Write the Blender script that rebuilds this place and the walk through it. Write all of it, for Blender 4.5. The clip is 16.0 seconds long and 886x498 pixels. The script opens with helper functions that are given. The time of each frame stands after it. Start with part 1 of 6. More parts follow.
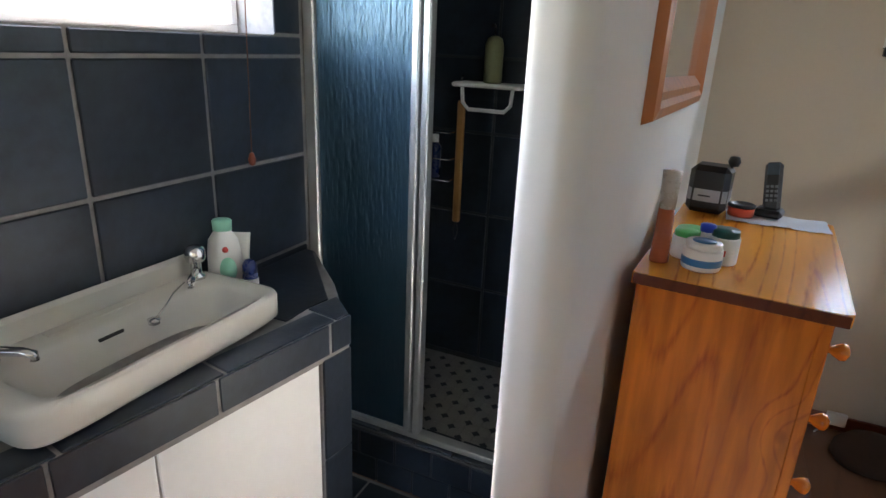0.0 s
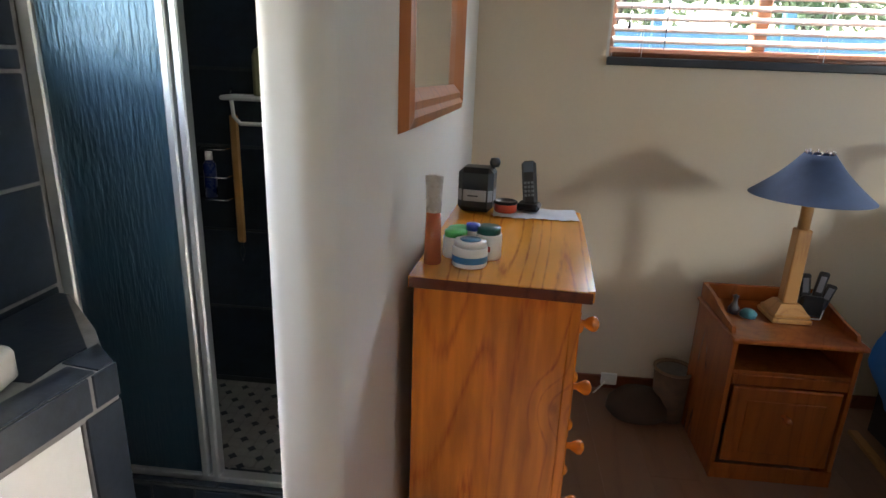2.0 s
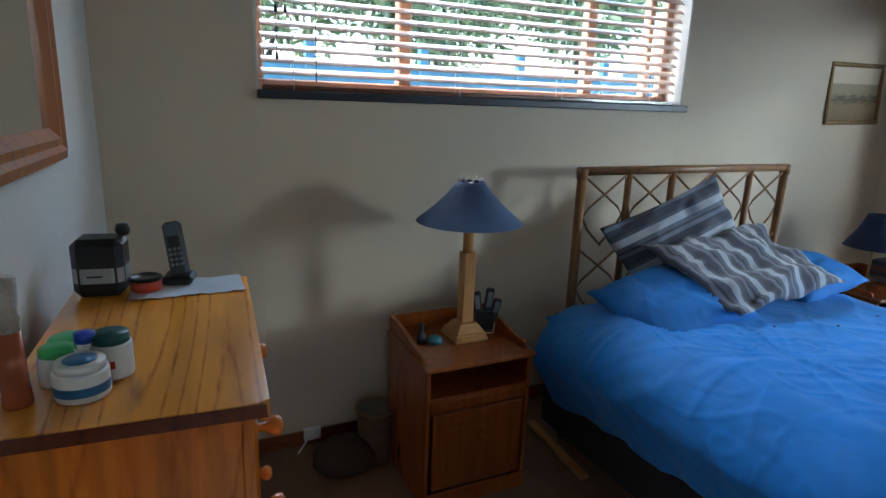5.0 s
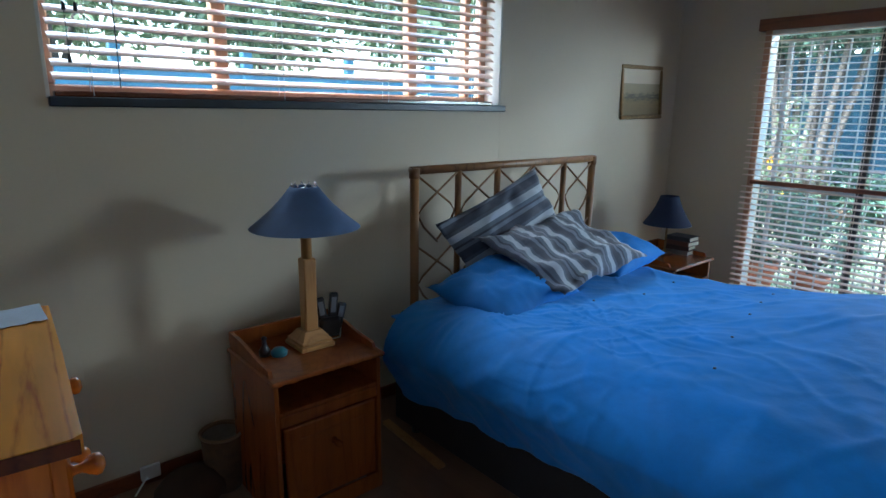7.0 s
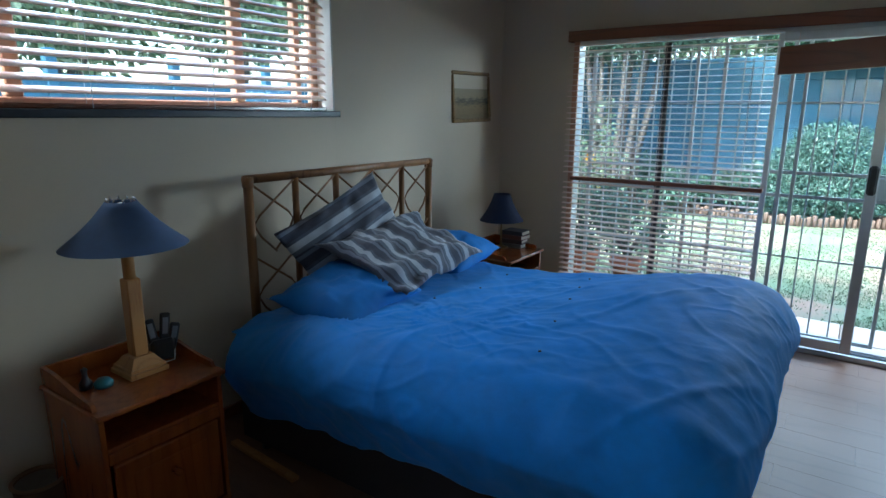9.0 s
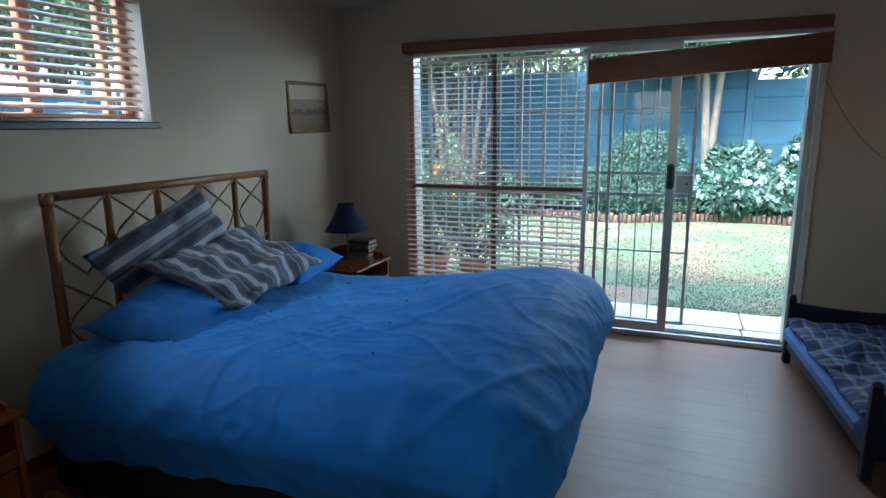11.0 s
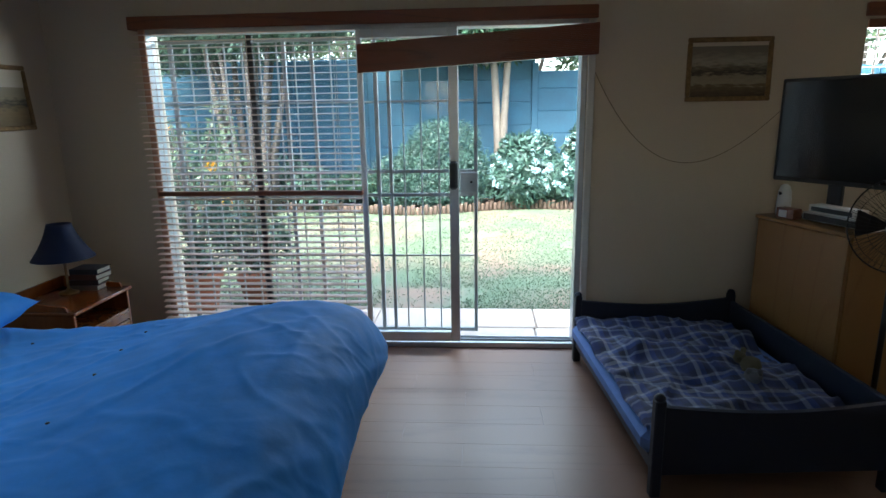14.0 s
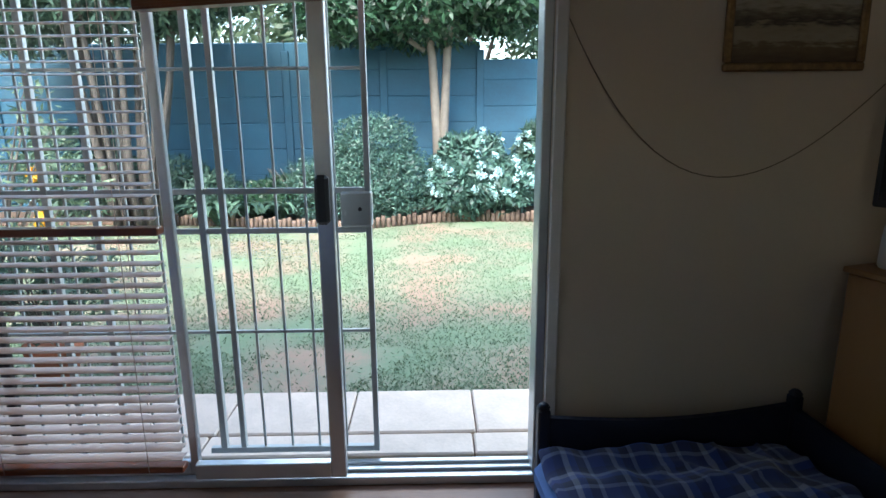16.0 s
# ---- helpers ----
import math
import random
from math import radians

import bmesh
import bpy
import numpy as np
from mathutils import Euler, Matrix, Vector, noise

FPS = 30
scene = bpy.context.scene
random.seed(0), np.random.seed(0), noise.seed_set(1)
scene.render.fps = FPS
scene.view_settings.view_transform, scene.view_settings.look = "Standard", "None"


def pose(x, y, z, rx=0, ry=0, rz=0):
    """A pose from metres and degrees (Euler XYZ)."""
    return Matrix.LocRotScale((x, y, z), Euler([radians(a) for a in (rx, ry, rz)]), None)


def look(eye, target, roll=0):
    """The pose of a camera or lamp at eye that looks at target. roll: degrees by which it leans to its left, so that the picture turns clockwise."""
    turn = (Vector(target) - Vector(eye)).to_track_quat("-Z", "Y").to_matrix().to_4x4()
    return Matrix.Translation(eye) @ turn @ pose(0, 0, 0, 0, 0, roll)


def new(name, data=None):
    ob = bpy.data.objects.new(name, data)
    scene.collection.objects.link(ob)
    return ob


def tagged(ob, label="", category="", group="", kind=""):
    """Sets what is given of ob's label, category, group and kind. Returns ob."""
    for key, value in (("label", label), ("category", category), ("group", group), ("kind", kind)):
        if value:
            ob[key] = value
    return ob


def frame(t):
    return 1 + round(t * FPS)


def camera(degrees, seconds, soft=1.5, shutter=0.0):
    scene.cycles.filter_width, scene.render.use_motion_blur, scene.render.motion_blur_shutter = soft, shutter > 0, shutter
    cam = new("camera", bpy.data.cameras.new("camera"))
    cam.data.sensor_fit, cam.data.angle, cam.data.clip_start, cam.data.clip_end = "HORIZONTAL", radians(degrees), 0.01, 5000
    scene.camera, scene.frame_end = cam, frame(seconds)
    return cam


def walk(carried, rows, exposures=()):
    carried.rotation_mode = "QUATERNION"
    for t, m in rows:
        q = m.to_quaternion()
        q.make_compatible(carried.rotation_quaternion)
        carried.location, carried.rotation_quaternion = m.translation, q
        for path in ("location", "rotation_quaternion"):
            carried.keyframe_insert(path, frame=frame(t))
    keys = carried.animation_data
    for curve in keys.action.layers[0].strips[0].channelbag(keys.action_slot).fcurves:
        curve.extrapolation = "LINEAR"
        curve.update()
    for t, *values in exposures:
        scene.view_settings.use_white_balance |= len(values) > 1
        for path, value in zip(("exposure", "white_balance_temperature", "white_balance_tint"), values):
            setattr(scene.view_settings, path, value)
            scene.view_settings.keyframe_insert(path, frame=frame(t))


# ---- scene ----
cam = camera(73.7, 16.0)
PATH = [
    (0, (-0.511, 1.363, 1.492), (-1.296, 3.083, 0.84), 2.5),
    (0.5, (-0.499, 1.371, 1.493), (-1.159, 3.145, 0.847), 2.5),
    (1, (-0.484, 1.369, 1.499), (-0.993, 3.194, 0.858), 2.4),
    (1.5, (-0.469, 1.368, 1.498), (-0.816, 3.238, 0.88), 2.2),
    (2, (-0.453, 1.398, 1.499), (-0.629, 3.298, 0.9), 2.1),
    (2.5, (-0.433, 1.497, 1.498), (-0.461, 3.408, 0.91), 2.0),
    (3, (-0.399, 1.551, 1.523), (-0.292, 3.467, 0.962), 1.9),
    (3.5, (-0.375, 1.588, 1.526), (-0.107, 3.497, 0.993), 1.8),
    (4, (-0.365, 1.625, 1.528), (0.089, 3.504, 1.014), 1.5),
    (4.5, (-0.366, 1.637, 1.526), (0.274, 3.466, 1.029), 1.2),
    (4.7, (-0.374, 1.642, 1.53), (0.345, 3.442, 1.039), 1.6),
    (6.8, (-0.341, 1.659, 1.526), (0.894, 3.164, 1.064), 0.9),
    (7, (-0.356, 1.623, 1.518), (0.908, 3.104, 1.063), 0.7),
    (7.5, (-0.35, 1.614, 1.519), (1.0, 3.018, 1.067), 0.6),
    (8, (-0.352, 1.6, 1.525), (1.081, 2.92, 1.075), 0.6),
    (8.5, (-0.349, 1.576, 1.54), (1.164, 2.804, 1.088), 0.6),
    (9, (-0.346, 1.558, 1.539), (1.251, 2.677, 1.093), 0.3),
    (9.5, (-0.344, 1.547, 1.532), (1.334, 2.544, 1.094), 0.1),
    (10, (-0.347, 1.584, 1.514), (1.407, 2.446, 1.091), 0.0),
    (10.2, (-0.333, 1.534, 1.51), (1.432, 2.378, 1.093), -0.3),
    (12.3, (-0.23, 1.409, 1.504), (1.686, 1.806, 1.091), -0.6),
    (12.5, (-0.199, 1.407, 1.519), (1.725, 1.756, 1.098), -0.8),
    (13, (-0.088, 1.36, 1.527), (1.845, 1.631, 1.094), -0.9),
    (13.5, (0.081, 1.336, 1.525), (2.021, 1.54, 1.084), -0.9),
    (14, (0.313, 1.308, 1.54), (2.258, 1.441, 1.093), -0.9),
    (14.5, (0.661, 1.245, 1.504), (2.609, 1.321, 1.058), -1.0),
    (15, (1.065, 1.193, 1.473), (3.015, 1.235, 1.03), -0.8),
    (15.5, (1.51, 1.14, 1.468), (3.459, 1.147, 1.021), -0.7),
    (16, (1.944, 1.096, 1.455), (3.893, 1.068, 1.007), -0.5),
]
EXPOSURES = [(0, 4.68, 6600, 13), (2, 4.65, 6850, 12), (3, 4.5, 6650, 10), (4, 4.18, 5950, 4), (4.7, 3.95, 5750, 3), (7, 3.66, 5400, 0), (9, 3.2, 5350, -1), (10.5, 2.97, 5450, 0), (12.5, 3.23, 5700, 1), (14.5, 2.97, 5950, 4), (16, 2.65, 5900, 5)]
walk(cam, [(t, look(eye, target, roll)) for t, eye, target, roll in PATH], EXPOSURES)

# ---- world and sun ----
world = bpy.data.worlds.new("world")
scene.world = world
world.use_nodes = True
wn = world.node_tree.nodes
sky = wn.new("ShaderNodeTexSky")
sky.sky_type = 'NISHITA'
sky.sun_disc = False
sky.sun_elevation = radians(52)
sky.sun_rotation = radians(-75)
sky.air_density, sky.dust_density = 1.2, 3.0
wn["Background"].inputs["Strength"].default_value = 0.14
world.node_tree.links.new(sky.outputs[0], wn["Background"].inputs["Color"])
sun = new("sun", bpy.data.lights.new("sun", "SUN"))
sun.data.energy, sun.data.angle, sun.data.color = 1.5, radians(14), (1.0, 0.96, 0.9)
sun.matrix_world = look((-4, 3, 10), (5, 1, 0))


def window_lamp(name, x, y, z, rx, rz, w, h, watts, color):
    """An area lamp for the sky's light through an opening, seen or added."""
    o = new(name, bpy.data.lights.new(name, "AREA"))
    o.data.shape, o.data.size, o.data.size_y, o.data.energy, o.data.color = "RECTANGLE", w, h, watts, color
    o.matrix_world = pose(x, y, z, rx, 0, rz)
    return o


# Fill lamp in an invented south opening that stays out of view.
window_lamp("south_fill_lamp", -0.9, -1.86, 1.65, 90, 0, 0.8, 0.8, 0.10, (1.0, 0.95, 0.88))
window_lamp("bathroom_window_light", -1.93, 1.98, 1.78, -90, 90, 1.5, 0.52, 0.26, (0.80, 0.90, 1.0))
window_lamp("north_window_light", 1.05, 5.0, 2.75, -52, 0, 2.2, 0.5, 4.5, (0.90, 0.95, 1.0))
window_lamp("southeast_window_light", 4.2, -1.27, 1.67, 90, 90, 0.66, 0.62, 1.6, (0.92, 0.96, 1.0))
# Two fill lamps added out of view in the garden, boosting the door's light.
window_lamp("door_fill_lamp", 7.5, 1.35, 3.08, -95, -90, 2.5, 0.42, 19.0, (0.90, 0.95, 1.0))
side_fill = window_lamp("door_side_fill_lamp", 0, 0, 0, 0, 0, 1.3, 0.9, 16.0, (0.86, 0.94, 1.0))
side_fill.matrix_world = look((6.0, -0.75, 2.0), (0.9, 3.4, 1.0))


# ---- materials ----
def ramp_node(nt, stops):
    r = nt.nodes.new("ShaderNodeValToRGB")
    while len(r.color_ramp.elements) < len(stops):
        r.color_ramp.elements.new(0.5)
    for e, (p, c) in zip(r.color_ramp.elements, stops):
        e.position, e.color = p, (*c, 1)
    return r


def shade(c, k):
    return tuple(min(1.0, v * k) for v in c)


def mat(name, color, rough=0.6, metal=0.0, var=0.12, scale=6.0, fine=60.0, bump=0.15, depth=0.002, spec=0.5, per_piece=0.0, stretch=(1, 1, 1)):
    """A painted, woven or stony surface: two scales of noise in colour, roughness and relief."""
    m = bpy.data.materials.new(name)
    m.use_nodes = True
    nt = m.node_tree
    n, l = nt.nodes, nt.links
    bs = n["Principled BSDF"]
    tc = n.new("ShaderNodeTexCoord")
    mp = n.new("ShaderNodeMapping")
    mp.inputs["Scale"].default_value = stretch
    l.new(tc.outputs["Object"], mp.inputs[0])
    a = n.new("ShaderNodeTexNoise")
    a.inputs["Scale"].default_value, a.inputs["Detail"].default_value = scale, 5
    b = n.new("ShaderNodeTexNoise")
    b.inputs["Scale"].default_value, b.inputs["Detail"].default_value = fine, 4
    l.new(mp.outputs[0], a.inputs[0]), l.new(mp.outputs[0], b.inputs[0])
    add = n.new("ShaderNodeMath")
    add.operation = 'MULTIPLY_ADD'
    l.new(b.outputs[0], add.inputs[0])
    add.inputs[1].default_value = 0.4
    l.new(a.outputs[0], add.inputs[2])
    r = ramp_node(nt, [(0.45, shade(color, 1 - var)), (0.95, shade(color, 1 + var))])
    l.new(add.outputs[0], r.inputs[0])
    out = r.outputs[0]
    if per_piece:
        oi = n.new("ShaderNodeObjectInfo")
        mr = n.new("ShaderNodeMapRange")
        mr.inputs["To Min"].default_value, mr.inputs["To Max"].default_value = 1 - per_piece, 1 + per_piece
        l.new(oi.outputs["Random"], mr.inputs[0])
        hs = n.new("ShaderNodeHueSaturation")
        l.new(mr.outputs[0], hs.inputs["Value"]), l.new(out, hs.inputs["Color"])
        out = hs.outputs[0]
    l.new(out, bs.inputs["Base Color"])
    rr = n.new("ShaderNodeMapRange")
    rr.inputs["To Min"].default_value, rr.inputs["To Max"].default_value = max(0.02, rough - 0.07), min(1, rough + 0.07)
    l.new(add.outputs[0], rr.inputs[0]), l.new(rr.outputs[0], bs.inputs["Roughness"])
    bs.inputs["Metallic"].default_value = metal
    bs.inputs["Specular IOR Level"].default_value = spec
    if bump:
        bp = n.new("ShaderNodeBump")
        bp.inputs["Strength"].default_value, bp.inputs["Distance"].default_value = bump, depth
        l.new(add.outputs[0], bp.inputs["Height"]), l.new(bp.outputs[0], bs.inputs["Normal"])
    return m


def wood(name, light, dark, rough=0.3, axis="Z", freq=9.0, knots=True, per_piece=0.0, coat=0.0, cloudy=0.0, fade=0.0):
    """Varnished timber: long wavy growth rings along one axis, fine pores, and a few knots."""
    m = bpy.data.materials.new(name)
    m.use_nodes = True
    nt = m.node_tree
    n, l = nt.nodes, nt.links
    bs = n["Principled BSDF"]
    tc = n.new("ShaderNodeTexCoord")
    mp = n.new("ShaderNodeMapping")
    k = 0.11
    mp.inputs["Scale"].default_value = {"X": (k, 1, 1), "Y": (1, k, 1), "Z": (1, 1, k)}[axis]
    src = tc.outputs["Object"]
    if per_piece:
        oi = n.new("ShaderNodeObjectInfo")
        vm = n.new("ShaderNodeVectorMath")
        vm.operation = 'MULTIPLY_ADD'
        vm.inputs[1].default_value = (7, 5, 3)
        l.new(oi.outputs["Random"], vm.inputs[0]), l.new(src, vm.inputs[2])
        src = vm.outputs[0]
    l.new(src, mp.inputs[0])
    nz = n.new("ShaderNodeTexNoise")
    nz.inputs["Scale"].default_value, nz.inputs["Detail"].default_value = 4.2, 0.6
    l.new(mp.outputs[0], nz.inputs[0])
    w = n.new("ShaderNodeMath")
    w.operation = 'MULTIPLY'
    w.inputs[1].default_value = freq
    l.new(nz.outputs[0], w.inputs[0])
    field = w.outputs[0]
    if knots:
        mk = n.new("ShaderNodeMapping")
        mk.inputs["Scale"].default_value = {"X": (0.62, 1, 1), "Y": (1, 0.62, 0.2), "Z": (1, 0.2, 0.62)}[axis]
        mk.inputs["Location"].default_value = (0.13, 0.21, 0.07)
        vo = n.new("ShaderNodeTexVoronoi")
        vo.inputs["Scale"].default_value = 4.3
        l.new(src, mk.inputs[0]), l.new(mk.outputs[0], vo.inputs[0])
        near = n.new("ShaderNodeMapRange")
        near.inputs["From Min"].default_value, near.inputs["From Max"].default_value = 0.0, 0.32
        near.inputs["To Min"].default_value, near.inputs["To Max"].default_value = 1.0, 0.0
        near.interpolation_type = 'SMOOTHERSTEP'
        l.new(vo.outputs["Distance"], near.inputs[0])
        bend = n.new("ShaderNodeMath")
        bend.operation = 'MULTIPLY_ADD'
        bend.inputs[1].default_value = 1.7
        l.new(near.outputs[0], bend.inputs[0]), l.new(field, bend.inputs[2])
        field = bend.outputs[0]
    fr = n.new("ShaderNodeMath")
    fr.operation = 'PINGPONG'
    fr.inputs[1].default_value = 0.5
    l.new(field, fr.inputs[0])
    fine = n.new("ShaderNodeTexNoise")
    fine.inputs["Scale"].default_value, fine.inputs["Detail"].default_value = 140, 3
    l.new(mp.outputs[0], fine.inputs[0])
    ad = n.new("ShaderNodeMath")
    ad.operation = 'MULTIPLY_ADD'
    ad.inputs[1].default_value = 0.35
    l.new(fine.outputs[0], ad.inputs[0]), l.new(fr.outputs[0], ad.inputs[2])
    mid = tuple((a + b) / 2 for a, b in zip(light, dark))
    r = ramp_node(nt, [(0.14, dark), (0.21, mid), (0.31, light)])
    l.new(ad.outputs[0], r.inputs[0])
    out = r.outputs[0]
    if cloudy:
        # rings fade in and out, and the stain lies unevenly
        cn = n.new("ShaderNodeTexNoise")
        cn.inputs["Scale"].default_value, cn.inputs["Detail"].default_value = 9.0, 3
        l.new(mp.outputs[0], cn.inputs[0])
        fm = n.new("ShaderNodeMapRange")
        fm.inputs["From Min"].default_value, fm.inputs["From Max"].default_value = 0.35, 0.65
        fm.inputs["To Min"].default_value, fm.inputs["To Max"].default_value = 0.0, min(1.0, fade * 2)
        l.new(cn.outputs[0], fm.inputs[0])
        fx = n.new("ShaderNodeMix")
        fx.data_type = 'RGBA'
        l.new(fm.outputs[0], fx.inputs[0]), l.new(out, fx.inputs[6])
        fx.inputs[7].default_value = (*light, 1)
        tn = n.new("ShaderNodeTexNoise")
        tn.inputs["Scale"].default_value, tn.inputs["Detail"].default_value = 26.0, 4
        l.new(mp.outputs[0], tn.inputs[0])
        tm = n.new("ShaderNodeMapRange")
        tm.inputs["From Min"].default_value, tm.inputs["From Max"].default_value = 0.3, 0.7
        tm.inputs["To Min"].default_value, tm.inputs["To Max"].default_value = 1 - cloudy, 1 + cloudy * 0.6
        l.new(tn.outputs[0], tm.inputs[0])
        th = n.new("ShaderNodeHueSaturation")
        l.new(tm.outputs[0], th.inputs["Value"]), l.new(fx.outputs[2], th.inputs["Color"])
        out = th.outputs[0]
    if knots:
        kr = ramp_node(nt, [(0.035, (1, 1, 1)), (0.075, (0, 0, 0))])
        l.new(vo.outputs["Distance"], kr.inputs[0])
        mx = n.new("ShaderNodeMix")
        mx.data_type = 'RGBA'
        l.new(kr.outputs[0], mx.inputs[0]), l.new(out, mx.inputs[6])
        mx.inputs[7].default_value = (*shade(dark, 0.4), 1)
        out = mx.outputs[2]
    if per_piece:
        mr = n.new("ShaderNodeMapRange")
        mr.inputs["To Min"].default_value, mr.inputs["To Max"].default_value = 1 - per_piece, 1 + per_piece
        l.new(oi.outputs["Random"], mr.inputs[0])
        hs = n.new("ShaderNodeHueSaturation")
        l.new(mr.outputs[0], hs.inputs["Value"]), l.new(out, hs.inputs["Color"])
        out = hs.outputs[0]
    l.new(out, bs.inputs["Base Color"])
    bs.inputs["Roughness"].default_value = rough
    bs.inputs["Coat Weight"].default_value = coat
    bs.inputs["Coat Roughness"].default_value = 0.12
    bp = n.new("ShaderNodeBump")
    bp.inputs["Strength"].default_value, bp.inputs["Distance"].default_value = 0.12, 0.001
    l.new(ad.outputs[0], bp.inputs["Height"]), l.new(bp.outputs[0], bs.inputs["Normal"])
    return m


def leafy(name, color, dark, rough=0.45):
    m = bpy.data.materials.new(name)
    m.use_nodes = True
    nt = m.node_tree
    n, l = nt.nodes, nt.links
    bs = n["Principled BSDF"]
    g = n.new("ShaderNodeNewGeometry")
    r = ramp_node(nt, [(0.0, dark), (0.6, color), (1.0, shade(color, 1.5))])
    l.new(g.outputs["Random Per Island"], r.inputs[0]), l.new(r.outputs[0], bs.inputs["Base Color"])
    bs.inputs["Roughness"].default_value = rough
    tr = n.new("ShaderNodeBsdfTranslucent")
    l.new(r.outputs[0], tr.inputs[0])
    mx = n.new("ShaderNodeMixShader")
    mx.inputs[0].default_value = 0.3
    l.new(bs.outputs[0], mx.inputs[1]), l.new(tr.outputs[0], mx.inputs[2])
    l.new(mx.outputs[0], n["Material Output"].inputs[0])
    return m


def glass_mat(name, tint=(1, 1, 1), gloss=0.07, rough=0.02):
    m = bpy.data.materials.new(name)
    m.use_nodes = True
    n, l = m.node_tree.nodes, m.node_tree.links
    t = n.new("ShaderNodeBsdfTransparent")
    t.inputs[0].default_value = (*tint, 1)
    g = n.new("ShaderNodeBsdfGlossy")
    g.inputs["Roughness"].default_value = rough
    mx = n.new("ShaderNodeMixShader")
    mx.inputs[0].default_value = gloss
    l.new(t.outputs[0], mx.inputs[1]), l.new(g.outputs[0], mx.inputs[2])
    l.new(mx.outputs[0], n["Material Output"].inputs[0])
    return m


def striped(name, cols, widths, axis=0, rough=0.85, cross=None):
    """Woven cloth with coloured bands; cross adds the same bands the other way (tartan)."""
    m = bpy.data.materials.new(name)
    m.use_nodes = True
    nt = m.node_tree
    n, l = nt.nodes, nt.links
    bs = n["Principled BSDF"]
    tc = n.new("ShaderNodeTexCoord")
    sp = n.new("ShaderNodeSeparateXYZ")
    l.new(tc.outputs["UV"], sp.inputs[0])
    total = sum(widths)

    def bands(sock):
        mm = n.new("ShaderNodeMath")
        mm.operation = 'MULTIPLY'
        mm.inputs[1].default_value = 1 / total
        l.new(sock, mm.inputs[0])
        fr = n.new("ShaderNodeMath")
        fr.operation = 'FRACT'
        l.new(mm.outputs[0], fr.inputs[0])
        at, stops = 0, []
        for c, w in zip(cols, widths):
            stops.append((at / total, c))
            at += w
        r = ramp_node(nt, stops)
        r.color_ramp.interpolation = 'CONSTANT'
        l.new(fr.outputs[0], r.inputs[0])
        return r.outputs[0]

    out = bands(sp.outputs[axis])
    if cross:
        mx = n.new("ShaderNodeMix")
        mx.data_type = 'RGBA'
        mx.inputs[0].default_value = 0.5
        l.new(out, mx.inputs[6]), l.new(bands(sp.outputs[1 - axis]), mx.inputs[7])
        out = mx.outputs[2]
    nz = n.new("ShaderNodeTexNoise")
    nz.inputs["Scale"].default_value, nz.inputs["Detail"].default_value = 260, 2
    l.new(tc.outputs["UV"], nz.inputs[0])
    hs = n.new("ShaderNodeHueSaturation")
    mr = n.new("ShaderNodeMapRange")
    mr.inputs["To Min"].default_value, mr.inputs["To Max"].default_value = 0.75, 1.25
    l.new(nz.outputs[0], mr.inputs[0]), l.new(mr.outputs[0], hs.inputs["Value"]), l.new(out, hs.inputs["Color"])
    l.new(hs.outputs[0], bs.inputs["Base Color"])
    bs.inputs["Roughness"].default_value = rough
    bs.inputs["Sheen Weight"].default_value = 0.2
    bp = n.new("ShaderNodeBump")
    bp.inputs["Strength"].default_value, bp.inputs["Distance"].default_value = 0.2, 0.001
    l.new(nz.outputs[0], bp.inputs["Height"]), l.new(bp.outputs[0], bs.inputs["Normal"])
    return m


CREAM = mat("cream_paint", (0.58, 0.49, 0.365), 0.55, var=0.03, scale=1.5, fine=90, bump=0.25, depth=0.0015)
WHITE_PLASTER = mat("white_plaster", (0.67, 0.655, 0.61), 0.6, var=0.03, scale=2, fine=40, bump=0.3, depth=0.003)
CEILING = mat("ceiling_paint", (0.62, 0.58, 0.50), 0.8, var=0.03, scale=2)
LAMINATE = wood("laminate", (0.215, 0.118, 0.074), (0.185, 0.10, 0.062), 0.40, "Y", 5, knots=False, per_piece=0.015)
LAMINATE.node_tree.nodes["Principled BSDF"].inputs["Specular IOR Level"].default_value = 0.36
JOINT = mat("dark_joint", (0.14, 0.075, 0.048), 0.9)
SLATE = mat("slate_tile", (0.015, 0.023, 0.037), 0.34, var=0.45, scale=5, fine=38, bump=0.5, depth=0.004, per_piece=0.25)
GROUT = mat("grey_grout", (0.25, 0.24, 0.235), 0.9, var=0.2, scale=20)
# Shower copy of the grout, with the enclosure's dimness in its colour.
GROUT_SHADED = mat("shaded_grout", (0.055, 0.06, 0.065), 0.9, var=0.2, scale=20)
CERAMIC = mat("ivory_ceramic", (0.60, 0.58, 0.53), 0.14, var=0.02, bump=0)
CHROME = mat("chrome", (0.75, 0.75, 0.76), 0.12, 1.0, var=0.03, bump=0)
ALU = mat("aluminium", (0.55, 0.57, 0.58), 0.35, 0.8, var=0.06, scale=9, bump=0.05)
WHITE = mat("white_melamine", (0.76, 0.77, 0.77), 0.4, var=0.03)
PLASTIC_W = mat("white_plastic", (0.75, 0.75, 0.73), 0.35, var=0.03)
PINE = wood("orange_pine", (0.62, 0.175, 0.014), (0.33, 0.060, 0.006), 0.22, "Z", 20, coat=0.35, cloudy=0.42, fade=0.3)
# Chest top: a copy of the pine with window glare lightening its colour.
PINE_LIT_TOP = wood("orange_pine_lit_top", (0.84, 0.34, 0.036), (0.46, 0.12, 0.012), 0.2, "Y", 18, coat=0.35, cloudy=0.2, fade=0.1)
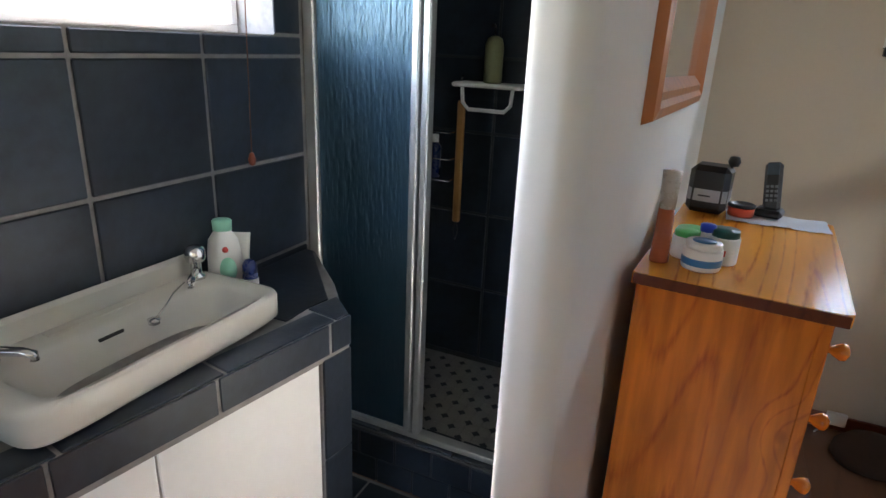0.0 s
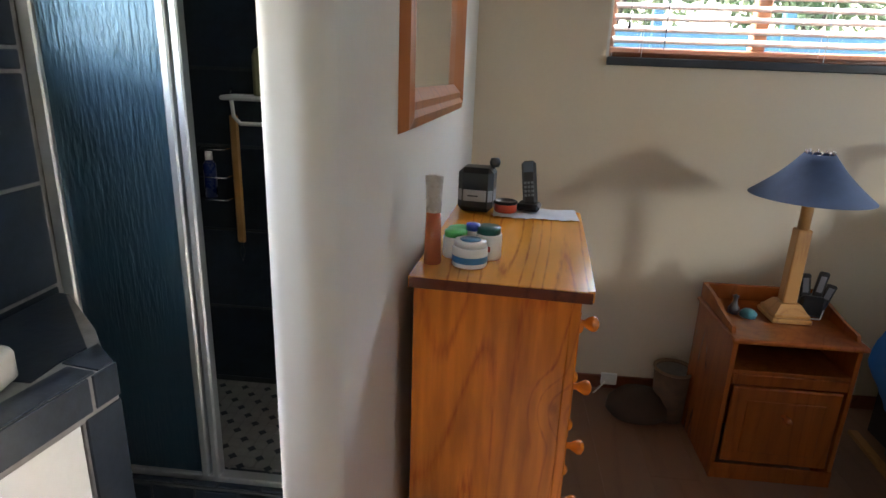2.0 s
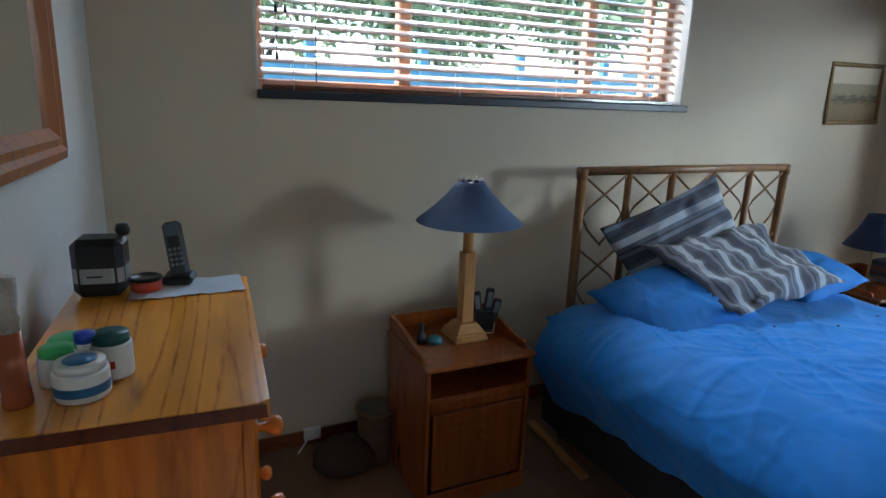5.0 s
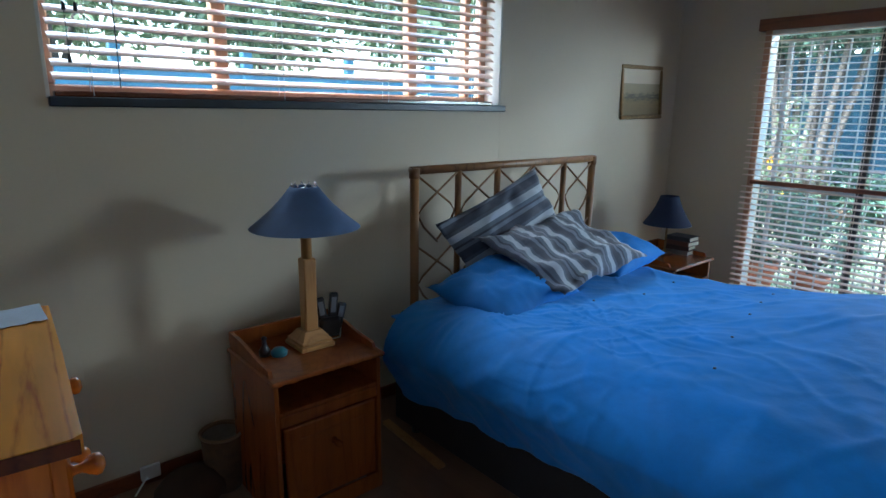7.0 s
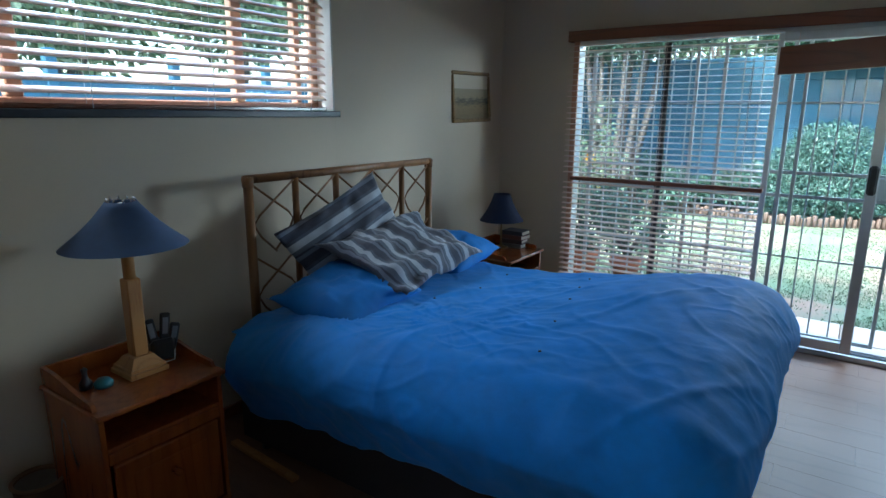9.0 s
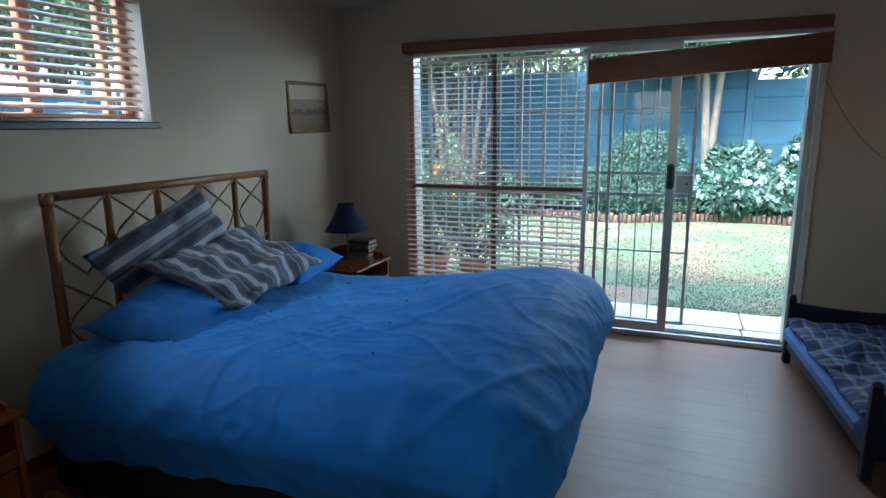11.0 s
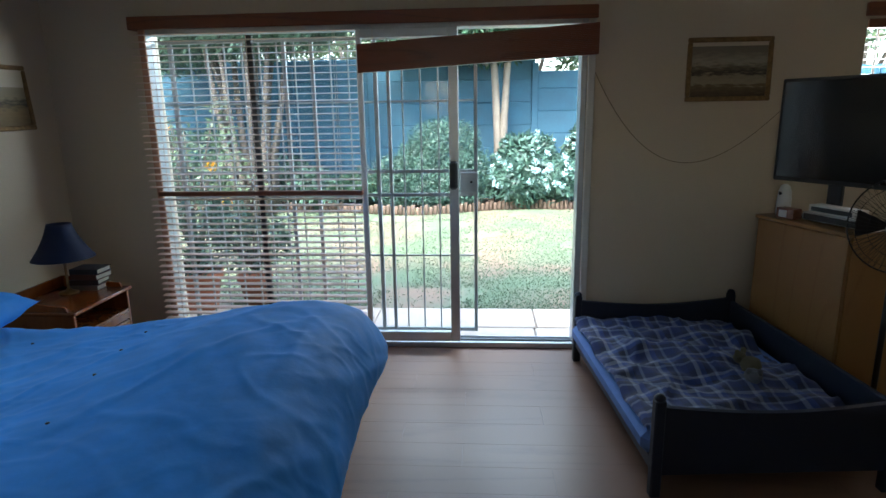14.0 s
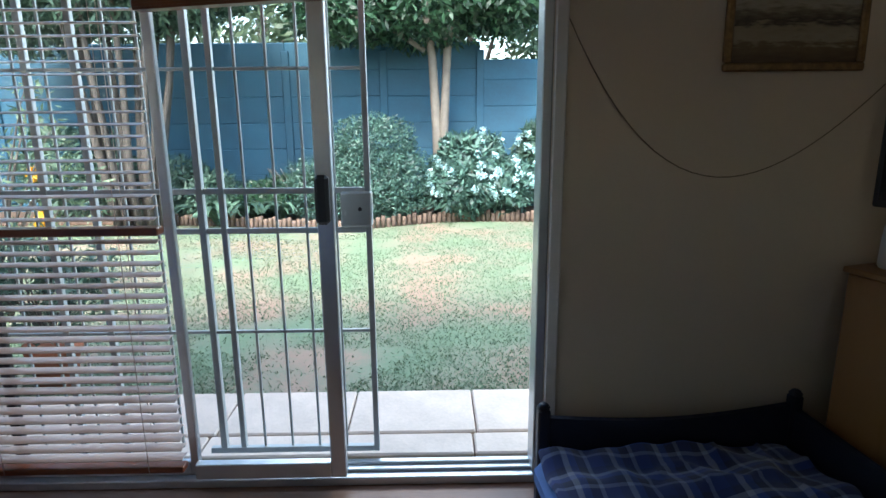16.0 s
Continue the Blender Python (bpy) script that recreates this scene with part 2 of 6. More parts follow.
PINE_EDGE = wood("dark_pine_edge", (0.11, 0.024, 0.007), (0.07, 0.015, 0.005), 0.25, "Y", 8, knots=False, coat=0.4)
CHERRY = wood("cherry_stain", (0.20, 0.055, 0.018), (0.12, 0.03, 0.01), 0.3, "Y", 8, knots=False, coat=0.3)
FRAME_WOOD = wood("mirror_frame_wood", (0.40, 0.13, 0.030), (0.24, 0.068, 0.014), 0.35, "Z", 10, knots=False)
# Bedside cabinet pine, darkened in colour for the shadow they stand in.
PINE_SHADED = wood("shaded_pine", (0.27, 0.070, 0.012), (0.185, 0.042, 0.007), 0.26, "Z", 14, knots=False, coat=0.25, cloudy=0.15, fade=0.3)
OAK = wood("pale_lamp_wood", (0.47, 0.24, 0.08), (0.36, 0.16, 0.05), 0.4, "Z", 8, knots=False)
CANE = wood("cane", (0.24, 0.115, 0.042), (0.13, 0.055, 0.022), 0.4, "Z", 10, knots=False)
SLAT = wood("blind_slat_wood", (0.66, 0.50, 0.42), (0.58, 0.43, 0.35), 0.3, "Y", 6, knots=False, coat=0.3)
BLUE = mat("blue_cotton", (0.026, 0.225, 0.68), 0.7, var=0.12, scale=7, fine=24, bump=0.5, depth=0.007)
BLUE.node_tree.nodes["Principled BSDF"].inputs["Sheen Weight"].default_value = 0.12
BLUE.node_tree.nodes["Principled BSDF"].inputs["Sheen Tint"].default_value = (0.55, 0.75, 1.0, 1)
# Bedding blue made darker: the shade over the pillows is in the colour.
PILLOW_SHADED_BLUE = mat("shaded_blue_pillowcase", (0.020, 0.17, 0.52), 0.75, var=0.10, scale=7, fine=30, bump=0.35, depth=0.006)
NAVY_SHADE = mat("navy_shade_cloth", (0.010, 0.018, 0.055), 0.8, var=0.1, scale=30, fine=400, bump=0.2)
BLUE_SHADE = mat("blue_shade_cloth", (0.048, 0.085, 0.175), 0.75, var=0.1, scale=30, fine=400, bump=0.2)
NAVY = mat("navy_paint", (0.006, 0.009, 0.021), 0.5, var=0.15)
BLACK = mat("black_plastic", (0.012, 0.012, 0.014), 0.35, var=0.1)
SCREEN = mat("dark_screen", (0.006, 0.006, 0.008), 0.12, var=0.05, bump=0)
DARKWOOD = mat("dark_base_cloth", (0.022, 0.018, 0.02), 0.8, var=0.2)
MIRROR = mat("mirror_silver", (0.9, 0.91, 0.9), 0.01, 1.0, var=0.0, bump=0)
GLASS = glass_mat("clear_glass", gloss=0.012)
GOLD = mat("gilt_frame", (0.23, 0.14, 0.055), 0.4, 0.4, var=0.3, scale=30)
FENCE = mat("blue_wall_paint", (0.022, 0.08, 0.125), 0.7, var=0.18, scale=2.5, fine=25, bump=0.5, depth=0.006, per_piece=0.1)
PAVER = mat("sandstone_paver", (0.56, 0.45, 0.36), 0.8, var=0.15, scale=5, fine=60, bump=0.5, depth=0.005, per_piece=0.08)
PALE_BARK = mat("pale_bark", (0.15, 0.13, 0.105), 0.85, var=0.2, scale=8, fine=50, bump=0.6, depth=0.008)
BARK = mat("grey_bark", (0.065, 0.055, 0.045), 0.85, var=0.3, scale=8, fine=50, bump=0.8, depth=0.01)
TERRA = mat("terracotta", (0.34, 0.12, 0.06), 0.8, var=0.15)
EDGING = mat("timber_edging", (0.14, 0.095, 0.07), 0.85, var=0.3, scale=12, per_piece=0.2)
LEAF_BLUE = leafy("leaf_blue_green", (0.072, 0.138, 0.105), (0.018, 0.046, 0.038))
LEAF = leafy("leaf_green", (0.085, 0.145, 0.10), (0.025, 0.055, 0.04))
WINDOW_WOOD = wood("window_wood", (0.46, 0.26, 0.17), (0.36, 0.19, 0.12), 0.4, "Z", 7, knots=False)
LEAF_DARK = leafy("leaf_dark", (0.03, 0.075, 0.035), (0.008, 0.025, 0.012))
LEAF_LIGHT = leafy("leaf_light", (0.13, 0.18, 0.10), (0.05, 0.09, 0.045))
PETAL = leafy("pale_petal", (0.48, 0.66, 0.64), (0.28, 0.46, 0.48))
YELLOW = leafy("yellow_petal", (0.8, 0.45, 0.03), (0.6, 0.3, 0.02))
PINK = leafy("pink_petal", (0.7, 0.35, 0.35), (0.6, 0.25, 0.28))
BLADE = leafy("grass_blade", (0.125, 0.168, 0.098), (0.105, 0.148, 0.085), 0.8)
STEEL_PAINT = mat("grey_painted_steel", (0.42, 0.44, 0.43), 0.45, 0.2, var=0.06)

# frosted shower glass: reeded relief
FROST = bpy.data.materials.new("frosted_glass")
FROST.use_nodes = True
_n, _l = FROST.node_tree.nodes, FROST.node_tree.links
_b = _n["Principled BSDF"]
_b.inputs["Base Color"].default_value = (0.045, 0.12, 0.19, 1)
_b.inputs["Metallic"].default_value = 0.4
_b.inputs["Roughness"].default_value = 0.3
_b.inputs["Specular IOR Level"].default_value = 1.0
_b.inputs["Transmission Weight"].default_value = 0.6
_t = _n.new("ShaderNodeTexCoord")
_m = _n.new("ShaderNodeMapping")
_m.inputs["Scale"].default_value = (60, 60, 9)
_z = _n.new("ShaderNodeTexNoise")
_z.inputs["Scale"].default_value, _z.inputs["Detail"].default_value = 1.6, 4
_u = _n.new("ShaderNodeBump")
_u.inputs["Strength"].default_value, _u.inputs["Distance"].default_value = 0.9, 0.006
_l.new(_t.outputs["Object"], _m.inputs[0]), _l.new(_m.outputs[0], _z.inputs[0])
_l.new(_z.outputs[0], _u.inputs["Height"]), _l.new(_u.outputs[0], _b.inputs["Normal"])

# lawn with worn patches
LAWN = bpy.data.materials.new("lawn_soil")
LAWN.use_nodes = True
_n, _l = LAWN.node_tree.nodes, LAWN.node_tree.links
_t = _n.new("ShaderNodeTexCoord")
_z = _n.new("ShaderNodeTexNoise")
_z.inputs["Scale"].default_value, _z.inputs["Detail"].default_value = 1.3, 6
_y = _n.new("ShaderNodeTexNoise")
_y.inputs["Scale"].default_value, _y.inputs["Detail"].default_value = 40, 4
_a = _n.new("ShaderNodeMath")
_a.operation = 'MULTIPLY_ADD'
_a.inputs[1].default_value = 0.25
_r = ramp_node(LAWN.node_tree, [(0.50, (0.125, 0.175, 0.10)), (0.64, (0.17, 0.175, 0.115)), (0.77, (0.24, 0.17, 0.12))])
_l.new(_t.outputs["Object"], _z.inputs[0]), _l.new(_t.outputs["Object"], _y.inputs[0])
_l.new(_y.outputs[0], _a.inputs[0]), _l.new(_z.outputs[0], _a.inputs[2]), _l.new(_a.outputs[0], _r.inputs[0])
_l.new(_r.outputs[0], _n["Principled BSDF"].inputs["Base Color"])
_n["Principled BSDF"].inputs["Roughness"].default_value = 0.95


# ---- mesh helpers ----
def bmnew():
    return bmesh.new()


def box(bm, x0, x1, y0, y1, z0, z1, b=0.003, m=None):
    """A box with chamfered edges."""
    lo, hi = (x0, y0, z0), (x1, y1, z1)
    b = min(b, 0.45 * min(h - a for a, h in zip(lo, hi)))
    vs = {}
    for i in range(8):
        s = [(i >> k) & 1 for k in range(3)]
        for ax in range(3):
            p = []
            for k in range(3):
                e = hi[k] if s[k] else lo[k]
                p.append(e if k == ax else (e - b if s[k] else e + b))
            v = Vector(p)
            vs[(tuple(s), ax)] = bm.verts.new(m @ v if m else v)
    def c(s0, s1, s2):
        return (s0, s1, s2)
    for ax in range(3):
        u, w = (ax + 1) % 3, (ax + 2) % 3
        for side in (0, 1):
            q = []
            for a, d in ((0, 0), (1, 0), (1, 1), (0, 1)):
                s = [0, 0, 0]
                s[ax], s[u], s[w] = side, a, d
                q.append(vs[(tuple(s), ax)])
            bm.faces.new(q if side else q[::-1])
    for ax in range(3):
        u, w = (ax + 1) % 3, (ax + 2) % 3
        for a in (0, 1):
            for d in (0, 1):
                s, t = [0, 0, 0], [0, 0, 0]
                s[u], s[w], s[ax] = a, d, 0
                t[u], t[w], t[ax] = a, d, 1
                q = [vs[(tuple(s), u)], vs[(tuple(t), u)], vs[(tuple(t), w)], vs[(tuple(s), w)]]
                bm.faces.new(q if a == d else q[::-1])
    for i in range(8):
        s = tuple((i >> k) & 1 for k in range(3))
        q = [vs[(s, 0)], vs[(s, 1)], vs[(s, 2)]]
        bm.faces.new(q if sum(s) % 2 == 1 else q[::-1])
    return bm


def tube(bm, p0, p1, r0, r1=None, seg=12, caps=True):
    r1 = r0 if r1 is None else r1
    p0, p1 = Vector(p0), Vector(p1)
    q = (p1 - p0).to_track_quat("Z", "Y")
    rings = []
    for p, r in ((p0, r0), (p1, r1)):
        rings.append([bm.verts.new(p + q @ Vector((r * math.cos(2 * math.pi * i / seg), r * math.sin(2 * math.pi * i / seg), 0))) for i in range(seg)])
    for i in range(seg):
        j = (i + 1) % seg
        bm.faces.new((rings[0][i], rings[0][j], rings[1][j], rings[1][i])).smooth = True
    if caps:
        bm.faces.new(rings[0][::-1]), bm.faces.new(rings[1])
    return bm


def pipe(bm, pts, r, seg=8):
    """A smooth pipe through points."""
    pts = [Vector(p) for p in pts]
    rs = r if isinstance(r, (list, tuple)) else [r] * len(pts)
    rings = []
    for k, p in enumerate(pts):
        d = pts[min(k + 1, len(pts) - 1)] - pts[max(k - 1, 0)]
        q = d.to_track_quat("Z", "Y")
        rings.append([bm.verts.new(p + q @ Vector((rs[k] * math.cos(2 * math.pi * i / seg), rs[k] * math.sin(2 * math.pi * i / seg), 0))) for i in range(seg)])
    for a, b in zip(rings, rings[1:]):
        for i in range(seg):
            j = (i + 1) % seg
            bm.faces.new((a[i], a[j], b[j], b[i])).smooth = True
    bm.faces.new(rings[0][::-1]), bm.faces.new(rings[-1])
    return bm


def lathe(bm, prof, seg=24, at=(0, 0, 0), sx=1.0, sy=1.0):
    """Turns a profile of (radius, height)."""
    rings = []
    for r, z in prof:
        if r < 1e-5:
            rings.append([bm.verts.new((at[0], at[1], at[2] + z))])
        else:
            rings.append([bm.verts.new((at[0] + sx * r * math.cos(2 * math.pi * i / seg), at[1] + sy * r * math.sin(2 * math.pi * i / seg), at[2] + z)) for i in range(seg)])
    for a, b in zip(rings, rings[1:]):
        for i in range(seg):
            j = (i + 1) % seg
            q = [a[0]] if len(a) == 1 else [a[i], a[j]]
            q += [b[0]] if len(b) == 1 else [b[j], b[i]]
            if len(q) > 2:
                bm.faces.new(q).smooth = True
    return bm


def prism(bm, pts, z0, z1, b=0.0):
    """An upright prism over an outline of (x, y), counter-clockwise."""
    lo = [bm.verts.new((x, y, z0)) for x, y in pts]
    hi = [bm.verts.new((x, y, z1)) for x, y in pts]
    bm.faces.new(lo[::-1]), bm.faces.new(hi)
    for i in range(len(pts)):
        j = (i + 1) % len(pts)
        bm.faces.new((lo[i], lo[j], hi[j], hi[i]))
    return bm


def finish(name, bm, material, smooth=False):
    me = bpy.data.meshes.new(name)
    bmesh.ops.recalc_face_normals(bm, faces=bm.faces) if len(bm.faces) < 4000 else None
    if smooth:
        for f in bm.faces:
            f.smooth = True
    bm.to_mesh(me)
    bm.free()
    me.materials.append(material)
    return me


def part(name, bm, material, parent, label="", smooth=False):
    ob = new(name, finish(name, bm, material, smooth))
    ob.parent = parent
    return tagged(ob, label)


def solid(name, bm, material, label="", category="", group="", kind="", smooth=False):
    return tagged(new(name, finish(name, bm, material, smooth)), label, category, group, kind)


def thing(name, m, label, category, group="", kind=""):
    ob = new(name)
    ob.empty_display_size = 0.1
    ob.matrix_world = m
    return tagged(ob, label, category, group, kind)


def piece(name, me, parent, x, y, z, rz=0.0, rx=0.0, ry=0.0):
    ob = new(name, me)
    ob.parent = parent
    ob.location, ob.rotation_euler = (x, y, z), (rx, ry, rz)
    return ob


# ---- plan ----
WX, EX, NY, SY, CZ = -0.605, 4.06, 4.06, -1.9, 2.45
T = 0.22
BX = -1.70


def PART_X(y):
    """The bedroom face of the partition, which runs a little askew."""
    return -0.668 + (y - 2.10) * 0.042


DOOR_Y0, DOOR_Y1, DOOR_Z = 0.68, 3.44, 2.09
WIN_X0, WIN_X1, WIN_Z0, WIN_Z1 = -0.045, 2.14, 1.545, 2.25
SH_Y = 2.92


def wall(name, along, pos0, pos1, a0, a1, z1, holes, material, label):
    """A wall slab with rectangular openings (a0, a1, z0, z1) along it."""
    bm = bmnew()
    cuts = sorted(holes)
    at = a0
    def put(u0, u1, w0, w1):
        if u1 - u0 < 1e-4 or w1 - w0 < 1e-4:
            return
        if along == "x":
            box(bm, u0, u1, pos0, pos1, w0, w1, 0.0005)
        else:
            box(bm, pos0, pos1, u0, u1, w0, w1, 0.0005)
    for h0, h1, hz0, hz1 in cuts:
        put(at, h0, 0, z1), put(h0, h1, 0, hz0), put(h0, h1, hz1, z1)
        at = h1
    put(at, a1, 0, z1)
    return solid(name, bm, material, label, "wall", kind="structure")


floor = solid("floor", box(bmnew(), BX - T, EX + 0.02, SY - T, NY + T, -0.10, -0.006, 0.001), JOINT, "brown laminate floor with narrow dark joints", "floor", kind="structure")
ceiling = solid("ceiling", box(bmnew(), BX - T, EX + T, SY - T, NY + T, CZ, CZ + 0.12, 0.001), CEILING, "plain painted plaster ceiling", "ceiling", kind="structure")
wall_north = wall("wall_north", "x", NY, NY + T, BX - T, EX + T, CZ, [(WIN_X0, WIN_X1, WIN_Z0, WIN_Z1)], CREAM, "cream painted bedroom wall with a wide high window")
wall_east = wall("wall_east", "y", EX, EX + T, SY - T, NY, CZ, [(-1.65, -0.90, 1.30, 2.04), (DOOR_Y0, DOOR_Y1, 0.0, DOOR_Z)], CREAM, "cream painted wall with a wide sliding door opening")
# The south opening is invented and unseen, made for the fill lamp.
wall_south = wall("wall_south", "x", SY - T, SY, BX - T, EX, CZ, [(-1.30, -0.50, 1.25, 2.05)], CREAM, "cream painted wall with an added, unseen opening for fill light")
wall_west = wall("wall_west", "y", BX - T, BX, SY, NY, CZ, [(1.20, 2.76, 1.50, 2.06)], GROUT, "bathroom wall lined with dark slate tiles")

# partition between shower and bedroom, with a rounded free end
bm = bmnew()
px0, px1, py0 = -0.750, -0.662, 2.10
out = [(PART_X(NY), NY), (px0, NY), (px0, py0 + 0.02)]
for i in range(7):
    a = math.pi + i * math.pi / 12
    out.append((px0 + 0.02 + 0.02 * math.cos(a), py0 + 0.02 + 0.02 * math.sin(a)))
for i in range(7):
    a = 1.5 * math.pi + i * math.pi / 12
    out.append((px1 - 0.045 + 0.045 * math.cos(a), py0 + 0.045 + 0.045 * math.sin(a)))
prism(bm, out, 0, CZ)
for f in bm.faces:
    f.smooth = abs(f.normal.z) < 0.5 and f.calc_area() < 0.15
solid("wall_partition", bm, WHITE_PLASTER, "white plastered partition with rounded worn corners", "wall", kind="structure")

# skirting of dark wood
bm = bmnew()
box(bm, WX + 0.002, EX - 0.002, NY - 0.016, NY - 0.001, 0, 0.07, 0.004)
solid("skirting", bm, CHERRY, "low dark brown wooden skirting", "skirting", kind="structure")
bm = bmnew()
box(bm, EX - 0.016, EX - 0.001, SY, DOOR_Y0 - 0.05, 0, 0.07, 0.004)
solid("skirting", bm, CHERRY, "low dark brown wooden skirting", "skirting", kind="structure")

# ---- floor laminate, laid in staggered planks ----
def planks():
    pl = {}
    x, k = BX, 0
    while x < EX + 0.02:
        y = SY - (0.0, 0.7, 0.3)[k % 3]
        while y < NY:
            y0, y1 = max(y, SY), min(y + 1.2, NY)
            w = min(0.19, EX + 0.02 - x)
            key = (round(y1 - y0, 3), round(w, 3))
            if y1 - y0 > 0.02 and w > 0.02:
                if key not in pl:
                    pl[key] = finish("plank", box(bmnew(), 0.0002, w - 0.0002, 0.0002, y1 - y0 - 0.0002, -0.008, 0, 0.0003), LAMINATE)
                piece("plank", pl[key], floor, x, y0, 0)
            y += 1.2
        x += 0.19
        k += 1


# ---- north window ----
def slat_mesh(length, width=0.05, tilt=0.0, along="x", th=0.003):
    """A gently bowed blind slat."""
    bm = bmnew()
    n = 4
    rows = []
    for i in range(n + 1):
        u = (i / n - 0.5) * width
        h = 0.004 * (1 - (2 * i / n - 1) ** 2)
        p, q = u * math.cos(tilt) - h * math.sin(tilt), u * math.sin(tilt) + h * math.cos(tilt)
        for dz in (0, th):
            for e in (0, length):
                co = (e, p, q + dz) if along == "x" else (p, e, q + dz)
                rows.append(bm.verts.new(co))
    for i in range(n):
        a = rows[4 * i:4 * i + 4]
        b = rows[4 * i + 4:4 * i + 8]
        bm.faces.new((a[0], a[1], b[1], b[0])), bm.faces.new((a[2], b[2], b[3], a[3]))
        bm.faces.new((a[0], b[0], b[2], a[2])), bm.faces.new((a[1], a[3], b[3], b[1]))
    bm.faces.new((rows[0], rows[2], rows[3], rows[1]))
    bm.faces.new((rows[-4], rows[-3], rows[-1], rows[-2]))
    return finish("slat", bm, SLAT)


def north_window():
    w = thing("window_north", pose(WIN_X0, NY, WIN_Z0), "wide wooden-framed window with three panes and a slate sill", "window", kind="structure")
    W, H = WIN_X1 - WIN_X0, WIN_Z1 - WIN_Z0
    fy0, fy1 = 0.12, 0.17
    for name, x0, x1, z0, z1 in (("window_frame", 0, W, 0.0, 0.05), ("window_frame", 0, W, H - 0.05, H), ("window_frame", 0, 0.05, 0.05, H - 0.05), ("window_frame", W - 0.05, W, 0.05, H - 0.05),
                                 ("mullion", 0.62, 0.68, 0.05, H - 0.05), ("mullion", 1.62, 1.68, 0.05, H - 0.05), ("mullion", W - 0.17, W - 0.13, 0.05, H - 0.05)):
        part(name, box(bmnew(), x0, x1, fy0, fy1, z0, z1, 0.006), WINDOW_WOOD, w)
    for x0, x1 in ((0.05, 0.62), (0.68, 1.62), (1.68, W - 0.17)):
        g = part("pane", box(bmnew(), x0, x1, 0.143, 0.147, 0.05, H - 0.05, 0.0005), GLASS, w)
        g.visible_shadow = False
    part("window_sill", box(bmnew(), 0.004, W + 0.02, -0.028, 0.12, -0.028, 0.006, 0.004), SLATE, w, "dark slate window sill")
    part("reveal", box(bmnew(), -0.0, 0.012, 0.001, 0.12, 0.002, H, 0.001), WHITE_PLASTER, w)
    part("reveal", box(bmnew(), W - 0.012, W, 0.001, 0.12, 0.002, H, 0.001), WHITE_PLASTER, w)
    b = thing("venetian_blind", pose(WIN_X0 + 0.03, NY + 0.055, WIN_Z0), "wooden venetian blind with wide open slats in the high window", "blind")
    L = W - 0.06
    me = slat_mesh(L, 0.05, radians(30))
    z = 0.075
    while z < H - 0.07:
        piece("slat", me, b, 0, 0, z)
        z += 0.0445
    part("bottom_rail", box(bmnew(), 0, L, -0.025, 0.025, 0.006, 0.026, 0.004), PINE_EDGE, b, "dark wooden bottom rail")
    part("headrail", box(bmnew(), 0, L, -0.03, 0.03, H - 0.06, H - 0.002, 0.003), CHERRY, b)
    for x in (0.12, 0.85, 1.4, L - 0.12):
        for y in (-0.026, 0.026):
            part("ladder_cord", tube(bmnew(), (x, y, 0.01), (x, y, H - 0.06), 0.0012, seg=5), WHITE, b)
    c = thing("hanging_toggles", pose(WIN_X0 + 0.085, NY + 0.012, WIN_Z0), "thin blind pull cords with small black toggles", "cord")
    for x, z in ((0.0, 0.30), (0.035, 0.30), (0.0, 0.13)):
        part("cord", tube(bmnew(), (x, 0, z + 0.02), (x, 0, H - 0.06), 0.0011, seg=5), BLACK, c)
        part("toggle", lathe(bmnew(), [(0, 0.03), (0.004, 0.027), (0.007, 0.01), (0.006, 0.0), (0, -0.002)], 10, (x, 0, z - 0.01)), BLACK, c, smooth=True)
    part("wand", tube(bmnew(), (0.15, 0, 0.04), (0.15, 0, H - 0.06), 0.002, seg=6), BLACK, c)


# ---- sliding door, blinds and security gate ----
def frame_box(parent, name, y0, y1, z0, z1, x0, x1, material=ALU, label=""):
    return part(name, box(bmnew(), x0, x1, y0, y1, z0, z1, 0.004), material, parent, label)


